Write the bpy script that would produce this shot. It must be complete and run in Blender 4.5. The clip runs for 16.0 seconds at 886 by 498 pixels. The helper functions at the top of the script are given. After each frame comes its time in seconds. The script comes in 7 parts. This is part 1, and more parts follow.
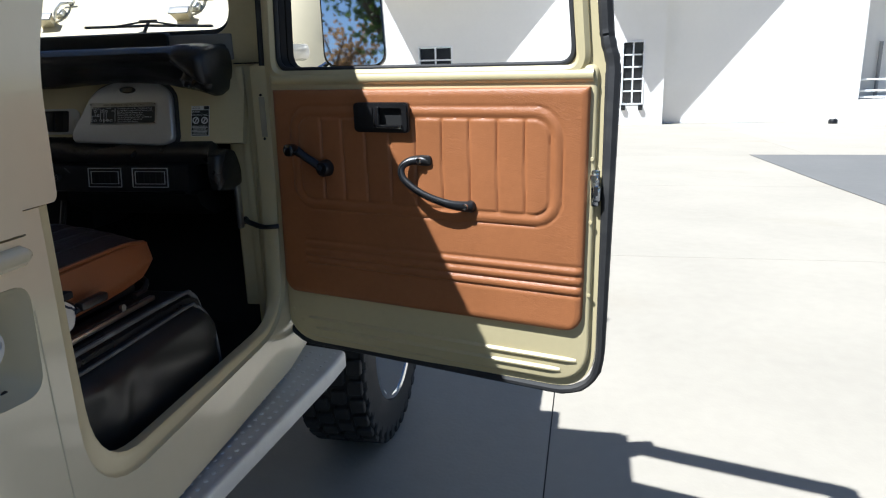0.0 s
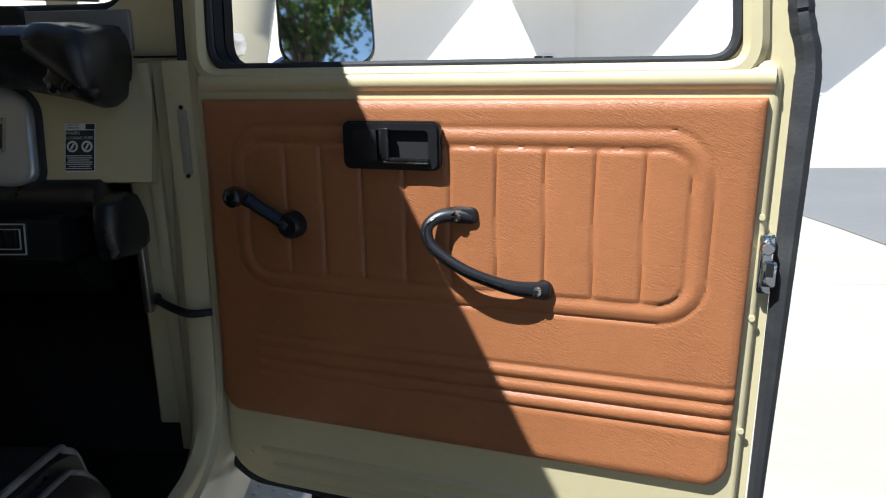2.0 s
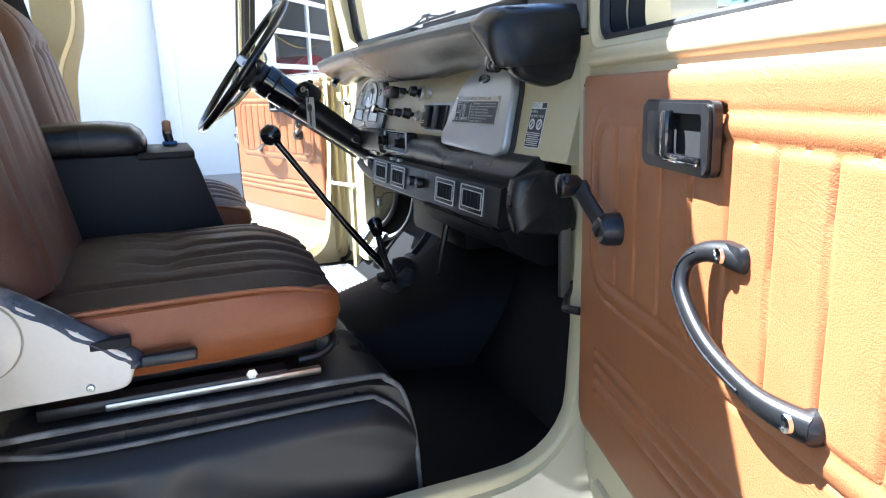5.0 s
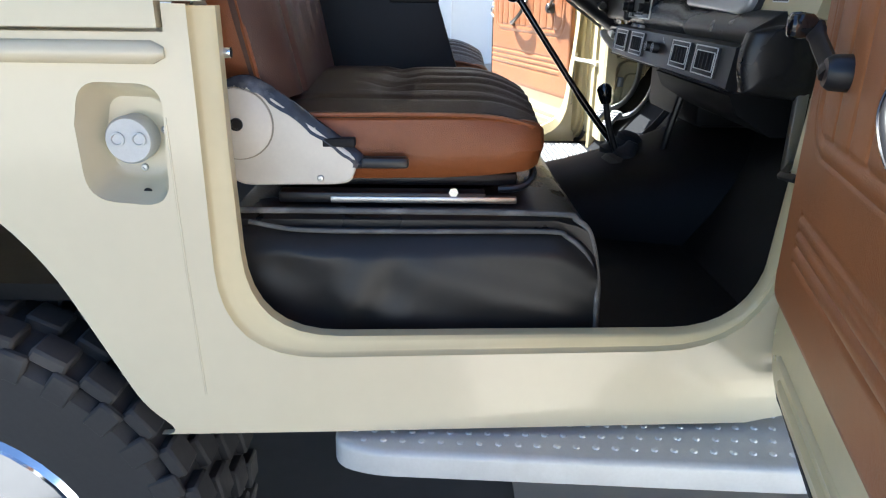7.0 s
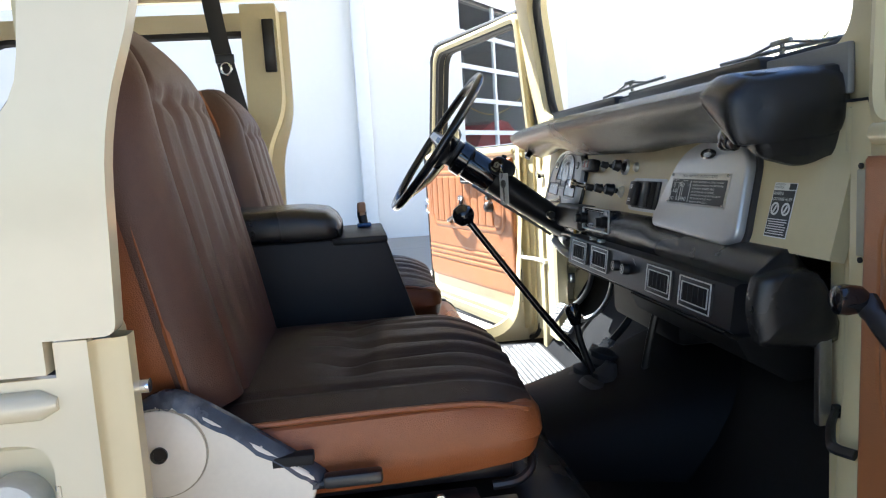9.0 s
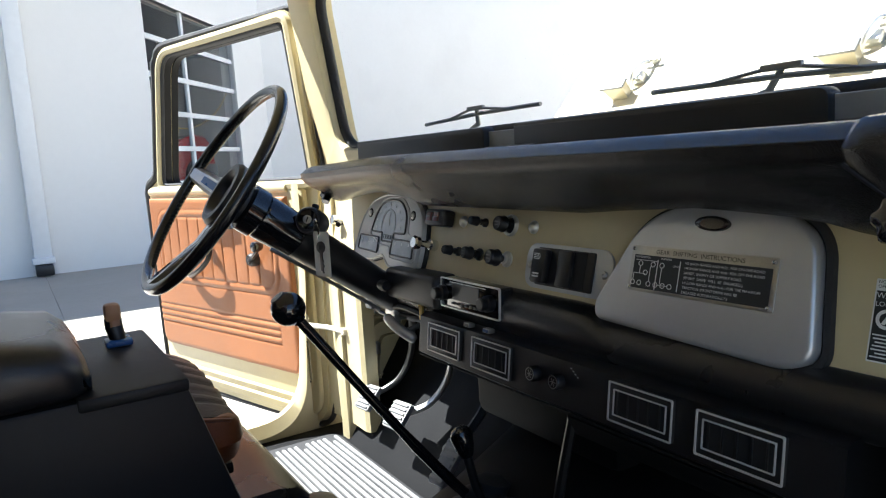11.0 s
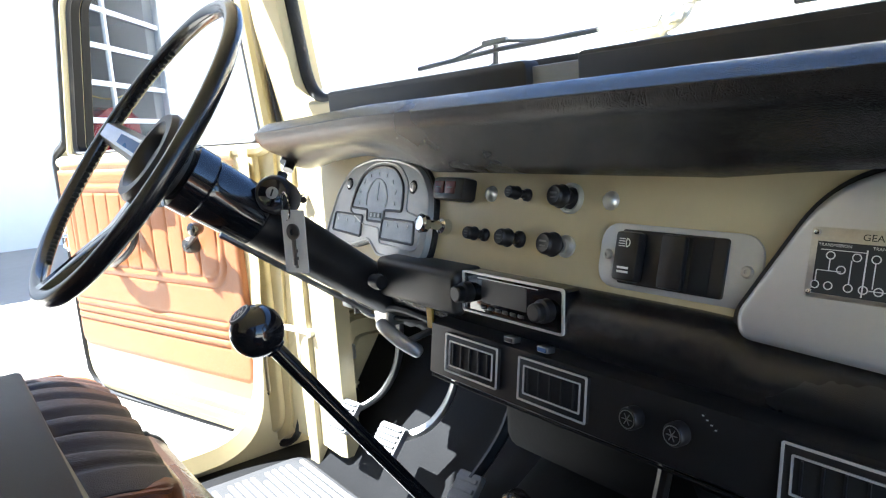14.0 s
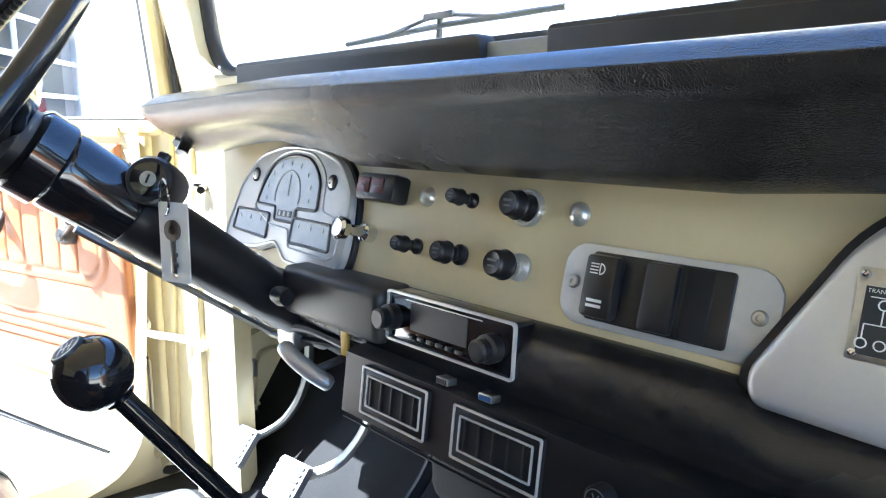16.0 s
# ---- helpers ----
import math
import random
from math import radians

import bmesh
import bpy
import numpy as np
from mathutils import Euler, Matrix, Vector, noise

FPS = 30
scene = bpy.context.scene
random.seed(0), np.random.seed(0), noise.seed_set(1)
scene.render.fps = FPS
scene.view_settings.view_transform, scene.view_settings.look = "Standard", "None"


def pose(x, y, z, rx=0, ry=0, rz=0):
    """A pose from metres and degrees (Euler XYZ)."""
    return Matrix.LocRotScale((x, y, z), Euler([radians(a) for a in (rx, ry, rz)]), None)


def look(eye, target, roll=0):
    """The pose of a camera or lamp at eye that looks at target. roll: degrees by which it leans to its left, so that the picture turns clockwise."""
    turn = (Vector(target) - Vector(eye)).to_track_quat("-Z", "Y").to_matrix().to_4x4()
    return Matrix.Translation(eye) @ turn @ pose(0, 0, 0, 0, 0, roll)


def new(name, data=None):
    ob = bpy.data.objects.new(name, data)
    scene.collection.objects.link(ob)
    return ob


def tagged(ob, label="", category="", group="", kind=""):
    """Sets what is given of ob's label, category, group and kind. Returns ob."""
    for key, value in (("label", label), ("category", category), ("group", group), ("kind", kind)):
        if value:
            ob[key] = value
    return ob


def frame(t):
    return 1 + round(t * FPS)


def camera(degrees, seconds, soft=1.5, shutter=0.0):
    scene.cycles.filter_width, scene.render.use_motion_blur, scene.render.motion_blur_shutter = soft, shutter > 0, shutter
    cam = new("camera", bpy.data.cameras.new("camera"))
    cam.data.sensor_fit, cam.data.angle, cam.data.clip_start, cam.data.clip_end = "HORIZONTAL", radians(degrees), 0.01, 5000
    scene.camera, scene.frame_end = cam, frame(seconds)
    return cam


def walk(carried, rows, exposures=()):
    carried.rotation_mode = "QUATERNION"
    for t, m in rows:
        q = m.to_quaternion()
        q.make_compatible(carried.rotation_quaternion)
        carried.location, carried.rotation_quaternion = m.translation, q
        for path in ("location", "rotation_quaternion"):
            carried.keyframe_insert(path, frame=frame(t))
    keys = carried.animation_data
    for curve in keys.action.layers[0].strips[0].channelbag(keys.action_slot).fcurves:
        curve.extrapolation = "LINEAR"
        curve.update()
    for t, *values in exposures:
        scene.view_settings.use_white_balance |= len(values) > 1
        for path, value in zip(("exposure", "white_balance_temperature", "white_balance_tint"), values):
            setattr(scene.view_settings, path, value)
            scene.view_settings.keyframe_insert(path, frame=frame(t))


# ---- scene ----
cam = camera(65.1, 16.0, soft=1.15)
PATH = [
    (0, (1.47, -1.55, 1.349), (1.066, 0.338, 0.825), -1.8),
    (0.5, (1.391, -1.341, 1.354), (1.011, 0.567, 0.889), -2.3),
    (1, (1.311, -1.168, 1.336), (1.099, 0.758, 0.84), -1.8),
    (1.5, (1.222, -1.064, 1.332), (1.096, 0.875, 0.86), -2.1),
    (2, (1.175, -1.027, 1.33), (1.036, 0.905, 0.832), -1.0),
    (2.5, (1.165, -1.001, 1.315), (1.051, 0.933, 0.818), -1.3),
    (3, (1.257, -0.946, 1.298), (0.845, 0.944, 0.788), -2.4),
    (3.5, (1.417, -0.886, 1.295), (0.638, 0.864, 0.719), -1.4),
    (4, (1.473, -0.746, 1.272), (0.394, 0.857, 0.755), -1.3),
    (4.5, (1.471, -0.631, 1.278), (-0.004, 0.641, 0.822), -1.7),
    (5, (1.534, -0.567, 1.283), (-0.278, 0.157, 0.841), -1.9),
    (5.2, (1.566, -0.545, 1.278), (-0.308, -0.03, 0.809), -2.1),
    (7.3, (1.607, -0.516, 1.196), (-0.271, -0.49, 0.509), 0.5),
    (7.5, (1.605, -0.513, 1.203), (-0.283, -0.479, 0.544), -0.0),
    (8, (1.556, -0.516, 1.245), (-0.383, -0.486, 0.756), -1.9),
    (8.2, (1.534, -0.515, 1.267), (-0.424, -0.461, 0.865), -2.9),
    (10.3, (1.022, -0.647, 1.347), (-0.897, -0.141, 1.097), -3.1),
    (10.5, (0.955, -0.634, 1.358), (-0.931, -0.031, 1.075), -2.6),
    (11, (0.838, -0.636, 1.39), (-0.849, 0.405, 1.129), -3.6),
    (11.5, (0.778, -0.634, 1.417), (-0.754, 0.623, 1.147), -3.0),
    (12, (0.718, -0.611, 1.438), (-0.618, 0.86, 1.214), -0.9),
    (12.5, (0.682, -0.624, 1.43), (-0.718, 0.781, 1.177), -4.0),
    (13, (0.661, -0.624, 1.402), (-0.751, 0.773, 1.164), -4.3),
    (13.5, (0.603, -0.588, 1.393), (-0.938, 0.667, 1.167), -4.4),
    (14, (0.512, -0.55, 1.365), (-1.07, 0.625, 1.02), -3.7),
    (14.5, (0.45, -0.506, 1.36), (-1.152, 0.643, 1.022), -3.0),
    (15, (0.398, -0.474, 1.346), (-1.192, 0.688, 0.996), -2.7),
    (15.5, (0.38, -0.458, 1.348), (-1.13, 0.807, 0.999), -0.9),
    (16, (0.385, -0.456, 1.351), (-1.051, 0.891, 1.001), 0.3),
]
# the camera opens up as it moves into the shade
EXPOSURE = [(0.0, 0.9, 5600), (0.5, 0.70, 5600), (1.0, 0.72, 5600), (1.5, 0.90, 5580), (2.0, 1.04, 5600), (2.5, 1.42, 5400), (3.0, 1.68, 5300), (3.5, 1.93, 5350), (4.0, 2.36, 5250), (4.5, 2.60, 5350), (5.0, 3.06, 5350), (7.5, 2.82, 5650), (8.2, 3.04, 5600), (10.5, 2.02, 5780), (11.0, 2.24, 5780), (11.5, 2.4, 5760), (12.5, 2.78, 5650), (13.5, 3.27, 5580), (14.5, 3.48, 5580), (15.0, 3.66, 5450), (16.0, 4.1, 5280)]
walk(cam, [(t, look(eye, target, roll)) for t, eye, target, roll in PATH], [(t, e, k, 8) for t, e, k in EXPOSURE])

# ---- world, sun and exposure ----
SUN_WAY = Vector((0.49, 0.425, -1.0)).normalized()
world = bpy.data.worlds.new("sky")
scene.world = world
world.use_nodes = True
wn = world.node_tree.nodes
sky = wn.new("ShaderNodeTexSky")
sky.sky_type = "NISHITA"
sky.sun_disc = False
sky.air_density, sky.dust_density, sky.ozone_density = 0.75, 0.3, 1.5
sky.sun_elevation = math.asin(-SUN_WAY.z)
sky.sun_rotation = math.atan2(-SUN_WAY.x, -SUN_WAY.y)
world.node_tree.links.new(sky.outputs[0], wn["Background"].inputs[0])
wn["Background"].inputs[1].default_value = 0.05
sun = new("sun", bpy.data.lights.new("sun", "SUN"))
sun.data.energy, sun.data.angle, sun.data.color = 5.0, radians(0.5), (1.0, 0.955, 0.88)
sun.rotation_mode = "QUATERNION"
sun.rotation_quaternion = SUN_WAY.to_track_quat("-Z", "Y")
sun.location = (-6, -6, 14)

# ---- materials ----


def mat(name, color, rough=0.5, metal=0.0, var=0.12, scale=8.0, bump=0.0, bscale=300.0, coat=0.0, wear=None, wear_amount=0.0,
        random_piece=0.0, spec=0.5, detail=4.0, distort=0.0, stretch=(1, 1, 1), bdist=0.002, rvar=0.1):
    m = bpy.data.materials.new(name)
    m.use_nodes = True
    nt = m.node_tree
    n, link = nt.nodes, nt.links.new
    b = n["Principled BSDF"]
    b.inputs["Metallic"].default_value = metal
    b.inputs["Coat Weight"].default_value = coat
    b.inputs["Coat Roughness"].default_value = 0.08
    b.inputs["Specular IOR Level"].default_value = spec
    co = n.new("ShaderNodeTexCoord")
    mp = n.new("ShaderNodeMapping")
    mp.inputs["Scale"].default_value = stretch
    link(co.outputs["Object"], mp.inputs[0])
    big = n.new("ShaderNodeTexNoise")
    big.inputs["Scale"].default_value = scale
    big.inputs["Detail"].default_value = 5
    link(mp.outputs[0], big.inputs["Vector"])
    fine = n.new("ShaderNodeTexNoise")
    fine.inputs["Scale"].default_value = scale * 14
    fine.inputs["Detail"].default_value = 3
    link(mp.outputs[0], fine.inputs["Vector"])
    add = n.new("ShaderNodeMath")
    add.operation = "MULTIPLY_ADD"
    add.inputs[1].default_value = 0.4
    link(fine.outputs[0], add.inputs[0])
    link(big.outputs[0], add.inputs[2])
    ramp = n.new("ShaderNodeMapRange")
    ramp.inputs["From Min"].default_value, ramp.inputs["From Max"].default_value = 0.35, 1.05
    ramp.inputs["To Min"].default_value, ramp.inputs["To Max"].default_value = 1 - var, 1 + var
    link(add.outputs[0], ramp.inputs[0])
    mul = n.new("ShaderNodeMix")
    mul.data_type, mul.blend_type = "RGBA", "MULTIPLY"
    mul.inputs[0].default_value = 1.0
    mul.inputs[6].default_value = (*color, 1)
    comb = n.new("ShaderNodeCombineColor")
    for i in range(3):
        link(ramp.outputs[0], comb.inputs[i])
    link(comb.outputs[0], mul.inputs[7])
    out = mul.outputs[2]
    if random_piece:
        oi = n.new("ShaderNodeObjectInfo")
        r2 = n.new("ShaderNodeMapRange")
        r2.inputs["To Min"].default_value, r2.inputs["To Max"].default_value = 1 - random_piece, 1 + random_piece
        link(oi.outputs["Random"], r2.inputs[0])
        hs = n.new("ShaderNodeHueSaturation")
        link(r2.outputs[0], hs.inputs["Value"])
        link(out, hs.inputs["Color"])
        out = hs.outputs[0]
    if wear:
        wn_ = n.new("ShaderNodeTexNoise")
        wn_.inputs["Scale"].default_value = scale * 0.6
        wn_.inputs["Detail"].default_value = 8
        link(co.outputs["Object"], wn_.inputs["Vector"])
        wr = n.new("ShaderNodeMapRange")
        wr.inputs["From Min"].default_value, wr.inputs["From Max"].default_value = 0.56, 0.76
        wr.inputs["To Max"].default_value = wear_amount
        link(wn_.outputs[0], wr.inputs[0])
        mx = n.new("ShaderNodeMix")
        mx.data_type = "RGBA"
        link(wr.outputs[0], mx.inputs[0])
        link(out, mx.inputs[6])
        mx.inputs[7].default_value = (*wear, 1)
        out = mx.outputs[2]
    link(out, b.inputs["Base Color"])
    rr_ = n.new("ShaderNodeMapRange")
    rr_.inputs["To Min"].default_value, rr_.inputs["To Max"].default_value = max(0.02, rough - rvar), min(1, rough + rvar)
    link(big.outputs[0], rr_.inputs[0])
    link(rr_.outputs[0], b.inputs["Roughness"])
    if bump:
        bn = n.new("ShaderNodeTexNoise")
        bn.inputs["Scale"].default_value = bscale
        bn.inputs["Detail"].default_value = detail
        bn.inputs["Distortion"].default_value = distort
        link(mp.outputs[0], bn.inputs["Vector"])
        bp = n.new("ShaderNodeBump")
        bp.inputs["Strength"].default_value, bp.inputs["Distance"].default_value = bump, bdist
        link(bn.outputs[0], bp.inputs["Height"])
        link(bp.outputs[0], b.inputs["Normal"])
    return m


def leather(name, color, rough, cell=260.0, strength=0.5, stretch=(1, 1, 1), var=0.12, spec=0.5, crease_shade=0.0, wrinkle=0.0):
    """Grained vinyl: a net of fine wrinkles over a soft colour change, their bottoms shaded in the colour; wrinkle lays
    longer folds across it.
    """
    m = mat(name, color, rough, var=var, scale=6.0, spec=spec)
    nt = m.node_tree
    n, link = nt.nodes, nt.links.new
    b = n["Principled BSDF"]
    co = n.new("ShaderNodeTexCoord")
    mp = n.new("ShaderNodeMapping")
    mp.inputs["Scale"].default_value = stretch
    link(co.outputs["Object"], mp.inputs[0])
    warp = n.new("ShaderNodeTexNoise")
    warp.inputs["Scale"].default_value = 30
    link(mp.outputs[0], warp.inputs["Vector"])
    mixv = n.new("ShaderNodeVectorMath")
    mixv.operation = "MULTIPLY_ADD"
    mixv.inputs[1].default_value = (0.02, 0.02, 0.02)
    link(warp.outputs["Color"], mixv.inputs[0])
    link(mp.outputs[0], mixv.inputs[2])
    vo = n.new("ShaderNodeTexVoronoi")
    vo.feature = "DISTANCE_TO_EDGE"
    vo.inputs["Scale"].default_value = cell
    link(mixv.outputs[0], vo.inputs["Vector"])
    mr = n.new("ShaderNodeMapRange")
    mr.inputs["From Max"].default_value = 0.25
    link(vo.outputs["Distance"], mr.inputs[0])
    bp = n.new("ShaderNodeBump")
    bp.inputs["Strength"].default_value, bp.inputs["Distance"].default_value = strength, 0.0015
    # shade in the wrinkle bottoms, painted into the base colour
    if crease_shade:
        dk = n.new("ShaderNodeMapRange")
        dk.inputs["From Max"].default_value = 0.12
        dk.inputs["To Min"].default_value = 1.0 - crease_shade
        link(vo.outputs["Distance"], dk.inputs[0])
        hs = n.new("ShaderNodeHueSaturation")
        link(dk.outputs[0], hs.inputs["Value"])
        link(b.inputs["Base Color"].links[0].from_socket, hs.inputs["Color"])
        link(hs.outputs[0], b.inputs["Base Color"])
    link(mr.outputs[0], bp.inputs["Height"])
    link(bp.outputs[0], b.inputs["Normal"])
    if wrinkle:
        fold = n.new("ShaderNodeTexNoise")
        fold.inputs["Scale"].default_value, fold.inputs["Detail"].default_value, fold.inputs["Distortion"].default_value = 95, 4, 1.6
        mp2 = n.new("ShaderNodeMapping")
        mp2.inputs["Scale"].default_value = (0.7, 0.7, 3.2)
        turn = n.new("ShaderNodeMapping")
        turn.inputs["Rotation"].default_value = (0, -0.42, 0)
        link(co.outputs["Object"], turn.inputs[0])
        link(turn.outputs[0], mp2.inputs[0])
        link(mp2.outputs[0], fold.inputs["Vector"])
        bp2 = n.new("ShaderNodeBump")
        bp2.inputs["Distance"].default_value = 0.002
        patch = n.new("ShaderNodeTexNoise")
        patch.inputs["Scale"].default_value, patch.inputs["Detail"].default_value = 11, 2
        link(co.outputs["Object"], patch.inputs["Vector"])
        amount = n.new("ShaderNodeMapRange")
        amount.inputs["From Min"].default_value, amount.inputs["From Max"].default_value = 0.38, 0.62
        amount.inputs["To Min"].default_value, amount.inputs["To Max"].default_value = wrinkle * 0.35, wrinkle * 1.25
        link(patch.outputs[0], amount.inputs[0])
        link(amount.outputs[0], bp2.inputs["Strength"])
        link(fold.outputs[0], bp2.inputs["Height"])
        link(bp.outputs[0], bp2.inputs["Normal"])
        link(bp2.outputs[0], b.inputs["Normal"])
    return m


def glass(name, tint=(1, 1, 1), rough=0.0, ior=1.02):
    m = bpy.data.materials.new(name)
    m.use_nodes = True
    b = m.node_tree.nodes["Principled BSDF"]
    b.inputs["Base Color"].default_value = (*tint, 1)
    b.inputs["Transmission Weight"].default_value = 1.0
    b.inputs["Roughness"].default_value = rough
    b.inputs["IOR"].default_value = ior
    return m


PAINT = mat("beige_paint", (0.59, 0.525, 0.365), 0.24, var=0.05, scale=3.0, coat=0.7, bump=0.02, bscale=900, rvar=0.06)
PAINT_IN = mat("beige_inner_paint", (0.58, 0.497, 0.288), 0.38, var=0.07, scale=5.0, coat=0.15, bump=0.05, bscale=700,
               wear=(0.34, 0.28, 0.17), wear_amount=0.25)
TAN = leather("tan_vinyl", (0.350, 0.135, 0.051), 0.40, cell=330, strength=0.15, stretch=(1, 1, 1.7), var=0.14, crease_shade=0.08, spec=0.40, wrinkle=0.34)
BROWN = leather("brown_leather", (0.255, 0.082, 0.024), 0.36, cell=420, strength=0.25, var=0.16, crease_shade=0.12)
BROWN_TOP = leather("dark_brown_leather", (0.030, 0.0165, 0.0125), 0.40, cell=420, strength=0.3, var=0.16, spec=0.3)
BLACK_VINYL = leather("black_vinyl", (0.016, 0.0155, 0.0155), 0.27, cell=700, strength=0.14, var=0.2)
BLACK_GRAIN = mat("black_grained_cover", (0.020, 0.020, 0.020), 0.36, var=0.2, scale=9, spec=0.35, bump=0.25, bscale=900, bdist=0.001)
BLACK = mat("black_plastic", (0.011, 0.011, 0.012), 0.35, var=0.2, scale=12, bump=0.08, bscale=900)
GLOSS = mat("gloss_black", (0.010, 0.010, 0.011), 0.08, var=0.1, scale=8, coat=0.5, rvar=0.04)
RUBBER = mat("black_rubber", (0.022, 0.022, 0.023), 0.7, var=0.3, scale=15, bump=0.3, bscale=220, wear=(0.09, 0.085, 0.075), wear_amount=0.5)
MATTE = mat("black_floor_cover", (0.0040, 0.0040, 0.0042), 0.6, var=0.3, scale=8, bump=0.08, bscale=160, spec=0.22)
CHROME = mat("chrome", (0.78, 0.79, 0.80), 0.12, metal=1.0, var=0.06, scale=20, rvar=0.06)
STEEL = mat("zinc_steel", (0.52, 0.52, 0.50), 0.35, metal=1.0, var=0.2, scale=25, bump=0.1, bscale=500)
SILVER = mat("silver_paint", (0.54, 0.55, 0.55), 0.36, metal=0.5, var=0.08, scale=10, bump=0.03, bscale=900, wear=(0.30, 0.30, 0.29), wear_amount=0.4)
GREYPAINT = mat("grey_hammered_paint", (0.56, 0.57, 0.58), 0.33, metal=0.6, rvar=0.06, var=0.06, scale=8, coat=0.15, bump=0.04, bscale=420)
CREAM = mat("cream_metal", (0.66, 0.62, 0.53), 0.33, var=0.08, scale=12, coat=0.1, wear=(0.4, 0.36, 0.3), wear_amount=0.3)
CONSOLE = mat("black_console_vinyl", (0.011, 0.011, 0.011), 0.5, var=0.2, scale=9, bump=0.2, bscale=900, bdist=0.001, spec=0.3)
# studs a paler grey than the step plate
STUD = mat("pale_stud", (0.60, 0.61, 0.60), 0.4, metal=0.3, var=0.15, scale=30)
STEP = mat("step_metal", (0.50, 0.505, 0.49), 0.45, metal=0.25, var=0.12, scale=14, bump=0.1, bscale=350, wear=(0.33, 0.31, 0.27), wear_amount=0.5)
WHITE = mat("white_print", (0.75, 0.76, 0.75), 0.5, var=0.04)
LABEL = mat("label_black", (0.02, 0.024, 0.026), 0.35, var=0.1)
SLIT = mat("dark_recess", (0.006, 0.006, 0.006), 0.8, var=0.1)
TYRE = mat("tyre_rubber", (0.024, 0.0235, 0.0235), 0.75, var=0.25, scale=10, bump=0.3, bscale=120, wear=(0.10, 0.09, 0.08), wear_amount=0.5)
CONCRETE = mat("pale_concrete", (0.40, 0.362, 0.300), 0.85, var=0.10, scale=0.9, bump=0.25, bscale=60, wear=(0.33, 0.28, 0.20), wear_amount=0.5,
               random_piece=0.04, bdist=0.004)
JOINT = mat("dark_ground", (0.075, 0.073, 0.07), 0.9, var=0.2, scale=1.5, bump=0.3, bscale=90)
PLASTER = mat("white_plaster", (0.80, 0.785, 0.75), 0.8, var=0.03, scale=0.7, bump=0.2, bscale=40, wear=(0.70, 0.68, 0.64), wear_amount=0.5, bdist=0.004)
WINDOWGLASS = mat("dark_window", (0.02, 0.022, 0.025), 0.08, var=0.2, scale=2)
GREYPOST = mat("dull_grey_paint", (0.33, 0.30, 0.22), 0.5, var=0.15, scale=20)
ALU = mat("white_aluminium", (0.74, 0.75, 0.75), 0.4, var=0.04)
RED = mat("red_car_paint", (0.45, 0.02, 0.02), 0.25, var=0.05, coat=0.4)
YELLOW = mat("yellow_plastic", (0.62, 0.40, 0.05), 0.5, var=0.1)
BARK = mat("bark", (0.13, 0.095, 0.065), 0.9, var=0.3, scale=4, bump=0.8, bscale=25, bdist=0.02)
LEAF = mat("leaf_green", (0.07, 0.115, 0.032), 0.55, var=0.35, scale=1.2)
LEAFDRY = mat("leaf_dry", (0.16, 0.10, 0.05), 0.7, var=0.3, scale=1.2)
for m_, c_ in ((LEAF, (0.16, 0.24, 0.05, 1)), (LEAFDRY, (0.26, 0.15, 0.06, 1))):
    nt_ = m_.node_tree
    tl = nt_.nodes.new("ShaderNodeBsdfTranslucent")
    tl.inputs[0].default_value = c_
    mx_ = nt_.nodes.new("ShaderNodeMixShader")
    mx_.inputs[0].default_value = 0.45
    nt_.links.new(nt_.nodes["Principled BSDF"].outputs[0], mx_.inputs[1])
    nt_.links.new(tl.outputs[0], mx_.inputs[2])
    nt_.links.new(mx_.outputs[0], nt_.nodes["Material Output"].inputs[0])
GLASS = glass("clear_glass")
TINT = glass("tinted_glass", (0.62, 0.65, 0.65), ior=1.06)
TRIM = mat("bright_trim", (0.62, 0.62, 0.60), 0.3, metal=0.3, var=0.05)
GREYCON = mat("grey_ramp_concrete", (0.30, 0.30, 0.30), 0.85, var=0.08, scale=0.8, bump=0.2, bscale=60)
# shade of the sunken ramp put into a darker grey
RAMPSHADE = mat("ramp_shade_grey", (0.165, 0.162, 0.155), 0.85, var=0.12, scale=0.8, bump=0.2, bscale=60, wear=(0.12, 0.115, 0.11), wear_amount=0.4)
CLUSTER = mat("brushed_silver", (0.50, 0.505, 0.50), 0.40, metal=0.35, var=0.08, scale=14, bump=0.03, bscale=900, wear=(0.36, 0.36, 0.35), wear_amount=0.35)
DIALPRINT = mat("dial_print", (0.42, 0.44, 0.45), 0.5, var=0.05)
SATIN = mat("satin_metal", (0.66, 0.665, 0.64), 0.33, metal=0.75, var=0.08, scale=30)
DULLRAIL = mat("dull_grey_rail", (0.22, 0.225, 0.225), 0.45, metal=0.3, var=0.12, scale=12)
WIPER = mat("grey_wiper_metal", (0.26, 0.26, 0.25), 0.4, metal=0.3, var=0.15, scale=30)
SHROUD = mat("grey_black_shroud", (0.034, 0.033, 0.031), 0.42, var=0.15, scale=10, bump=0.12, bscale=900, bdist=0.001)
PADVINYL = leather("grained_pad_vinyl", (0.017, 0.0162, 0.0155), 0.25, cell=420, strength=0.20, stretch=(1.0, 1.6, 1.6), var=0.2, wrinkle=0.06)
# bright reflection on the dial glass put into a paler base colour
LENS = mat("dial_face_glare", (0.27, 0.29, 0.31), 0.07, var=0.25, scale=30, coat=1.0, rvar=0.03)
WHEELRIM = mat("wheel_rim_plastic", (0.011, 0.011, 0.012), 0.2, var=0.2, scale=14, rvar=0.06, coat=0.2)
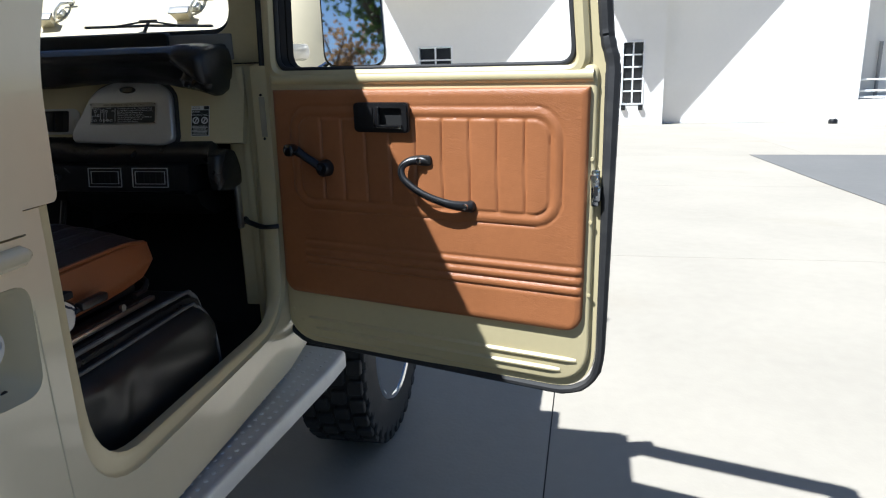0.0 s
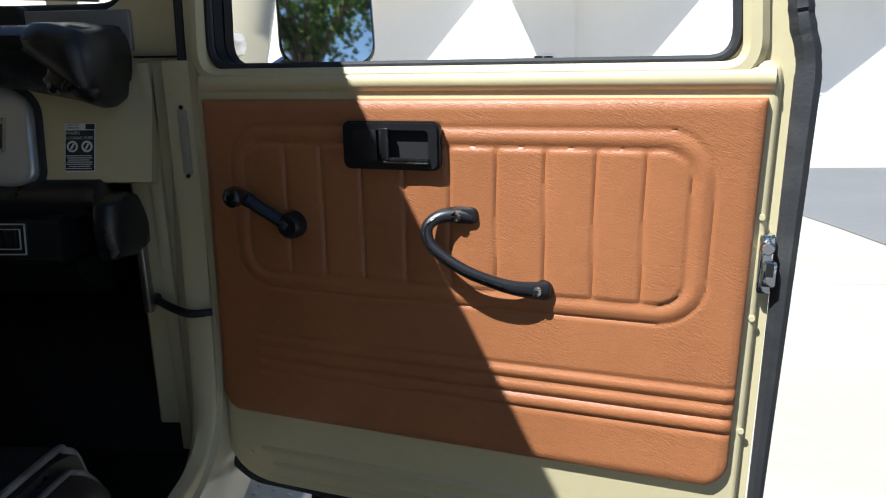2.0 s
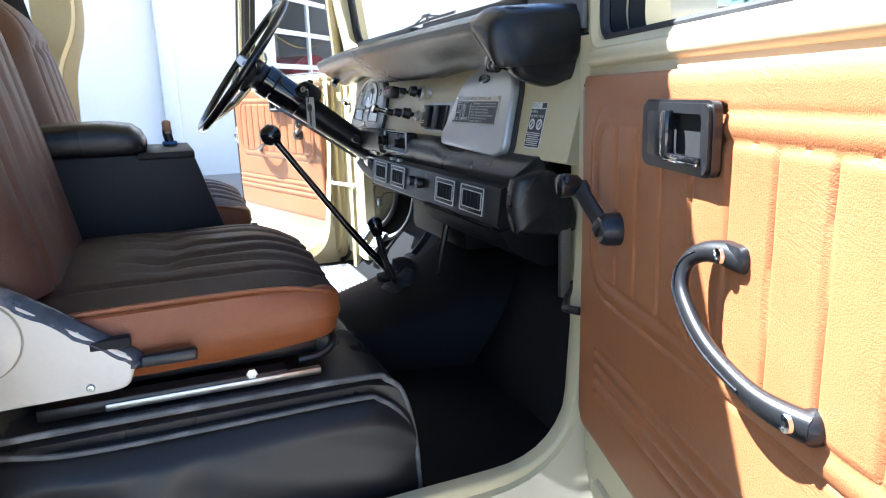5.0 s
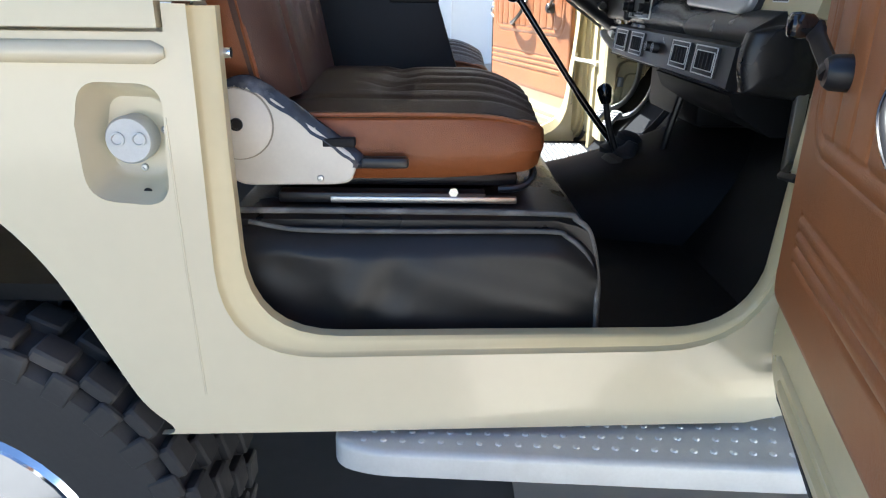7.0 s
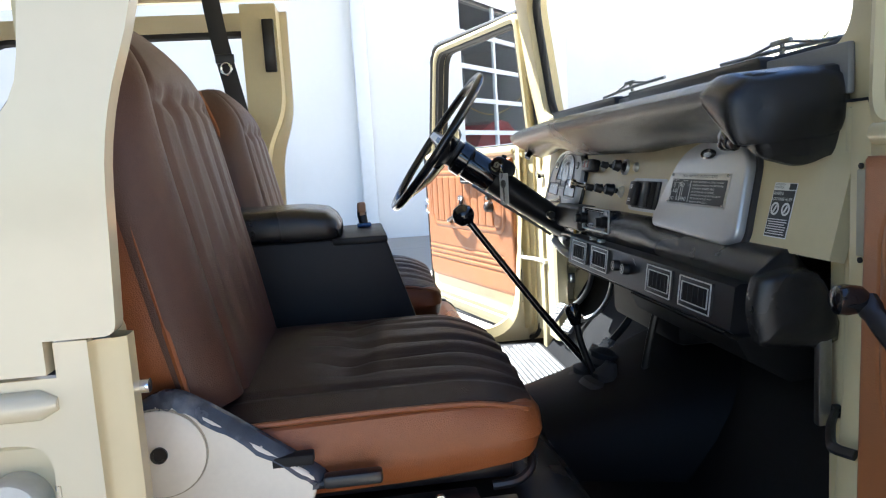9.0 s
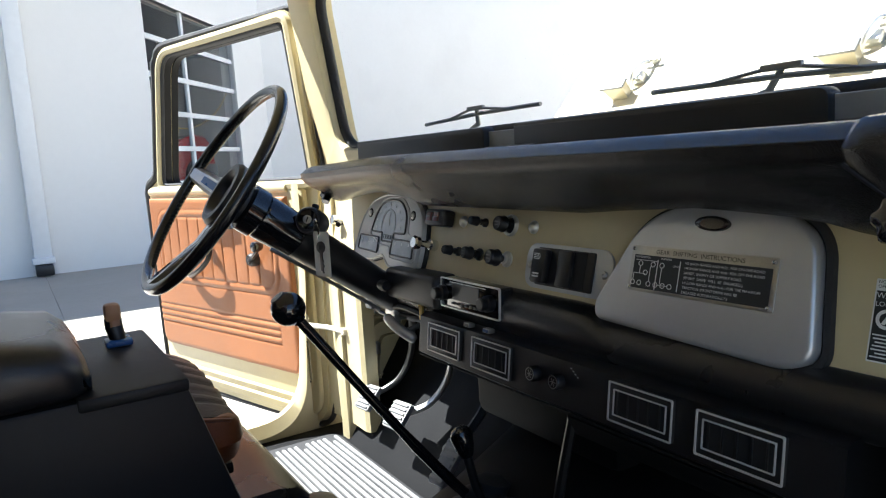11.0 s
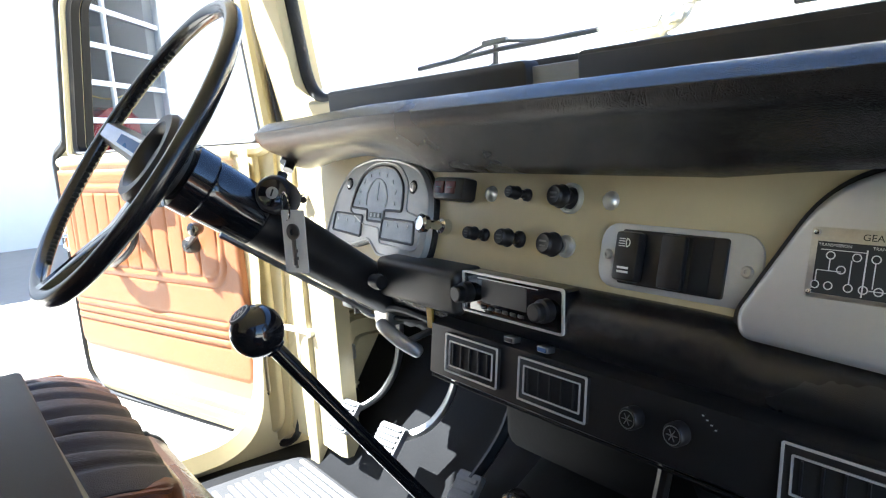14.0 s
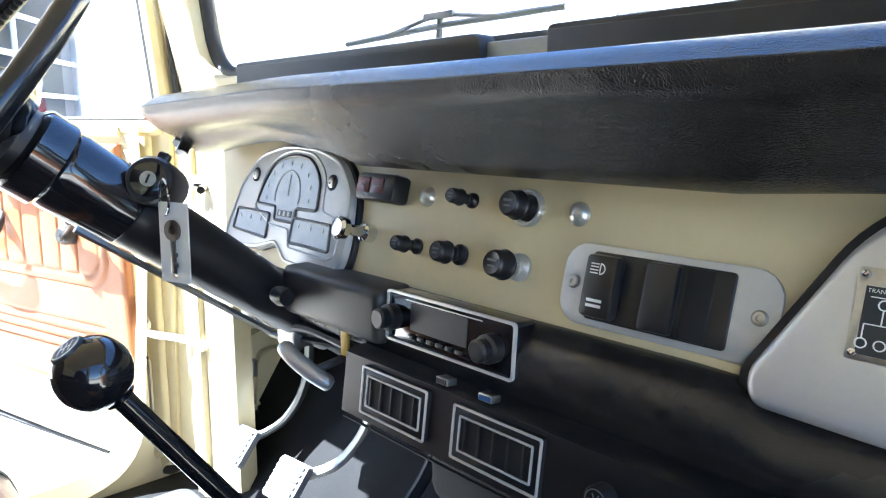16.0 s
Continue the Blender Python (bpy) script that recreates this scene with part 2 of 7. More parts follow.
SCREEN = mat("display_glass", (0.025, 0.028, 0.03), 0.35, var=0.2, scale=20)
MIRROR = mat("mirror_glass", (0.92, 0.93, 0.93), 0.02, metal=1.0, var=0.0, rvar=0.01)
BLUE = mat("blue_plastic", (0.03, 0.10, 0.28), 0.3, var=0.1)
BELT = mat("belt_webbing", (0.02, 0.02, 0.021), 0.7, var=0.15, bump=0.4, bscale=600)
SKIN = mat("brown_figure", (0.42, 0.22, 0.11), 0.5, var=0.1)
PIPING = mat("worn_piping", (0.10, 0.10, 0.095), 0.55, var=0.5, scale=30, wear=(0.32, 0.32, 0.30), wear_amount=0.8)

# ---- building blocks ----
BASE = {}
V = Vector


def thing(name, base, label, category, group="", kind=""):
    ob = new(name)
    ob.location = base
    ob.empty_display_size = 0.1
    BASE[ob.name] = Vector(base)
    return tagged(ob, label, category, group, kind)


def mesh_of(name, bm, material, sharp=38):
    bmesh.ops.recalc_face_normals(bm, faces=bm.faces[:])
    me = bpy.data.meshes.new(name)
    bm.to_mesh(me)
    bm.free()
    me.materials.append(material)
    for p in me.polygons:
        p.use_smooth = len(p.vertices) <= 6
    me.set_sharp_from_angle(angle=radians(sharp))
    return me


def part(name, bm, material, parent, label="", sharp=38):
    ob = new(name, mesh_of(name, bm, material, sharp))
    ob.parent = parent
    if parent.name in BASE:
        ob.matrix_parent_inverse = Matrix.Translation(-BASE[parent.name])
    return tagged(ob, label)


def single(name, bm, material, label, category, kind="", group="", sharp=38):
    return tagged(new(name, mesh_of(name, bm, material, sharp)), label, category, group, kind)


def fr(o, u, v):
    u, v = V(u).normalized(), V(v).normalized()
    return V(o), u, v, u.cross(v).normalized()


def at(f, a, b, c=0.0):
    return f[0] + f[1] * a + f[2] * b + f[3] * c


def merge(*bms):
    out = bmesh.new()
    for b in bms:
        me = bpy.data.meshes.new("tmp")
        b.to_mesh(me)
        b.free()
        out.from_mesh(me)
        bpy.data.meshes.remove(me)
    return out


def box(c, s, bev=0.004, seg=2, f=None):
    """A box round c (in the frame f) with sides s and rounded edges."""
    bm = bmesh.new()
    bmesh.ops.create_cube(bm, size=1)
    for v in bm.verts:
        v.co = V((c[0] + v.co.x * s[0], c[1] + v.co.y * s[1], c[2] + v.co.z * s[2]))
    if bev:
        bmesh.ops.bevel(bm, geom=bm.edges[:], offset=min(bev, min(s) * 0.45), segments=seg, profile=0.5, affect="EDGES")
    if f:
        for v in bm.verts:
            v.co = at(f, *v.co)
    return bm


def rrect(w, h, r, cx=0.0, cy=0.0, k=5):
    pts = []
    for sx, sy, a0 in ((1, 1, 0), (-1, 1, 90), (-1, -1, 180), (1, -1, 270)):
        for i in range(k + 1):
            a = radians(a0 + 90 * i / k)
            pts.append((cx + sx * (w / 2 - r) + r * math.cos(a), cy + sy * (h / 2 - r) + r * math.sin(a)))
    return pts


def rounded(poly, radii, k=5):
    """A polygon with its corners rounded."""
    out = []
    n = len(poly)
    for i, p in enumerate(poly):
        r = radii[i] if isinstance(radii, (list, tuple)) else radii
        p, a, b = V(p), V(poly[i - 1]), V(poly[(i + 1) % n])
        if r <= 0:
            out.append(tuple(p))
            continue
        da, db = (a - p), (b - p)
        ra = min(r, da.length * 0.49, db.length * 0.49)
        s, e = p + da.normalized() * ra, p + db.normalized() * ra
        for j in range(k + 1):
            t = j / k
            out.append(tuple(s * (1 - t) ** 2 + p * 2 * t * (1 - t) + e * t * t))
    return out


def plate(loops, f, t, bev=0.0, seg=2):
    """A sheet with an outline and, if given, holes, t thick along the frame's normal, its front edge rounded."""
    bm = bmesh.new()
    loops = [loops] if not isinstance(loops[0][0], (list, tuple)) else loops
    rings = []
    for lp in loops:
        vs = [bm.verts.new(at(f, a, b)) for a, b in lp]
        rings.append(vs)
    if len(rings) == 1:
        bm.faces.new(rings[0])
    else:
        es = [bm.edges.new((vs[i - 1], vs[i])) for vs in rings for i in range(len(vs))]
        bmesh.ops.triangle_fill(bm, use_beauty=True, use_dissolve=False, edges=es, normal=f[3])
    rim = {e for e in bm.edges if e.is_boundary}
    if t:
        g = bmesh.ops.extrude_face_region(bm, geom=bm.faces[:])["geom"]
        top = [v for v in g if isinstance(v, bmesh.types.BMVert)]
        bmesh.ops.translate(bm, verts=top, vec=f[3] * t)
        if bev:
            tops = set(top)
            es = [e for e in bm.edges if e.verts[0] in tops and e.verts[1] in tops and len(e.link_faces) == 2
                  and e.calc_face_angle(0) > 0.6]
            bmesh.ops.bevel(bm, geom=es, offset=bev, segments=seg, profile=0.5, affect="EDGES")
    return bm


def ring(outer, inner, f, t, bev=0.0):
    """A flat ring between two outlines of the same number of points."""
    bm = bmesh.new()
    n = len(outer)
    lay = []
    for c in (0, t):
        lay.append(([bm.verts.new(at(f, a, b, c)) for a, b in outer], [bm.verts.new(at(f, a, b, c)) for a, b in inner]))
    for i in range(n):
        j = (i + 1) % n
        for c, (o, q) in enumerate(lay):
            bm.faces.new((o[i], o[j], q[j], q[i]))
        bm.faces.new((lay[0][0][i], lay[0][0][j], lay[1][0][j], lay[1][0][i]))
        bm.faces.new((lay[0][1][i], lay[0][1][j], lay[1][1][j], lay[1][1][i]))
    return bm


def spline(pts, k=6, closed=False):
    pts = [V(p) for p in pts]
    n = len(pts)
    out = []
    for i in range(n if closed else n - 1):
        p0 = pts[i - 1] if closed or i else pts[0]
        p1, p2 = pts[i], pts[(i + 1) % n]
        p3 = pts[(i + 2) % n] if closed or i + 2 < n else pts[-1]
        for j in range(k):
            t = j / k
            out.append(0.5 * ((2 * p1) + (p2 - p0) * t + (2 * p0 - 5 * p1 + 4 * p2 - p3) * t * t + (3 * p1 - p0 - 3 * p2 + p3) * t ** 3))
    if not closed:
        out.append(pts[-1])
    return out


def tube(path, r, seg=10, closed=False, flat=1.0, up=None):
    """A round bar along a path; r may be one radius or one a point; flat squeezes it along the second axis."""
    path = [V(p) for p in path]
    n = len(path)
    rs = r if isinstance(r, (list, tuple)) else [r] * n
    bm = bmesh.new()
    rings = []
    ref = V(up) if up else None
    for i, p in enumerate(path):
        a = path[i - 1] if i or closed else p
        b = path[(i + 1) % n] if i + 1 < n or closed else p
        d = (b - a).normalized()
        if ref is None:
            ref = d.orthogonal()
        x = (ref - d * ref.dot(d)).normalized()
        if up is None:
            ref = x
        y = d.cross(x)
        rings.append([bm.verts.new(p + (x * math.cos(q) + y * math.sin(q) * flat) * rs[i])
                      for q in (2 * math.pi * j / seg for j in range(seg))])
    for i in range(n if closed else n - 1):
        s, e = rings[i], rings[(i + 1) % n]
        for j in range(seg):
            bm.faces.new((s[j], s[(j + 1) % seg], e[(j + 1) % seg], e[j]))
    if not closed:
        bm.faces.new(rings[0][::-1])
        bm.faces.new(rings[-1])
    return bm


def lathe(profile, f, seg=24):
    """A turned shape: (radius, height) pairs about the frame's normal."""
    bm = bmesh.new()
    rings = []
    for r, h in profile:
        if r < 1e-6:
            rings.append([bm.verts.new(at(f, 0, 0, h))])
        else:
            rings.append([bm.verts.new(at(f, r * math.cos(2 * math.pi * j / seg), r * math.sin(2 * math.pi * j / seg), h)) for j in range(seg)])
    for s, e in zip(rings, rings[1:]):
        for j in range(seg):
            k = (j + 1) % seg
            if len(s) == 1 and len(e) > 1:
                bm.faces.new((s[0], e[k], e[j]))
            elif len(e) == 1 and len(s) > 1:
                bm.faces.new((s[j], s[k], e[0]))
            elif len(s) > 1:
                bm.faces.new((s[j], s[k], e[k], e[j]))
    for q in (rings[0], rings[-1]):
        if len(q) > 2:
            bm.faces.new(q)
    return bm


def loft(loops, caps=True, closed_loop=True):
    """A skin over loops with equal numbers of points."""
    bm = bmesh.new()
    rows = [[bm.verts.new(V(p)) for p in lp] for lp in loops]
    n = len(rows[0])
    for s, e in zip(rows, rows[1:]):
        for j in range(n if closed_loop else n - 1):
            k = (j + 1) % n
            bm.faces.new((s[j], s[k], e[k], e[j]))
    if caps and closed_loop:
        bm.faces.new(rows[0][::-1])
        bm.faces.new(rows[-1])
    return bm


def surface(fn, nu, nv, back=None):
    """A grid skin from fn(s, t), s and t from 0 to 1; back closes it with a second skin."""
    bm = bmesh.new()
    g = [[bm.verts.new(fn(i / nu, j / nv)) for j in range(nv + 1)] for i in range(nu + 1)]
    for i in range(nu):
        for j in range(nv):
            bm.faces.new((g[i][j], g[i + 1][j], g[i + 1][j + 1], g[i][j + 1]))
    if back:
        rim = [g[i][0] for i in range(nu + 1)] + [g[nu][j] for j in range(1, nv + 1)] + \
              [g[i][nv] for i in range(nu - 1, -1, -1)] + [g[0][j] for j in range(nv - 1, 0, -1)]
        low = [bm.verts.new(v.co + V(back)) for v in rim]
        for i in range(len(rim)):
            k = (i + 1) % len(rim)
            bm.faces.new((rim[i], rim[k], low[k], low[i]))
        bm.faces.new(low)
    return bm


def writing(text, f, size, name, material, parent, align="LEFT", label="", wide=1.0):
    """Built-in letters as a flat mesh in the frame f."""
    cu = bpy.data.curves.new("letters", "FONT")
    cu.body, cu.size, cu.align_x = text, size, align
    tmp = bpy.data.objects.new("letters", cu)
    scene.collection.objects.link(tmp)
    bpy.context.view_layer.update()
    me = tmp.evaluated_get(bpy.context.evaluated_depsgraph_get()).to_mesh()
    bm = bmesh.new()
    bm.from_mesh(me)
    bpy.data.objects.remove(tmp)
    for v in bm.verts:
        v.co = at(f, v.co.x * wide, v.co.y, 0.0004)
    return part(name, bm, material, parent, label)


def screw(f, r, parent, name="screw", material=None):
    return part(name, lathe([(r, 0), (r, 0.001), (r * 0.75, 0.0025), (r * 0.35, 0.0028), (r * 0.3, 0.0015), (0, 0.0015)], f, 12), material or STEEL, parent)


def X(f, sx):
    """The frame, or for the other side of the car its mirror image."""
    if sx > 0:
        return f
    o, u, v, n = f
    flip = lambda q: V((-q.x, q.y, q.z))
    return flip(o), flip(u), flip(v), flip(n)

# ---- the yard and the building ----


def ground_z(y):
    return -max(0.0, y - 3.0) * 0.039


def build_ground():
    bm = bmesh.new()
    ys = [-300, -60, -12, 3.0, 20, 60, 300]
    xs = [-300, -40, 0, 40, 300]
    g = [[bm.verts.new((x, y, ground_z(min(y, 30)) - 0.012)) for y in ys] for x in xs]
    for i in range(len(xs) - 1):
        for j in range(len(ys) - 1):
            bm.faces.new((g[i][j], g[i + 1][j], g[i + 1][j + 1], g[i][j + 1]))
    gr = single("ground", bm, JOINT, "pale concrete slabs with a dark gap added behind the car to cut bounced light", "ground", "structure")
    step = 3.6
    shared = {}
    for i in range(-4, 5):
        # slabs left out behind the car, unseen, so dark ground bounces less light
        for j in range(0 if i in (-1, 0) else -3, 7):
            x0, y0 = 1.355 + i * step, -0.3 + j * step
            if x0 < -11.5 + 0.0 and x0 + step < -10.9:
                continue
            y1 = y0 + step - 0.005
            z0, z1 = ground_z(y0), ground_z(y1)
            key = round(z1 - z0, 4)
            if key not in shared:
                b = bmesh.new()
                w = step - 0.005
                top = [b.verts.new(p) for p in ((0, 0, 0), (w, 0, 0), (w, step - 0.005, z1 - z0), (0, step - 0.005, z1 - z0))]
                f = b.faces.new(top)
                low = bmesh.ops.extrude_face_region(b, geom=[f])["geom"]
                bmesh.ops.translate(b, verts=[v for v in low if isinstance(v, bmesh.types.BMVert)], vec=(0, 0, -0.05))
                shared[key] = mesh_of("slab", b, CONCRETE)
            ob = new("slab", shared[key])
            ob.location = (x0 + 0.0025, y0, z0)
            ob.parent = gr
    return gr


build_ground()

WY = 20.0     # the front wall's line
WX = -11.2    # the wall on the driver's side


def wall(name, x0, x1, y0, y1, z0, z1, label, holes=()):
    """A wall along x or y with openings (along, low, width, height)."""
    along_x = abs(x1 - x0) > abs(y1 - y0)
    if along_x:
        f = fr((x0, y1, 0), (1, 0, 0), (0, 0, 1))
        L, t = x1 - x0, y1 - y0
    else:
        f = fr((x0, y0, 0), (0, 1, 0), (0, 0, 1))
        L, t = y1 - y0, x1 - x0
    loops = [[(0, z0), (L, z0), (L, z1), (0, z1)]]
    for a, b, w, h in holes:
        loops.append([(a, b), (a + w, b), (a + w, b + h), (a, b + h)])
    if len(loops) == 1:
        loops = loops[0]
    return single(name, plate(loops, f, t), PLASTER, label, "wall", "structure")


def grid_window(name, f, w, h, cols, rows, bar, label, depth=0.08):
    """A glazed frame: outer frame, bars and a pane in each field."""
    ob = single(name, ring([(-bar, -bar), (w + bar, -bar), (w + bar, h + bar), (-bar, h + bar)], [(0, 0), (w, 0), (w, h), (0, h)], f, depth),
                ALU, label, "window", "structure")
    cw, ch = w / cols, h / rows
    for i in range(1, cols):
        part("bar", box((i * cw, h / 2, depth * 0.4), (bar, h, depth * 0.7), 0, f=f), ALU, ob)
    for j in range(1, rows):
        part("bar", box((w / 2, j * ch, depth * 0.4), (w, bar, depth * 0.8), 0, f=f), ALU, ob)
    for i in range(cols):
        for j in range(rows):
            part("pane", box(((i + 0.5) * cw, (j + 0.5) * ch, 0.012), (cw - bar, ch - bar, 0.012), 0, f=f), WINDOWGLASS, ob)
    return ob


def build_building():
    k = (WY + 1.55) / (13 + 1.55)
    mx = lambda x: 1.47 + (x - 1.47) * k
    mz = lambda z: 1.349 + (z - 1.349) * k
    top = 9.0
    # the far wall with its recessed bays
    wall("wall_front_bay", -16.0, mx(2.88), WY + 1.6, WY + 1.9, -2, top, "white plastered wall of the recessed bay",
         [(mx(-2.27) + 16.0, mz(0.55), mx(-1.55) - mx(-2.27), mz(1.63) - mz(0.55))])
    grid_window("window_1", fr((mx(-2.27), WY + 1.66, mz(0.55)), (1, 0, 0), (0, 0, 1)), mx(-1.55) - mx(-2.27), mz(1.63) - mz(0.55), 2, 4, 0.05,
                "dark glazed window with white bars in the white wall")
    x0, x1 = mx(1.45), mx(2.88)
    wall("wall_front_pier", x0, x1, WY, WY + 1.6, -2, top, "white plastered pier with a narrow barred window",
         [(mx(2.10) - x0, mz(0.42), mx(2.47) - mx(2.10), mz(1.58) - mz(0.42))])
    grid_window("window_2", fr((mx(2.10), WY + 0.06, mz(0.42)), (1, 0, 0), (0, 0, 1)), mx(2.47) - mx(2.10), mz(1.58) - mz(0.42), 2, 5, 0.045,
                "narrow dark window with white glazing bars")
    for x in (2.12, 2.45):
        single("window_bracket", box((mx(x), WY - 0.05, mz(0.40) - 0.1), (0.12, 0.1, 0.14), 0.01), BLACK, "small black bracket under the narrow window", "bracket")
    wall("wall_front_right", mx(2.88), 8.12, WY + 0.5, WY + 0.8, -2, top, "broad white plastered wall in the sun")
    wall("wall_front_end", 8.12, 8.65, WY - 0.3, WY + 1.2, -2, top, "white plastered pier beside the recessed terrace")
    wall("wall_front_parapet", 8.65, 26.0, WY - 0.3, WY + 0.1, -2, -0.03, "low white parapet of the terrace")
    wall("wall_terrace_back", 8.65, 26.0, WY + 1.2, WY + 1.5, -2, top, "white terrace wall half in shade")
    single("terrace_floor", box((17.3, WY + 0.65, -0.12), (17.3, 1.1, 0.1), 0), GREYCON, "grey terrace floor behind the parapet", "floor", "structure")
    single("standpipe", tube([(9.55, WY + 1.1, -0.07), (9.55, WY + 1.1, 1.5)], 0.05, 10), GREYCON, "grey standpipe on the terrace wall", "pipe")
    rail = thing("railing", (11.5, WY - 0.1, -0.03), "white steel railing on the terrace parapet", "railing")
    for z in (0.50, 0.20, 0.03):
        part("bar", tube([(8.66, WY - 0.1, z), (16.2, WY - 0.1, z)], 0.028), ALU, rail)
    for i in range(7):
        x = 8.69 + i * 1.25
        part("post", tube([(x, WY - 0.1, -0.03), (x, WY - 0.1, 0.50)], 0.03), ALU, rail)
    single("ground_fitting", lathe([(0.12, -0.66), (0.12, -0.56), (0.09, -0.52), (0, -0.52)], fr((8.0, 19.45, 0.01), (1, 0, 0), (0, 1, 0)), 14), BLACK,
           "small dark fitting standing on the pale concrete", "fitting")
    # canopy slabs, free edges oblique to cast the wall shadows; the terrace one added unseen
    for nm, pts in (("canopy", [(7.5, 20.5), (1.56, 18.57), (1.56, 19.9), (3.5, 20.5)]), ("canopy", [(0.84, 21.6), (-5.34, 19.67), (-5.34, 21.6)]), ("canopy", [(8.66, 19.60), (14.0, 20.96), (14.0, 21.2), (8.66, 21.2)])):
        single(nm, plate(pts, fr((0, 0, 3.60), (1, 0, 0), (0, 1, 0)), 0.3), PLASTER, "white concrete canopy slab, its oblique edge set to cast the wall's shadow", "canopy", "structure")
    # flat slab whose dark colour stands in for the shaded ramp wall
    single("ramp", plate([(4.05, 10.6), (4.16, 7.1), (4.25, 5.2), (4.27, 3.0), (22.0, 3.0), (22.0, 10.0), (7.6, 10.4)], (V((0, 0, 0.121)), V((1, 0, 0)), V((0, 1, -0.039)), V((0, 0, 1))), 0.004), RAMPSHADE,
           "flat grey slab coloured as the shaded side of a sunken ramp", "ramp", "structure")
    # the building on the driver's side
    wall("wall_side", WX - 0.3, WX, -22.0, 1.50, -0.5, 8.6, "white plastered wall in shade", ())
    gd, gz0, gw, gh = V((-0.788, 0.616, 0)), -0.05, 4.46, 4.445
    GF = fr(V((-11.92, 1.63, 0)) - gd * 0.70, gd, (0, 0, 1))
    single("wall_garage", plate([[(-0.1, -0.5), (6.3, -0.5), (6.3, 8.6), (-0.1, 8.6)], [(0, gz0), (gw, gz0), (gw, gz0 + gh), (0, gz0 + gh)]], (at(GF, 0, 0, -0.3), GF[1], GF[2], GF[3]), 0.3), PLASTER,
           "white plastered wall with a glazed garage door", "wall", "structure")
    wall("wall_side_far", WX - 5.5, WX - 5.1, 5.0, WY + 2.0, -2, 8.6, "white plastered wall further back")
    gd_ = grid_window("window_3", (at(GF, 0, gz0, -0.12), GF[1], GF[2], GF[3]), gw, gh, 2, 7, 0.09, "tall glazed garage door with white bars")
    for p in gd_.children:
        if p.name.startswith("pane"):
            p.data.materials[0] = TINT
            p.visible_shadow = False
    single("wall_garage_back", merge(box((4.0, 2.2, -5.0), (12.0, 5.4, 0.2), 0, f=GF), box((-0.2, 2.2, -2.7), (0.2, 5.4, 4.4), 0, f=GF), box((9.9, 2.2, -2.7), (0.2, 5.4, 4.4), 0, f=GF), box((4.0, 4.9, -2.7), (12.0, 0.2, 4.6), 0, f=GF)), GREYCON,
           "grey back wall of the garage", "wall", "structure")
    dp = thing("downpipe", (WX + 0.12, -0.30, 0.2), "white square downpipe on the shaded wall", "downpipe")
    part("pipe", box((WX + 0.12, -0.30, 4.3), (0.16, 0.24, 8.2), 0.02), ALU, dp)
    part("collar", box((WX + 0.16, -0.30, 0.24), (0.2, 0.3, 0.1), 0.02), ALU, dp)
    single("pipe_shoe", box((WX + 0.2, -0.30, 0.10), (0.2, 0.24, 0.16), 0.02), BLACK, "dark drain shoe under the downpipe", "drain")
    # what shows behind the garage glass
    car = thing("parked_car", (WX - 1.2, 2.2, 0.0), "red car with a chrome wheel behind the garage glass", "car")
    hose = spline([at(GF, a, b, -0.20) for a, b in ((0.60, 2.62), (1.1, 2.42), (1.75, 2.27), (2.5, 2.27), (3.4, 2.50), (4.0, 2.80), (4.4, 3.1))], 6)
    return car, hose, GF


red_car, hose_path, GF = build_building()
part("car_body", loft([[at(GF, 3.05 + 1.75 * a, z + 0.36, c) for a, z in ((-0.3, 0.35), (-0.32, 1.25), (-0.15, 1.62), (0.10, 1.78), (0.35, 1.84), (0.6, 1.80), (0.8, 1.62), (0.9, 1.0), (0.9, 0.35))] for c in (-2.2, -0.75, -0.70)]), RED, red_car)
WHF = (at(GF, 3.45, 1.25, -0.68), GF[1], GF[2], GF[3])
part("wheel", lathe([(0.40, -0.1), (0.40, 0.06), (0.30, 0.07)], WHF, 24), TYRE, red_car)
part("rim", lathe([(0.29, 0.03), (0.29, 0.075), (0.2, 0.05), (0.16, 0.03), (0.05, 0.05), (0, 0.06)], WHF, 20), CHROME, red_car)
part("dark_panel", box((4.15, 1.30, -0.66), (0.75, 0.55, 0.06), 0.02, f=GF), BLACK, red_car)
part("lift_arm", box((3.2, 0.40, -1.3), (2.4, 0.72, 0.5), 0.02, f=GF), GREYCON, red_car)
single("air_hose", tube(hose_path, 0.012, 6), YELLOW, "yellow air hose hanging in a loop", "hose")


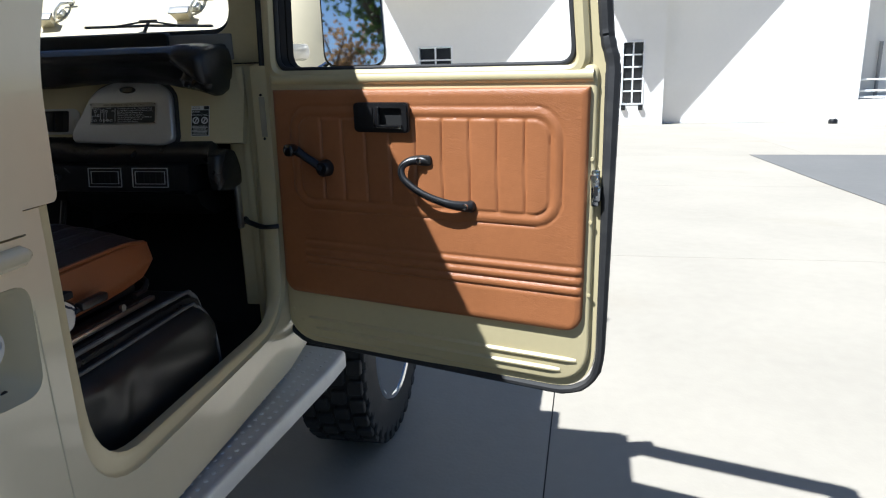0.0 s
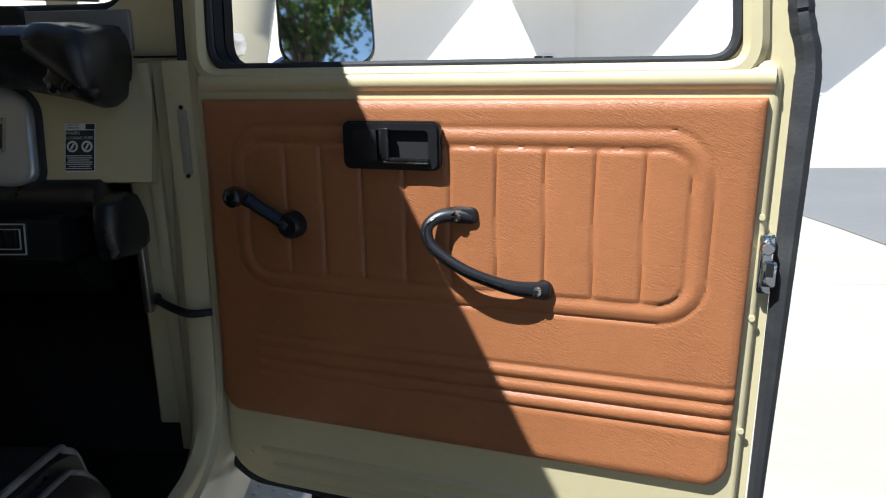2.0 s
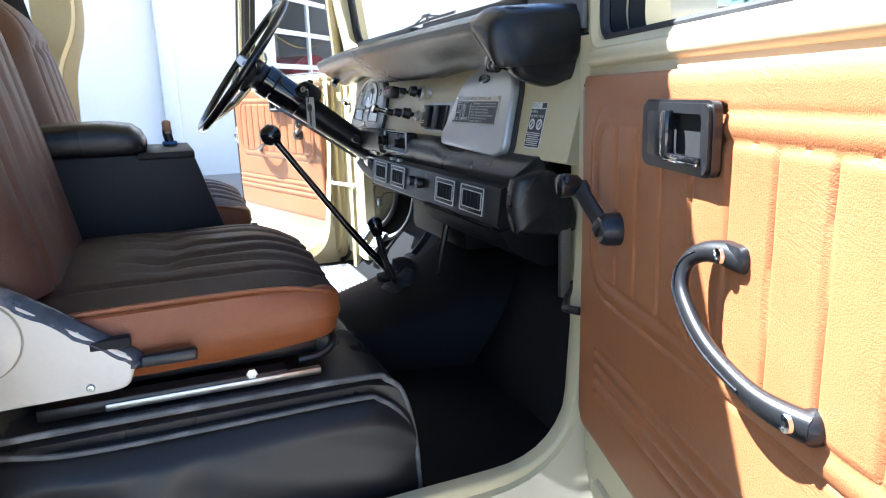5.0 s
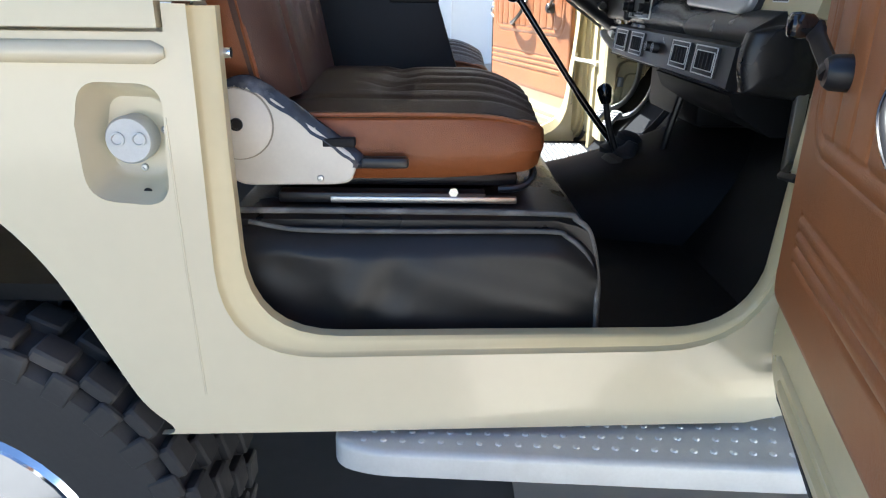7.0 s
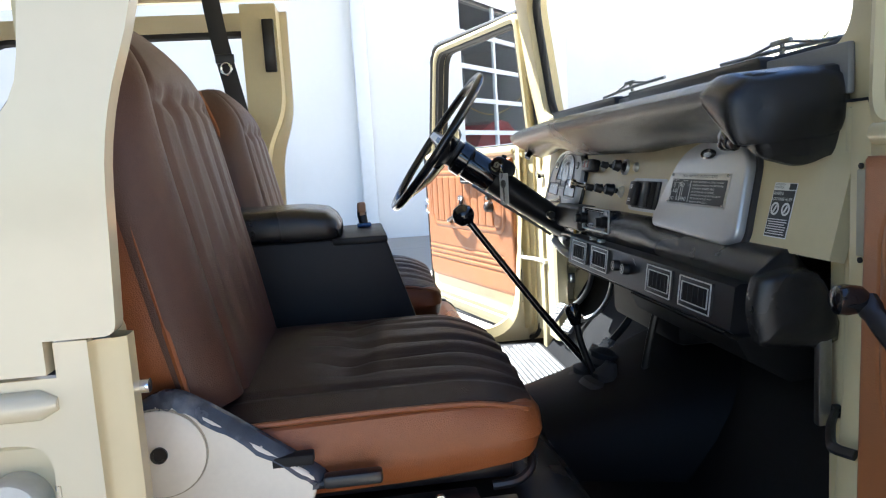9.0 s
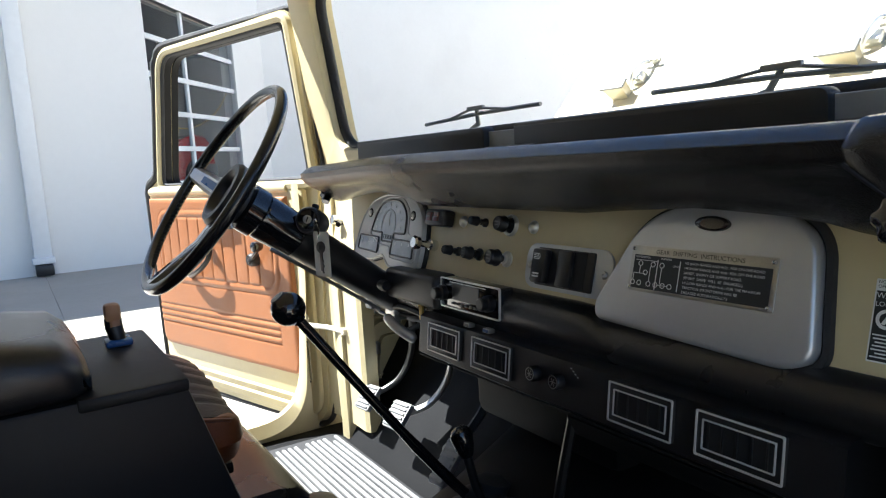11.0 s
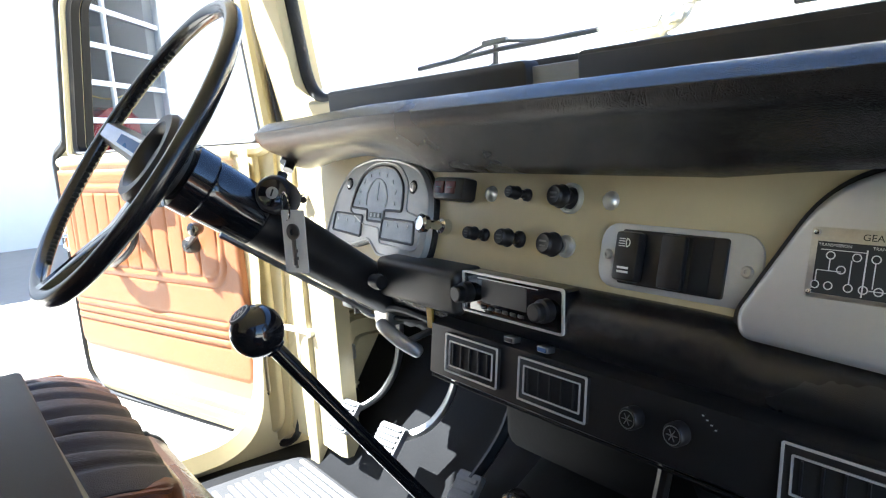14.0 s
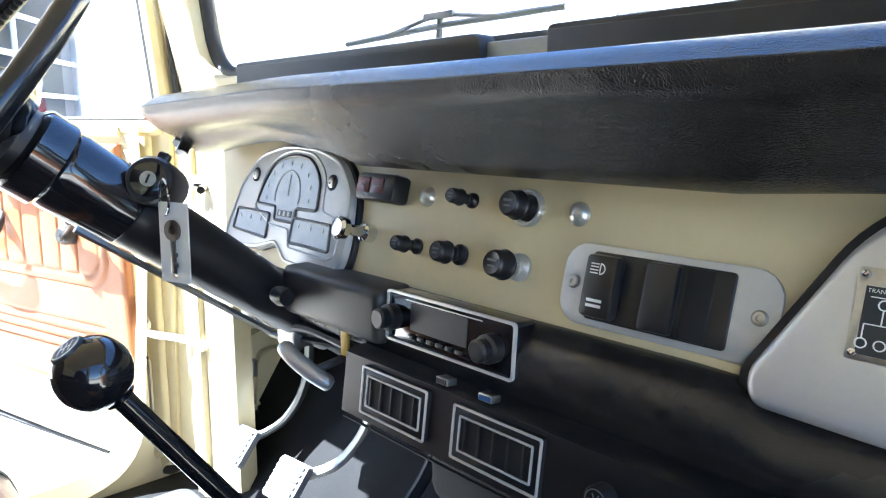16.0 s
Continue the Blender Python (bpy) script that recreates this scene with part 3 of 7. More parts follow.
def build_tree(name, base, height, spread, seed, leafmat, label, leaves=3600):
    rnd = random.Random(seed)
    tr = thing(name, base, label, "tree")
    bms, tips = [], []
    base = V(base)
    fork = base + V((0.1, 0, height * 0.32))
    bms.append(tube(spline([base, base + V((0.15, 0.05, height * 0.16)), fork], 5), [0.30 - 0.011 * i for i in range(11)], 9))
    for i in range(8):
        a = i * 0.785 + rnd.uniform(-0.3, 0.3)
        reach, up = spread * rnd.uniform(0.4, 0.95), height * rnd.uniform(0.22, 0.62)
        mid = fork + V((math.cos(a) * reach * 0.45, math.sin(a) * reach * 0.45, up * 0.55))
        end = fork + V((math.cos(a) * reach, math.sin(a) * reach, up))
        pts = spline([fork, mid, end], 5)
        bms.append(tube(pts, [0.13 - 0.011 * j for j in range(len(pts))], 7))
        tips += [mid, end, (mid + end) / 2, fork.lerp(mid, 0.6)]
        for _ in range(2):
            e2 = mid.lerp(end, rnd.uniform(0.2, 0.8)) + V((rnd.uniform(-1, 1), rnd.uniform(-1, 1), rnd.uniform(0, 1))) * spread * 0.3
            bms.append(tube([mid.lerp(end, 0.3), e2], [0.05, 0.015], 5))
            tips.append(e2)
    part("trunk", merge(*bms), BARK, tr)
    verts, faces = [], []
    for i in range(leaves):
        c = rnd.choice(tips) + V((rnd.gauss(0, 1), rnd.gauss(0, 1), rnd.gauss(0, 0.8))) * spread * 0.13
        d = V((rnd.uniform(-1, 1), rnd.uniform(-1, 1), rnd.uniform(-1, 0.6))).normalized()
        s = d.orthogonal().normalized()
        s.rotate(Matrix.Rotation(rnd.uniform(0, 6.28), 3, d))
        L, w = rnd.uniform(0.12, 0.24), rnd.uniform(0.05, 0.10)
        b0 = len(verts)
        verts += [c, c + d * L * 0.5 + s * w, c + d * L, c + d * L * 0.5 - s * w]
        faces.append((b0, b0 + 1, b0 + 2, b0 + 3))
    me = bpy.data.meshes.new("crown")
    me.from_pydata([tuple(v) for v in verts], [], faces)
    me.materials.append(leafmat)
    cr = new("crown", me)
    cr.parent = tr
    cr.matrix_parent_inverse = Matrix.Translation(-base)
    tagged(cr, kind="stuff")
    return tr


# row taller and longer than the mirror shows, added to cut low sky light
TREES = [((4.2, -17.0, 0), 9.5, 3.6, 3, LEAF, 4400), ((0.2, -19.5, 0), 11.5, 4.2, 5, LEAF, 7200), ((8.6, -18.0, 0), 9.5, 3.8, 8, LEAF, 6200), ((2.4, -21.5, 0), 5.2, 2.2, 11, LEAFDRY, 2200),
         ((-5.0, -20.0, 0), 11.0, 4.2, 15, LEAF, 7000), ((13.5, -18.0, 0), 11.0, 4.2, 18, LEAF, 7000)]
for b, h, s, sd, lm, nl in TREES:
    build_tree("tree", b, h, s, sd, lm, "leafy green tree at the edge of the yard" if lm is LEAF else "smaller tree with dry brown leaves", nl)

# ---- the off-road vehicle: shell ----
CAR = thing("off_road_vehicle", (0, -0.4, 0), "beige four-wheel-drive with both doors and the bonnet open", "vehicle")
YZ = lambda x, sx=1: (V((x * sx, 0, 0)), V((0, 1, 0)), V((0, 0, 1)), V((sx, 0, 0)))
SIDE = 0.752

RIB = [(-0.806, 1.18)] + rounded([(-0.806, 1.0), (-0.806, 0.716), (-0.052, 0.735), (-0.022, 1.1)], [0, 0.16, 0.15, 0], 8) + [(-0.020, 1.35)]
OPEN = [(-0.776, 1.18)] + rounded([(-0.776, 1.0), (-0.770, 0.744), (-0.060, 0.754), (-0.030, 1.1)], [0, 0.14, 0.12, 0], 8) + [(-0.028, 1.35)]


def arc_corner(sx):
    arch = rounded([(-0.872, 0.592), (-0.925, 0.640), (-1.03, 0.87), (-1.13, 0.97), (-1.42, 0.97), (-1.52, 0.87), (-1.60, 0.60)], [0.05, 0.03, 0.10, 0.06, 0.06, 0.10, 0.03])
    out = [(-0.06, 0.615)] + [(-0.66, 0.598)] + arch + [(-2.05, 0.62), (-2.05, 1.150), (-0.835, 1.150), (-0.835, 1.182), (-0.806, 1.182)]
    out += RIB[1:] + [(0.13, 1.352), (0.13, 0.66)]
    return out


def filler_hole():
    return rounded([(-0.945, 1.093), (-0.957, 1.04), (-0.955, 0.945), (-0.852, 0.936), (-0.846, 1.09)], [0.03, 0.0, 0.035, 0.035, 0.03], 6)


def cup_mesh(rows):
    """A pocket: a skin over the rows, closed at its bottom only."""
    bm = loft(rows, False)
    bm.verts.ensure_lookup_table()
    n = len(rows[0])
    bm.faces.new([bm.verts[i] for i in range(len(bm.verts) - n, len(bm.verts))])
    return bm


def build_side(sx):
    f = YZ(SIDE - 0.012, sx)
    loops = [arc_corner(sx)]
    if sx > 0:
        loops = [loops[0], filler_hole()]
    side = part("body_side", plate(loops if sx > 0 else loops[0], f, 0.012, 0.0), PAINT, CAR, "beige painted body side with rounded door sill")
    # stepped jamb round the door opening
    rows = []
    for x, line in ((SIDE, RIB), (SIDE - 0.005, [(a * 0.92 + c * 0.08, b * 0.92 + d * 0.08) for (a, b), (c, d) in zip(RIB, OPEN)]),
                    (SIDE - 0.009, [(a * 0.80 + c * 0.20, b * 0.80 + d * 0.20) for (a, b), (c, d) in zip(RIB, OPEN)]),
                    (SIDE - 0.010, [(a * 0.25 + c * 0.75, b * 0.25 + d * 0.75) for (a, b), (c, d) in zip(RIB, OPEN)]),
                    (SIDE - 0.014, OPEN), (SIDE - 0.034, OPEN), (SIDE - 0.050, [(a + (-0.03 if a < -0.5 else 0.004), b - 0.03 * (b < 0.9)) for a, b in OPEN])):
        rows.append([V((sx * (max(x, SIDE - 0.05) if a > -0.1 else x), a, b)) for a, b in line])
    part("door_jamb", loft(rows, False, False), PAINT_IN, side, "beige stepped door jamb with a sill", 50)
    # rolled bead at the waist and post cover
    part("waist_bead", tube([(sx * SIDE, -2.04, 1.127), (sx * SIDE, -0.85, 1.127), (sx * SIDE, -0.836, 1.127)], [0.014, 0.014, 0.006], 10), PAINT, side)
    part("rear_post", box((sx * (SIDE - 0.060), -0.822, 0.97), (0.10, 0.034, 0.42), 0.008), PAINT_IN, side, "beige rear door post")
    # seam of the post
    part("panel_seam", tube([(sx * SIDE, -0.845, 1.05), (sx * SIDE, -0.842, 0.85), (sx * SIDE, -0.836, 0.66)], 0.0016, 6), PAINT, side)
    rows = []
    for z in (0.752, 0.84, 0.96, 1.09, 1.22, 1.356):
        xr = 0.675 + (z - 0.81) * 0.072
        rows.append([V((sx * x, y, z)) for x, y in ((0.605, 0.115 if sx > 0 else 0.056), (0.605, 0.026), (0.611, 0.020), (xr - 0.024, 0.020), (xr - 0.020, 0.0160), (xr - 0.012, 0.0155), (xr + 0.030, 0.010), (xr + 0.030, 0.115 if sx > 0 else 0.056))])
    part("hinge_post", loft(rows), PAINT_IN, side, "beige front door post", 30)
    for z0, z1, x in ((1.189, 1.281, 0.727), (0.842, 0.939, 0.712)):
        part("hinge_leaf", box((sx * x, -0.030, (z0 + z1) / 2), (0.014, 0.004, z1 - z0), 0.0015), GREYPOST, side, "dull painted hinge leaf")
        for z in (z0 - 0.004, z1 + 0.004):
            part("hinge_screw", lathe([(0.0032, 0), (0.0032, 0.002), (0, 0.0025)], fr((sx * x, -0.031, z), (1, 0, 0), (0, 0, 1)), 10), BLACK, side)
    for z in (1.22, 0.87):
        part("door_hinge", merge(box((sx * 0.760, -0.022, z), (0.03, 0.03, 0.075), 0.006), tube([(sx * 0.768, -0.030, z - 0.045), (sx * 0.768, -0.030, z + 0.045)], 0.008, 10)), PAINT_IN, side)
    part("cowl_side", box((sx * 0.655, 0.13, 0.98), (0.02, 0.24, 0.74), 0.005), PAINT_IN, side, "beige inner kick panel")
    part("pressed_panel", tube([V((sx * 0.645, a, b)) for a, b in rrect(0.105, 0.15, 0.02, 0.122, 0.932)], 0.004, 8, True), PAINT_IN, side)
    part("panel_clip", box((sx * 0.640, 0.095, 0.93), (0.008, 0.018, 0.03), 0.002), STEEL, side)
    if sx < 0:
        part("pressed_rib", tube(spline([V((-0.6445, y, z)) for y, z in ((0.078, 0.78), (0.080, 0.90), (0.084, 0.965), (0.104, 0.992), (0.15, 0.992), (0.22, 0.986))], 5), 0.006, 8, flat=0.6), PAINT_IN, side)
        part("pressed_rib", tube(spline([V((-0.6445, y, z)) for y, z in ((0.105, 0.80), (0.104, 0.88), (0.112, 0.940), (0.135, 0.955), (0.22, 0.948))], 5), 0.004, 8, flat=0.6), PAINT_IN, side)
        part("loose_wire", tube(spline([V((-0.640, y, z)) for y, z in ((0.098, 0.848), (0.115, 0.849), (0.140, 0.866), (0.165, 0.896))], 6), 0.0022, 6), BLACK, side)
    # striker on the rear post
    pl = part("striker_plate", plate(rounded([(-0.03, -0.06), (0.03, -0.06), (0.03, 0.06), (-0.03, 0.06)], 0.014), fr((sx * (SIDE - 0.045), -0.803, 1.125), (sx, 0, 0), (0, 0, 1)), 0.004, 0.001), STEEL, side)
    part("striker_pin", tube([(sx * 0.715, -0.800, 1.125), (sx * 0.715, -0.768, 1.125)], 0.007, 12), CHROME, side)
    if sx > 0:
        # fuel filler recess
        hole = filler_hole()
        cy_, cz_ = -0.903, 1.02
        rows = [[V((SIDE - 0.001, a, b)) for a, b in hole], [V((SIDE - 0.012, cy_ + (a - cy_) * 0.95, cz_ + (b - cz_) * 0.95)) for a, b in hole],
                [V((SIDE - 0.050, cy_ + (a - cy_) * 0.80, cz_ + (b - cz_) * 0.76)) for a, b in hole], [V((SIDE - 0.056, cy_ + (a - cy_) * 0.7, cz_ + (b - cz_) * 0.66)) for a, b in hole]]
        cup = part("filler_recess", cup_mesh(rows), PAINT, side, "beige recessed fuel filler pocket")
        cap = part("fuel_cap", lathe([(0.028, -0.02), (0.030, 0.0), (0.031, 0.026), (0.028, 0.031), (0.0, 0.0315)], fr((SIDE - 0.056, -0.905, 1.016), (0, 1, 0), (0, 0, 1)), 32), STEP, side, "pale blue-grey metal fuel cap")
        for dy in (-0.013, 0.014):
            part("cap_grip", lathe([(0.0095, 0.0), (0.0095, 0.003), (0.007, 0.0035), (0.006, 0.0012), (0, 0.001)], fr((SIDE - 0.0245, -0.905 + dy, 1.018), (0, 1, 0), (0, 0, 1)), 16), STEP, side)
        for y in (-0.938, -0.890):
            part("drain_hole", lathe([(0.006, 0.0), (0.006, 0.002), (0, 0.002)], fr((SIDE - 0.030, y, 0.948), (0, 1, 0), (0.3, 0, 0.95)), 12), SLIT, side)
        for y, z in ((-0.868, 1.025), (-0.900, 0.975)):
            screw(fr((SIDE - 0.054, y, z), (0, 1, 0), (0, 0, 1)), 0.005, side)
    return side


for sx in (1, -1):
    build_side(sx)


def flare(ob):
    """The tub widens a little behind the passenger's door."""
    for v in ob.data.vertices:
        q = max(0.0, min(1.0, (-0.22 - v.co.y) / 0.5))
        k = 1.0 - 0.0305 * q
        v.co = V((1.605 + (v.co.x - 1.605) * k, -0.513 + (v.co.y + 0.513) * k, 1.203 + (v.co.z - 1.203) * k))
    for c in ob.children:
        flare(c)


flare([o for o in CAR.children if o.name == "body_side"][0])

# hardtop: sides with a window each, roof, rear
for sx in (1, -1):
    f = YZ(0.737 if sx > 0 else 0.715, sx)
    out = rounded([(-2.03, 1.155), (-0.84, 1.155), (-0.84, 1.185), (-0.778, 1.185), (-0.770, 1.37), (-0.728, 1.48), (-0.725, 1.80), (-2.03, 1.80)], [0, 0, 0, 0.012, 0.06, 0.06, 0, 0])
    hole = rounded([(-0.838, 1.36), (-0.792, 1.74), (-1.60, 1.74), (-1.60, 1.36)], 0.07, 6)
    ht = part("hardtop_side", plate([out, hole], f, 0.022), PAINT, CAR, "beige hardtop side with a quarter window")
    part("window_seal", tube([V((sx * 0.726, a, b)) for a, b in hole], 0.014, 8, True), RUBBER, ht)
    part("top_post", plate(rounded([(-0.85, 1.20), (-0.815, 1.20), (-0.808, 1.38), (-0.748, 1.50), (-0.748, 1.80), (-0.85, 1.80)], [0.004, 0.012, 0.06, 0.06, 0.004, 0.004], 6), YZ(0.652, sx), 0.062, 0.006), PAINT_IN, ht, "beige inner post of the hardtop")
    part("belt_anchor", merge(box((sx * 0.649, -0.772, 1.68), (0.010, 0.034, 0.15), 0.004)), BLACK, ht)
    part("drip_rail", tube([(sx * 0.718, 0.03, 1.845), (sx * 0.722, -2.03, 1.845)], 0.012, 8), PAINT, ht)
flare([o for o in CAR.children if o.name == "hardtop_side"][0])
roof_rows = []
for y, d in ((0.045, -0.02), (-0.01, 0.0), (-1.0, 0.03), (-2.0, 0.0), (-2.05, -0.02)):
    roof_rows.append([V((x, y, 1.845 + d + 0.05 * (1 - (abs(x) / 0.72) ** 3))) for x in np.linspace(-0.72, 0.72, 17)] +
                     [V((x, y, 1.82 + d + 0.05 * (1 - (abs(x) / 0.72) ** 3))) for x in np.linspace(0.72, -0.72, 17)])
part("roof", loft(roof_rows), PAINT, CAR, "beige hardtop roof")
part("tailgate", box((0, -2.04, 1.2), (1.46, 0.03, 1.2), 0.01), PAINT, CAR)

# windscreen frame, glass and wipers
WF = fr((0, 0.055 + 0.13 * 1.44, 0), (1, 0, 0), (0, -0.13, 1))
OUTW = rounded([(-0.800, 1.360), (0.722, 1.360), (0.722, 1.860), (-0.800, 1.860)], 0.03)
HOLEW = rounded([(-0.683, 1.436), (0.640, 1.438), (0.648, 1.80), (-0.683, 1.80)], 0.070, 8)
HOLEO = [(-0.018 + (a + 0.018) * 1.05, 1.62 + (b - 1.62) * 1.16) for a, b in HOLEW]
wsf = part("windscreen_frame", merge(plate([OUTW, HOLEW], (WF[0], WF[1], WF[2], -WF[3] * -1), 0.03, 0.006), plate([OUTW, HOLEO], (WF[0] + V((0, 0.045, 0)), WF[1], WF[2], WF[3]), 0.045)), PAINT_IN, CAR, "beige windscreen frame")
part("windscreen_seal", tube([at(WF, a, b, 0.0) for a, b in HOLEW], 0.0125, 10, True), RUBBER, wsf, "thick black rubber windscreen seal")
pane = part("windscreen_pane", plate(HOLEW, (WF[0] + V((0, 0.02, 0)), WF[1], WF[2], WF[3]), 0.004), GLASS, wsf)
pane.visible_shadow = False
for sx in (1, -1):
    part("frame_seam", box((sx * 0.68, 0.028, 1.357), (0.075, 0.03, 0.003), 0), SLIT, wsf)


def wiper(pivot, a, b):
    pv, a, b = V(pivot), V(a), V(b)
    mid = a.lerp(b, 0.52)
    w = part("wiper", merge(tube([a, mid + V((0, 0, 0.003)), b], 0.0036, 6), tube([a.lerp(b, 0.2), mid + V((0, -0.008, 0.014)), a.lerp(b, 0.8)], 0.0024, 6),
                            tube([pv, pv.lerp(mid, 0.6) + V((0, 0.012, 0)), mid + V((0, -0.004, 0.012))], [0.007, 0.005, 0.004], 8),
                            box(tuple(mid + V((0, -0.006, 0.013))), (0.05, 0.008, 0.008), 0.002)), WIPER, CAR, "dark grey metal windscreen wiper")
    part("wiper_pivot", lathe([(0.012, -0.02), (0.012, 0.005), (0.006, 0.01), (0, 0.01)], fr(pv, (1, 0, 0), (0, 0, -1)), 14), CHROME, w)


wiper((-0.28, 0.12, 1.428), (-0.42, 0.118, 1.459), (-0.052, 0.118, 1.467))
wiper((0.30, 0.12, 1.425), (0.18, 0.118, 1.459), (0.543, 0.118, 1.450))

# cowl, raised bonnet, front wings
part("cowl", box((0, 0.22, 1.385), (1.40, 0.30, 0.05), 0.02), PAINT, CAR, "beige cowl panel under the windscreen")
part("firewall", box((0, 0.245, 1.05), (1.36, 0.02, 0.68), 0.003), MATTE, CAR)
HOOD_A = radians(49)
HF = fr((0, 0.425, 1.30), (1, 0, 0), (0, math.cos(HOOD_A), math.sin(HOOD_A)))


def hood_pt(s, t):
    u = -0.66 + 1.32 * s
    e = max(0.0, (abs(u) - 0.50) / 0.16)
    w = 1.0 - 0.06 * t
    crown = 0.018 * (1 - (u / 0.66) ** 2)
    return at(HF, u * w, t * 1.02, crown - 0.10 * e ** 2.2 - 0.02 * max(0, (t - 0.9) / 0.1) ** 2)


hood = part("bonnet", surface(hood_pt, 40, 24, back=tuple(HF[3] * -0.012)), PAINT, CAR, "raised beige bonnet standing open")
for i in range(7):
    for sx in (1, -1):
        t0 = 0.058 + i * 0.0175
        part("louvre", loft([[at(HF, sx * (0.445 + 0.09 * a), t0 + 0.005 * math.sin(q), 0.009 - 0.010 * a - 0.007 * a ** 4 + (0.0085 * (1 - a ** 6)) * math.cos(q)) for q in (0, 0.5, 1.2, 1.6, 2.4, 3.1)] for a in (0, 0.25, 0.5, 0.8, 1.0)], True), PAINT, hood)
for x in (-0.315, 0.188):
    rows = []
    for c, w, d in ((0.010, 0.023, 0.010), (0.030, 0.027, 0.010), (0.050, 0.031, 0.011)):
        rows.append([at(HF, x + a * w, 0.258 + b * d, c) for a, b in ((-1, -1), (1, -1), (1, 1), (-1, 1))])
    part("bonnet_bracket", loft(rows), PAINT, hood, "small beige windscreen rest on the bonnet")
    part("rest_plate", box((x, 0.258, 0.0525), (0.070, 0.028, 0.006), 0.002, f=HF), DULLRAIL, hood, "grey rubber pad on the rest")
    part("hold_down_hook", merge(tube(spline([at(HF, x + 0.020, 0.272, 0.020), at(HF, x + 0.030, 0.292, 0.040), at(HF, x + 0.040, 0.318, 0.044), at(HF, x + 0.046, 0.340, 0.030)], 5), 0.0050, 8),
                                 tube([at(HF, x + 0.022, 0.342, 0.032), at(HF, x + 0.072, 0.342, 0.030)], 0.0042, 8), box((x + 0.032, 0.300, 0.022), (0.034, 0.026, 0.020), 0.005, f=HF),
                                 box((x + 0.050, 0.352, 0.022), (0.014, 0.022, 0.016), 0.004, f=HF)), SATIN, hood, "satin metal clamp")
    part("spray_nozzle", merge(tube(spline([at(HF, x - 0.010, 0.585, 0.012), at(HF, x + 0.004, 0.600, 0.026), at(HF, x + 0.020, 0.618, 0.026)], 4), 0.0035, 6), box((x - 0.012, 0.583, 0.014), (0.014, 0.014, 0.012), 0.003, f=HF)), SATIN, hood)
for sx in (1, -1):
    part("front_wing", loft([[V((sx * x, y, z)) for x, z in ((0.48, 1.06), (0.60, 1.09), (0.74, 1.08), (0.80, 1.03), (0.80, 0.99), (0.74, 1.05), (0.60, 1.06), (0.48, 1.03))] for y in (0.14, 0.4, 0.8, 1.25)]), PAINT, CAR)
    part("inner_wing", box((sx * 0.50, 0.72, 0.88), (0.02, 1.05, 0.42), 0.004), MATTE, CAR)
part("radiator", box((0, 1.22, 0.92), (1.0, 0.06, 0.5), 0.01), MATTE, CAR)
part("engine", merge(box((0, 0.72, 0.88), (0.36, 0.7, 0.42), 0.04), lathe([(0.15, 0), (0.16, 0.02), (0.16, 0.1), (0.1, 0.13), (0, 0.13)], fr((0.1, 0.7, 1.09), (1, 0, 0), (0, 1, 0)), 20)), BLACK, CAR)
part("chassis_rail", merge(box((0.42, -0.4, 0.47), (0.09, 3.3, 0.13), 0.01), box((-0.42, -0.4, 0.47), (0.09, 3.3, 0.13), 0.01)), BLACK, CAR)

# floor
part("floor_pan", loft([[V((x, a, b)) for a, b in ((0.05, 0.705), (-0.86, 0.705), (-0.86, 0.815), (-2.05, 0.815), (-2.05, 0.79), (-0.89, 0.79), (-0.89, 0.675), (0.05, 0.675))] for x in (-0.72, 0.72)]), MATTE, CAR, "black floor covering")
part("toe_board", plate([(-0.66, -0.01), (0.66, -0.01), (0.66, 0.42), (-0.66, 0.42)], fr((0, 0.02, 0.705), (1, 0, 0), (0, 0.56, 0.83)), 0.01), MATTE, CAR)
tun = []
for y, w, h in ((-0.62, 0.12, 0.80), (-0.35, 0.14, 0.80), (-0.20, 0.17, 0.83), (-0.05, 0.21, 0.87), (0.10, 0.25, 0.93), (0.24, 0.28, 1.0)):
    tun.append([V((0.02 + w * math.cos(q), y, 0.69 + (h - 0.69) * max(0, math.sin(q)) ** 0.6)) for q in (math.pi * i / 14 for i in range(15))])
part("gearbox_tunnel", loft(tun, False, False), MATTE, CAR, "black vinyl covered gearbox tunnel")


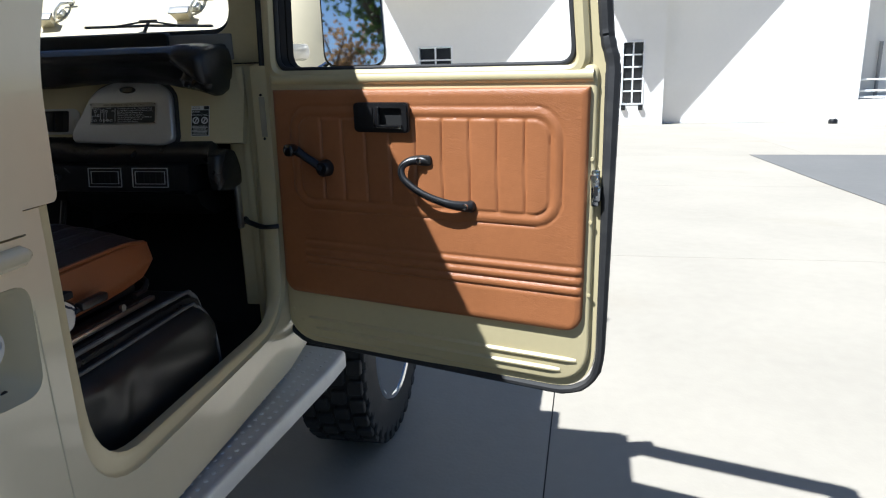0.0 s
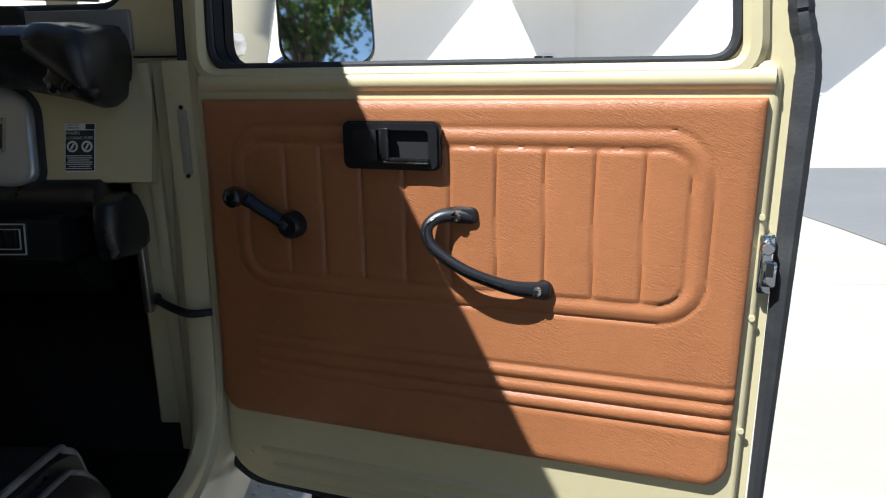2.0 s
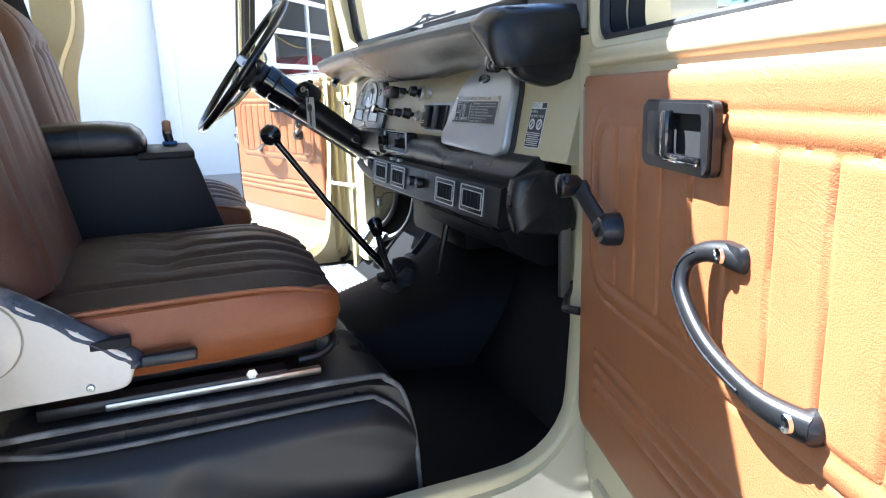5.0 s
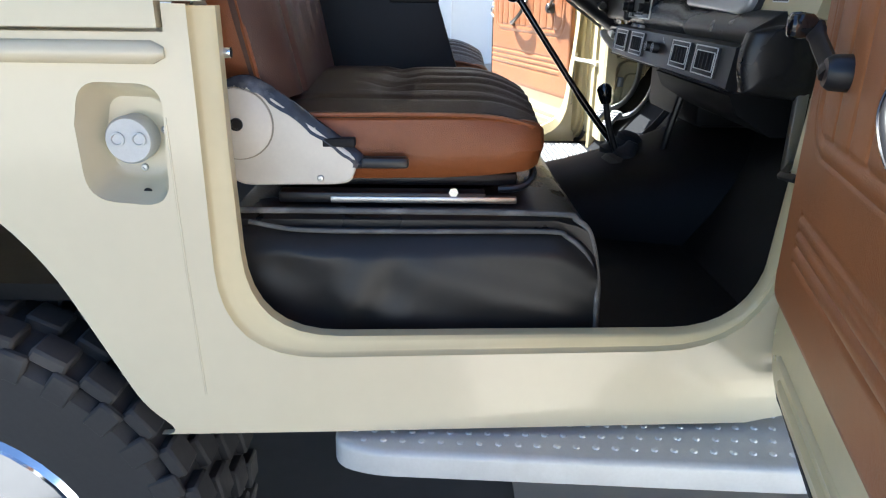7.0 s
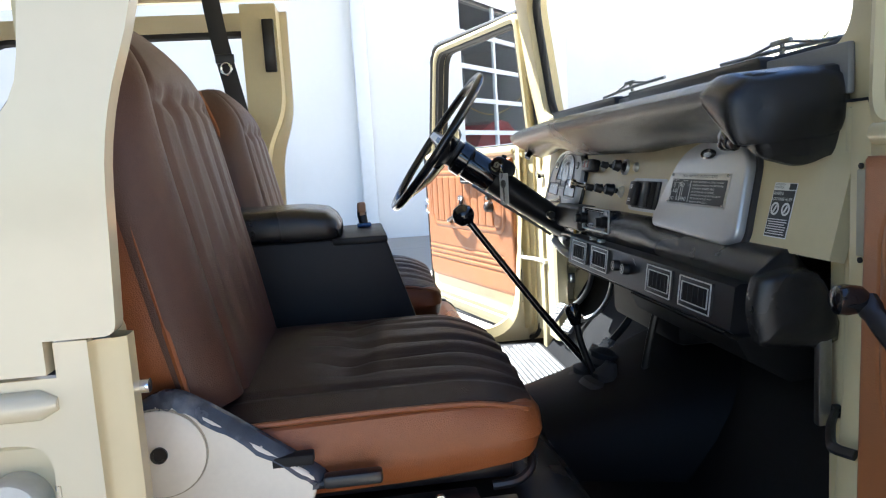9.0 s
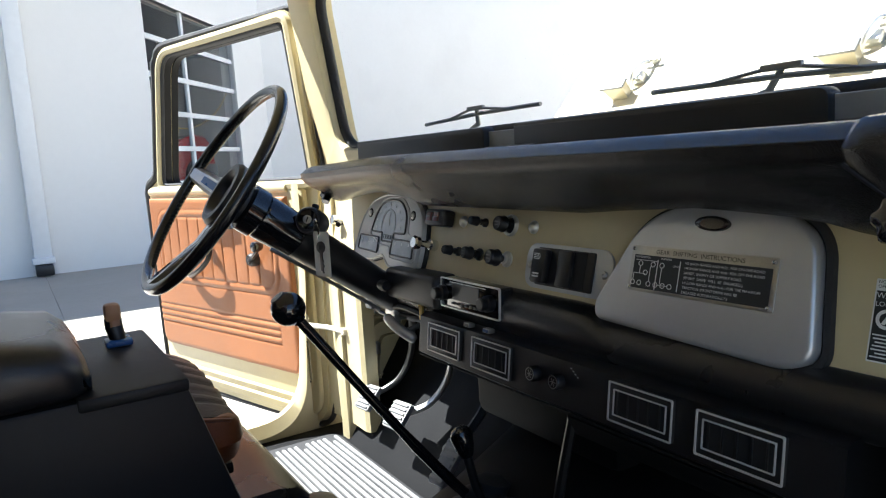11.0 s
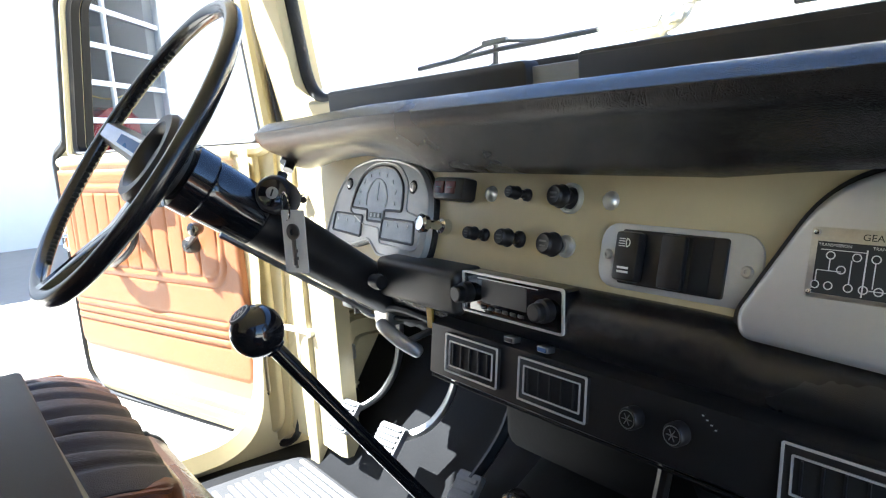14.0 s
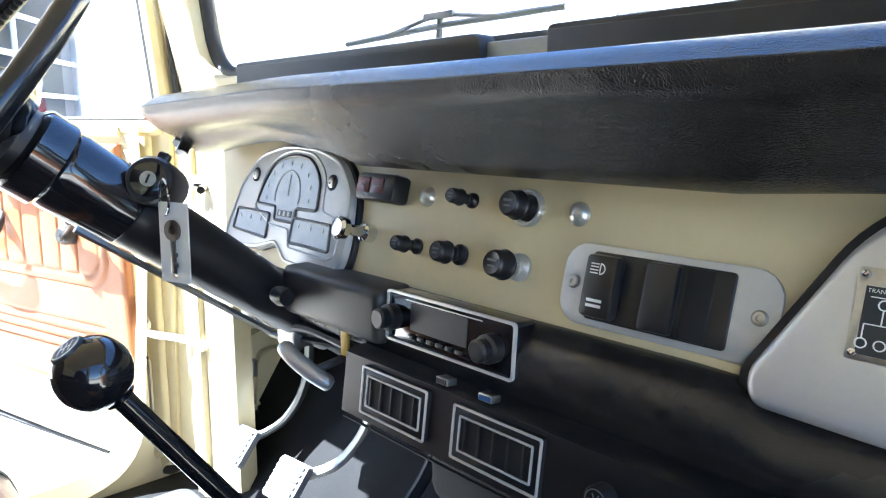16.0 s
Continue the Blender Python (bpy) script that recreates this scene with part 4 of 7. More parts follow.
def build_wheel(cx, cy, cz, R, rim_r, w, sx):
    f = fr((cx, cy, cz), (0, 1, 0), (0, 0, 1)) if sx > 0 else fr((cx, cy, cz), (0, -1, 0), (0, 0, 1))
    prof = [(rim_r, -w / 2), (rim_r + 0.03, -w / 2 - 0.005), (R - 0.035, -w / 2), (R - 0.012, -w / 2 + 0.03), (R - 0.01, 0), (R - 0.012, w / 2 - 0.03), (R - 0.035, w / 2), (rim_r + 0.03, w / 2 + 0.005), (rim_r + 0.006, w / 2), (rim_r, w / 2 - 0.02)]
    wh = part("wheel", lathe(prof + [prof[0]], f, 48), TYRE, CAR, "chunky black mud-terrain tyre")
    n = 34
    blk = bmesh.new()
    bms = []
    for i in range(n):
        a = 2 * math.pi * i / n
        for j, (h, da) in enumerate(((-0.38, 0.0), (-0.13, 0.45), (0.13, 0.0), (0.38, 0.45))):
            q = a + da * 2 * math.pi / n
            ff = (at(f, 0, 0, h * w), (f[1] * -math.sin(q) + f[2] * math.cos(q)), f[3], (f[1] * math.cos(q) + f[2] * math.sin(q)))
            bms.append(box((0, 0, R - 0.006), (R * 2 * math.pi / n * 0.70, w * 0.20, 0.022), 0.004, 1, f=ff))
        for s in (1, -1):
            q = a
            ff = (at(f, 0, 0, s * w / 2), (f[1] * -math.sin(q) + f[2] * math.cos(q)), f[3], (f[1] * math.cos(q) + f[2] * math.sin(q)))
            bms.append(box((0, -s * 0.004, R - 0.032), (0.038, 0.014, 0.045), 0.004, 1, f=ff))
    blk.free()
    part("tread", merge(*bms), TYRE, wh)
    part("rim", lathe([(rim_r + 0.004, w / 2 - 0.004), (rim_r - 0.004, w / 2 + 0.004), (rim_r - 0.014, w / 2), (rim_r - 0.022, w / 2 - 0.05), (rim_r * 0.62, w / 2 - 0.06), (rim_r * 0.55, w / 2 - 0.03), (0.05, w / 2 - 0.02), (0.045, w / 2 + 0.02), (0, w / 2 + 0.025)], f, 40), CHROME, wh, "polished silver wheel rim")
    return wh


build_wheel(0.67, 0.74, 0.385, 0.385, 0.235, 0.24, 1)
build_wheel(-0.67, 0.74, 0.385, 0.385, 0.235, 0.24, -1)
build_wheel(0.675, -1.235, 0.40, 0.40, 0.245, 0.25, 1)
build_wheel(-0.675, -1.235, 0.40, 0.40, 0.245, 0.25, -1)


def build_step(sx):
    o = [(0.700, -0.655), (0.785, -0.655), (0.808, -0.60), (0.846, -0.02), (0.846, 0.09), (0.70, 0.12)]
    f = (V((0, 0, 0.565)), V((sx, 0, 0)), V((0, 1, 0)), V((0, 0, 1)))
    st = part("side_step", plate(rounded(o, [0.005, 0.03, 0.05, 0.05, 0.02, 0.005]), f, 0.040, 0.010, 3), STEP, CAR, "grey metal side step with raised studs")
    bms = []
    dot = mesh_of("stud", lathe([(0.0052, 0), (0.0040, 0.0020), (0, 0.0027)], fr((0, 0, 0), (1, 0, 0), (0, 1, 0)), 8), STUD)
    for i in range(26):
        for j in range(4):
            y = -0.625 + i * 0.027 + (j % 2) * 0.0135
            w = 0.792 + (y + 0.6) * 0.066 - 0.706
            ob = new("stud", dot)
            ob.location = (sx * (0.706 + w * (j + 0.5) / 4), y, 0.605)
            ob.parent = st
    part("step_bracket", box((sx * 0.6, -0.3, 0.53), (0.3, 0.05, 0.05), 0.005), BLACK, st)


build_step(1)
build_step(-1)

# the car's middle lies a little to the driver's side of the middle of the windscreen
WIDE = 0.12
for ob in CAR.children_recursive:
    if ob.type != "MESH" or ob.data.users > 1 or ob.name.startswith("bonnet"):
        continue
    if "windscreen" in ob.name or (ob.parent and "windscreen" in ob.parent.name):
        continue
    for v in ob.data.vertices:
        if v.co.x < -0.60:
            v.co.x -= WIDE * min(1.0, (-v.co.x - 0.60) / 0.09)

# ---- doors ----
DC, DS = 0.9647, 0.2634


def door_frame(sx, c=-0.016):
    o = V((0.773, -0.058, 0))
    u, n = V((DC, -DS, 0)), V((-DS, -DC, 0))
    if sx < 0:
        o = V((0.890, -0.037, 0.020))
        u, n = V((math.cos(0.295), -math.sin(0.295), 0)), V((-math.sin(0.295), -math.cos(0.295), 0))
    return X((o + n * c, u, V((0, 0, 1)), n), sx)


def bead(d, w):
    """A smooth raised line: height for a distance d from its middle."""
    return math.cos(min(1.0, abs(d) / w) * math.pi / 2) ** 2


def rr_dist(u, z, u0, u1, z0, z1, r):
    cu, cz = (u0 + u1) / 2, (z0 + z1) / 2
    a, b = abs(u - cu) - ((u1 - u0) / 2 - r), abs(z - cz) - ((z1 - z0) / 2 - r)
    return math.hypot(max(a, 0), max(b, 0)) + min(max(a, b), 0) - r


PLEATS = [0.128, 0.183, 0.242, 0.303, 0.364, 0.425, 0.486, 0.545, 0.602]
CUP = (0.2245, 0.357, 1.209, 1.270)


def card_height(u, z):
    if CUP[0] + 0.006 < u < CUP[1] - 0.006 and CUP[2] + 0.005 < z < CUP[3] - 0.005:
        return 0.004
    h = 0.009
    d = rr_dist(u, z, 0.052, 0.664, 1.044, 1.250, 0.045)
    h += 0.0025 * bead(d, 0.0125)
    h -= 0.0020 * bead(d - 0.0125, 0.003) + 0.0020 * bead(d + 0.0125, 0.003)
    if d < -0.012:
        h += 0.0012
        for p in PLEATS:
            h -= 0.0028 * bead(u - p - 0.004 * (1.15 - z), 0.0036) * min(1, (-d - 0.012) / 0.004)
        for a, b in zip([0.07] + PLEATS, PLEATS + [0.65]):
            if a <= u <= b:
                h += 0.0015 * math.sin(math.pi * (u - a) / (b - a)) ** 0.7
    if 0.06 < u < 0.718:
        for zr in (0.957, 0.938, 0.918, 0.898):
            h -= 0.0026 * bead(z - zr, 0.0042)
        for zr in (0.9475, 0.928, 0.908):
            h += 0.0020 * bead(z - zr, 0.010)
    return h


def build_door(sx):
    f = door_frame(sx)
    fo = (f[0], f[1], f[2], -f[3])
    h0, top = (-0.034, 1.80) if sx > 0 else (-0.085, 1.755)
    rear = [(0.748, 1.335), (0.735, 1.375), (0.700, top)] if sx > 0 else [(0.740, 1.335), (0.675, 1.365), (0.600, top)]
    hr, ht = (0.691, 0.655) if sx > 0 else (0.652, 0.574)
    g0, g1, ex = (0.040, 0.06, 0.0) if sx > 0 else (-0.008, 0.050, 0.034)
    gt = 0.040 if sx > 0 else 0.030
    out = rounded([(h0, 0.690), (0.740, 0.690)] + rear + [(h0 + 0.02, top), (h0 - ex, 1.36)], [0.095, 0.10, 0.02, 0.02, 0.075, 0.04, 0.02], 8)
    hole = rounded([(h0 + g0, 1.339), (hr, 1.336), (ht, top - gt), (h0 + g1, top - gt)], [0.035, 0.035, 0.06, 0.03], 8)
    side = "open beige car door with tan vinyl card"
    door = part("door", plate([out, hole], fo, 0.052), PAINT_IN, CAR, side)
    # pressed inner skin round the card
    inner = rounded([(h0 + 0.014, 0.706), (0.730, 0.706), (0.736, 1.335), (h0 + 0.014, 1.335)], [0.085, 0.085, 0.02, 0.02], 8)
    part("inner_skin", plate(inner, f, 0.010, 0.008, 3), PAINT_IN, door, "beige pressed inner door skin")
    for z, a, b in ((0.757, h0 + 0.074, 0.705), (0.732, h0 + 0.094, 0.672)):
        part("pressed_rib", tube([at(f, a, z, 0.008), at(f, a + 0.02, z, 0.0105), at(f, b - 0.02, z + 0.002, 0.0105), at(f, b, z + 0.002, 0.008)], 0.006, 8, flat=0.6), PAINT_IN, door)
    part("window_ledge", tube([at(f, -0.005, 1.318, 0.005), at(f, 0.728, 1.316, 0.005)], 0.013, 10), PAINT_IN, door)
    part("window_seal", tube([at(f, a, b, 0.0) for a, b in hole], 0.006, 8, True), RUBBER, door, "black rubber window channel")
    part("glass_channel", merge(*[ring(hole, [(0.330 + (a - 0.330) * 0.988, 1.54 + (b - 1.54) * 0.982) for a, b in hole], (at(f, 0, 0, c), f[1], f[2], f[3]), 0.020) for c in (-0.050, -0.026)]), MATTE, door, "black felt glass channel")
    part("window_frame_bead", tube([at(f, 0.330 + (a - 0.330) * 1.05, 1.54 + (b - 1.54) * 1.07, 0.0) for a, b in hole], 0.014, 8, True), PAINT_IN, door)
    # weather strip along the free edge
    rub = rounded([(h0 - ex - 0.002, 1.34), (h0 - 0.002, 0.688), (0.742, 0.688)] + [(a + 0.003, b + 0.002) for a, b in rear] + [(h0 + 0.018, top + 0.003)], [0.0, 0.095, 0.10, 0.02, 0.02, 0.075, 0.04], 8)
    rnd = random.Random(4)
    strip, thick = [], []
    for a, b in rub:
        near = a < 0.3
        strip.append(at(f, a + (-0.016 if near else 0.009), b - (0.004 if b < 0.75 else 0), (-0.010 if near else 0.000) + rnd.uniform(-0.001, 0.001)))
        thick.append((0.0075 if near else 0.0135 if b > 0.80 else 0.009) + rnd.uniform(-0.001, 0.001))
    part("weather_strip", tube(strip, thick, 8, True), RUBBER, door, "worn black rubber weather strip")

    # the card and its fittings stand off the skin
    f = (at(f, 0, 0, 0.007), f[1], f[2], f[3])

    def card(s, t):
        z = 0.823 + (1.296 - 0.823) * t
        lo, hi = -0.014 + 0.012 * t, 0.716 + 0.007 * t
        rc = 0.035
        if z < 0.823 + rc:
            q = rc - math.sqrt(max(0, rc * rc - (0.823 + rc - z) ** 2))
            lo, hi = lo + q, hi - q
        u = lo + (hi - lo) * s
        edge = min((u - lo), (hi - u), (z - 0.823), (1.296 - z))
        h = card_height(u, z) * min(1.0, 0.35 + 0.65 * math.sqrt(max(0, edge) / 0.012)) if edge < 0.012 else card_height(u, z)
        return at(f, u, z, h + 0.008)

    part("door_card", surface(card, 230, 150, back=tuple(f[3] * -0.018)), TAN, door, "tan grained vinyl door card with pleats", 60)
    # inside handle in its black cup
    c = 0.022
    cu, cz = (CUP[0] + CUP[1]) / 2, (CUP[2] + CUP[3]) / 2
    w, h = CUP[1] - CUP[0], CUP[3] - CUP[2]
    fc = (at(f, 0, 0, c), f[1], f[2], f[3])
    part("handle_bezel", merge(ring(rrect(w, h, 0.010, cu, cz), rrect(w - 0.022, h - 0.016, 0.006, cu, cz), fc, 0.007),
                               ring(rrect(w - 0.006, h - 0.005, 0.009, cu, cz), rrect(w - 0.030, h - 0.022, 0.005, cu, cz), (at(fc, 0, 0, 0.007), f[1], f[2], f[3]), 0.003)), BLACK, door, "black plastic handle surround")
    part("handle_cup", plate(rrect(w - 0.02, h - 0.014, 0.006, cu, cz), fc, 0.002), SLIT, door)
    fl = (at(f, 0.255, cz, c + 0.006), f[1], f[2], f[3])
    part("handle_insert", plate(rrect(0.035, h - 0.018, 0.004), fl, 0.004, 0.001), BLACK, door)
    part("release_lever", merge(box((0.030, 0.002, 0.006), (0.014, h - 0.02, 0.010), 0.003, f=fl), box((0.060, -0.017, 0.004), (0.058, 0.006, 0.010), 0.002, f=fl)), GLOSS, door)
    part("lever_trim", merge(box((0.058, -0.0205, 0.006), (0.06, 0.0028, 0.004), 0.001, f=fl)), CHROME, door)
    # grab handle
    pts = spline([(0.397, 1.152, 0.016), (0.376, 1.154, 0.021), (0.354, 1.151, 0.030), (0.341, 1.139, 0.038), (0.346, 1.120, 0.044), (0.366, 1.103, 0.046), (0.393, 1.088, 0.046), (0.422, 1.077, 0.043), (0.450, 1.069, 0.038), (0.472, 1.065, 0.030), (0.492, 1.063, 0.020)], 7)
    path = [at(f, *p) for p in pts]
    rad = [0.0078 + 0.0038 * abs(math.cos(math.pi * i / (len(path) - 1))) ** 5 for i in range(len(path))]
    rad[0], rad[-1] = 0.009, 0.009
    gh = part("pull_handle", merge(tube(path, rad, 14, flat=0.8), plate(rounded([(0.366, 1.142), (0.403, 1.142), (0.403, 1.164), (0.366, 1.164)], 0.0105), (at(f, 0, 0, 0.010), f[1], f[2], f[3]), 0.016, 0.005),
                                   lathe([(0.0125, 0), (0.0125, 0.012), (0.009, 0.018), (0, 0.018)], (at(f, 0.487, 1.0635, 0.010), f[1], f[2], f[3]), 20)), BLACK, door, "black curved pull handle with chrome screws")
    part("handle_groove", tube([at(f, a, b + 0.0005, c + 0.0074) for a, b, c in pts[14:-16]], 0.0011, 6), GLOSS, door)
    for a, b, q in ((0.377, 1.153, 0.0290), (0.481, 1.0645, 0.0330)):
        part("handle_screw", lathe([(0.0068, 0), (0.0062, 0.003), (0.003, 0.0035), (0.0026, 0.0015), (0, 0.0015)], (at(f, a, b, q), f[1], f[2], f[3]), 14), CHROME, door)
    # window crank
    cp = spline([(0.140, 1.128, 0.036), (0.122, 1.139, 0.038), (0.098, 1.154, 0.042), (0.074, 1.169, 0.044)], 6)
    part("window_crank", merge(tube([at(f, *p) for p in cp], [0.013] * 4 + [0.0095] * 11 + [0.011] * 4, 10, flat=0.6),
                               lathe([(0.019, 0), (0.018, 0.02), (0.014, 0.026), (0, 0.026)], (at(f, 0.139, 1.128, 0.016), f[1], f[2], f[3]), 20)), BLACK, door, "black window crank")
    part("crank_knob", lathe([(0.008, 0), (0.0125, 0.005), (0.0145, 0.018), (0.0135, 0.026), (0.010, 0.029), (0, 0.030)], (at(f, 0.073, 1.170, 0.042), f[1], (f[2]), f[3]), 18), GLOSS, door)
    # latch on the free edge
    fe = (at(f, 0.740, 1.112, 0.005), f[1], f[2], f[3])
    part("latch", merge(box((-0.004, 0, 0.000), (0.016, 0.070, 0.010), 0.004, f=fe), box((0.0, -0.010, 0.005), (0.016, 0.030, 0.014), 0.004, f=fe),
                        lathe([(0.008, 0), (0.008, 0.010), (0.006, 0.013), (0, 0.013)], (at(fe, -0.004, 0.020, 0), fe[1], fe[2], fe[3]), 16)), CHROME, door, "chrome door latch")
    part("latch_slot", box((0.0, -0.004, 0.0118), (0.008, 0.016, 0.002), 0, f=fe), SLIT, door)
    for z in (1.165, 1.045, 0.90):
        part("edge_screw", lathe([(0.0042, 0), (0.0035, 0.002), (0, 0.002)], (at(f, 0.728, z, 0.003), f[1], f[2], f[3]), 10), PAINT_IN, door)
    for a, z in ((-0.005, 0.772), (0.02, 0.745)):
        part("skin_plug", lathe([(0.005, 0), (0.004, 0.002), (0, 0.002)], (at(f, a, z, 0.0025), f[1], f[2], f[3]), 10), PAINT_IN, door)
    # check strap to the post
    st = spline([at(f, -0.022, 0.980, 0.010), V((sx * 0.728, -0.060, 0.979)), V((sx * 0.700, -0.044, 0.976)), V((sx * 0.660, -0.014, 0.977)), V((sx * 0.630, 0.014, 0.978))], 5)
    if sx < 0:
        st = spline([at(f, -0.03, 0.985, 0.002), at(f, -0.06, 0.984, 0.018), V((-0.82, -0.030, 0.990)), V((-0.76, 0.000, 0.988)), V((-0.70, 0.016, 0.986))], 5)
    part("check_strap", merge(tube(st, 0.0065, 8, flat=0.7), lathe([(0.009, 0), (0.009, 0.01), (0, 0.012)], fr(st[-1] + V((0, 0.004, 0)), (1, 0, 0), (0, 0, 1)), 10)), BLACK if sx > 0 else CREAM, door)
    return door


for sx in (1, -1):
    build_door(sx)

# wing mirror on the passenger's side
MN = (V((4.6, -16.5, 4.6)) - V((0.92, 0.085, 1.43))).normalized()
MN = (MN + (V((1.2, -1.1, 1.34)) - V((0.92, 0.085, 1.43))).normalized()).normalized()
mu = MN.cross(V((0, 0, -1))).normalized()
MFR = (V((0.920, 0.088, 1.436)), mu, MN.cross(mu).normalized(), MN)
mo = rounded([(-0.070, -0.092), (0.071, -0.092), (0.064, 0.095), (-0.072, 0.095)] if (MFR[1].x > 0) else [(-0.071, -0.092), (0.070, -0.092), (0.072, 0.095), (-0.064, 0.095)], 0.034, 7)
if MFR[2].z < 0:
    mo = [(a, -b) for a, b in mo]
mir = part("wing_mirror", plate([(a * 1.07, b * 1.05) for a, b in mo], (at(MFR, 0, 0, -0.035), MFR[1], MFR[2], MFR[3]), 0.034, 0.01, 3), GLOSS, CAR, "black wing mirror reflecting trees")
part("mirror_glass", plate(mo, (at(MFR, 0, 0, -0.0005), MFR[1], MFR[2], MFR[3]), 0.002), MIRROR, mir)
part("mirror_arm", tube(spline([at(MFR, 0, 0, -0.03), V((0.86, 0.11, 1.36)), V((0.775, 0.02, 1.30))], 6), 0.009, 8), CHROME, mir)

# ---- dashboard ----
DASH = thing("dashboard", (0.0, 0.0, 1.06), "beige metal dashboard with black padded top and switches", "dashboard")
FF = fr((0, 0.0, 1.26), (1, 0, 0), (0, 0.25, 0.968))


def on(x, z, c=0.0):
    """A place on the sloping fascia, c proud of it."""
    return at(FF, x, (z - 1.26) / 0.968, c)


def face(x, z, c=0.0):
    return (on(x, z, c), FF[1], FF[2], FF[3])


def fpts(pts):
    return [(x, (z - 1.26) / 0.968) for x, z in pts]


fascia = part("fascia", plate(fpts([(-0.655, 1.175), (0.665, 1.175), (0.665, 1.35), (-0.655, 1.35)]), (FF[0] - FF[3] * 0.02, FF[1], FF[2], FF[3]), 0.02), PAINT_IN, DASH, "beige painted metal fascia")

# padded top, with its thicker end before the passenger
def pad_profile(x):
    k = max(0.0, min(1.0, (x - 0.56) / 0.04))
    k = k * k * (3 - 2 * k)
    end = max(0.0, (x - 0.625) / 0.03)
    m = max(0.0, min(1.0, (x - 0.46) / 0.19))
    arch = max(0.0, 1 - abs(x + 0.36) / 0.17)
    lip = 1.314 - 0.038 * m * m + 0.022 * arch ** 0.6 + 0.011 * max(0.0, 1 - abs(x - 0.37) / 0.16) ** 0.7
    front = -0.112 + 0.008 * k + 0.012 * end
    top = 1.399 - 0.010 * max(0, min(1, (-0.25 - x) / 0.3)) - 0.012 * end
    return [(0.035, top - 0.001), (-0.03, top - 0.001), (-0.080, top + 0.000), (-0.094, top - 0.003), (front + 0.003, top - 0.0125), (front + 0.0005, top - 0.0145), (front + 0.001, top - 0.0175), (front + 0.005, top - 0.030),
            (front + 0.022, top - 0.044), (-0.062 - 0.02 * k, lip + 0.016), (-0.045 - 0.012 * k, lip + 0.002), (-0.025, lip - 0.004), (0.005, lip + 0.004), (0.03, lip + 0.02)]


rows = []
for x in [-0.585, -0.58, -0.57] + list(np.linspace(-0.55, 0.53, 40)) + [0.545, 0.55, 0.555, 0.56, 0.565, 0.57, 0.575, 0.585, 0.60, 0.615, 0.625, 0.632]:
    pr = pad_profile(x)
    s = {-0.585: 0.55, -0.58: 0.8, -0.57: 0.95, 0.625: 0.93, 0.632: 0.75}.get(round(float(x), 3), 1.0)
    cy = sum(p[0] for p in pr) / len(pr)
    cz = sum(p[1] for p in pr) / len(pr)
    sm = spline([V((x, cy + (a - cy) * s, cz + (b - cz) * s)) for a, b in pr], 4, True)
    rows.append(sm)
pad = part("dash_pad", loft(rows), PADVINYL, DASH, "black grained vinyl dash pad", 32)
erows = []
for x, sc in ((0.556, 0.55), (0.560, 0.9), (0.566, 1.0), (0.58, 1.0), (0.595, 1.0), (0.61, 1.0), (0.622, 1.0), (0.632, 0.96), (0.639, 0.82)):
    zb = 1.366 - 0.72 * max(0.0, x - 0.560)
    tp = 1.403 - 0.25 * max(0.0, x - 0.59)
    pr = [(0.02, tp), (-0.085, tp - 0.001), (-0.108, tp - 0.007), (-0.124, tp - 0.022), (-0.126, (tp + zb) / 2 - 0.006), (-0.120, zb + 0.004), (-0.108, zb - 0.003), (-0.05, zb), (0.02, zb + 0.01)]
    cy, cz = -0.06, (tp + zb) / 2
    erows.append(spline([V((x, cy + (a - cy) * sc, cz + (b - cz) * sc)) for a, b in pr], 4, True))
part("pad_end", loft(erows), PADVINYL, pad, "rounded black end of the dash pad", 50)
part("pad_seam", tube(spline([V((0.561, -0.119, 1.367)), V((0.58, -0.118, 1.352)), V((0.605, -0.117, 1.334)), V((0.63, -0.116, 1.316))], 6), 0.0018, 6), BLACK, pad)
# grab bar and catch under the padded end
SK = fr((0.592, -0.088, 1.322), (1, 0, 0), (0, 0.25, 0.968))
star = []
for h, s in ((0.0, 0.55), (0.003, 0.85), (0.008, 1.0), (0.016, 1.0), (0.021, 0.86), (0.023, 0.6)):
    star.append([at(SK, s * (0.0175 + 0.0022 * math.cos(6 * q)) * math.cos(q), s * (0.0175 + 0.0022 * math.cos(6 * q)) * math.sin(q), h) for q in np.linspace(0, 6.2832, 41)[:-1]])
part("star_knob", merge(loft(star), tube([at(SK, 0, 0, -0.03), at(SK, 0, 0, 0.002)], 0.010, 12)), GLOSS, pad, "black star-shaped clamp knob")

# defroster covers behind the pad and the ledge
for x0, x1 in ((-0.531, -0.063), (0.011, 0.48)):
    part("defroster_cover", plate(rounded([(x0, 1.372), (x1, 1.372), (x1, 1.434), (x0, 1.434)], [0, 0, 0.014, 0.006]), fr((0, 0.030, 0), (1, 0, 0), (0, 0.0, 1)), 0.022, 0.005), BLACK_GRAIN, DASH, "black vinyl defroster cover")
part("scuttle_rail", box((0.055, 0.023, 1.396), (1.17, 0.010, 0.060), 0.003), DULLRAIL, DASH, "pale grey rail under the windscreen")

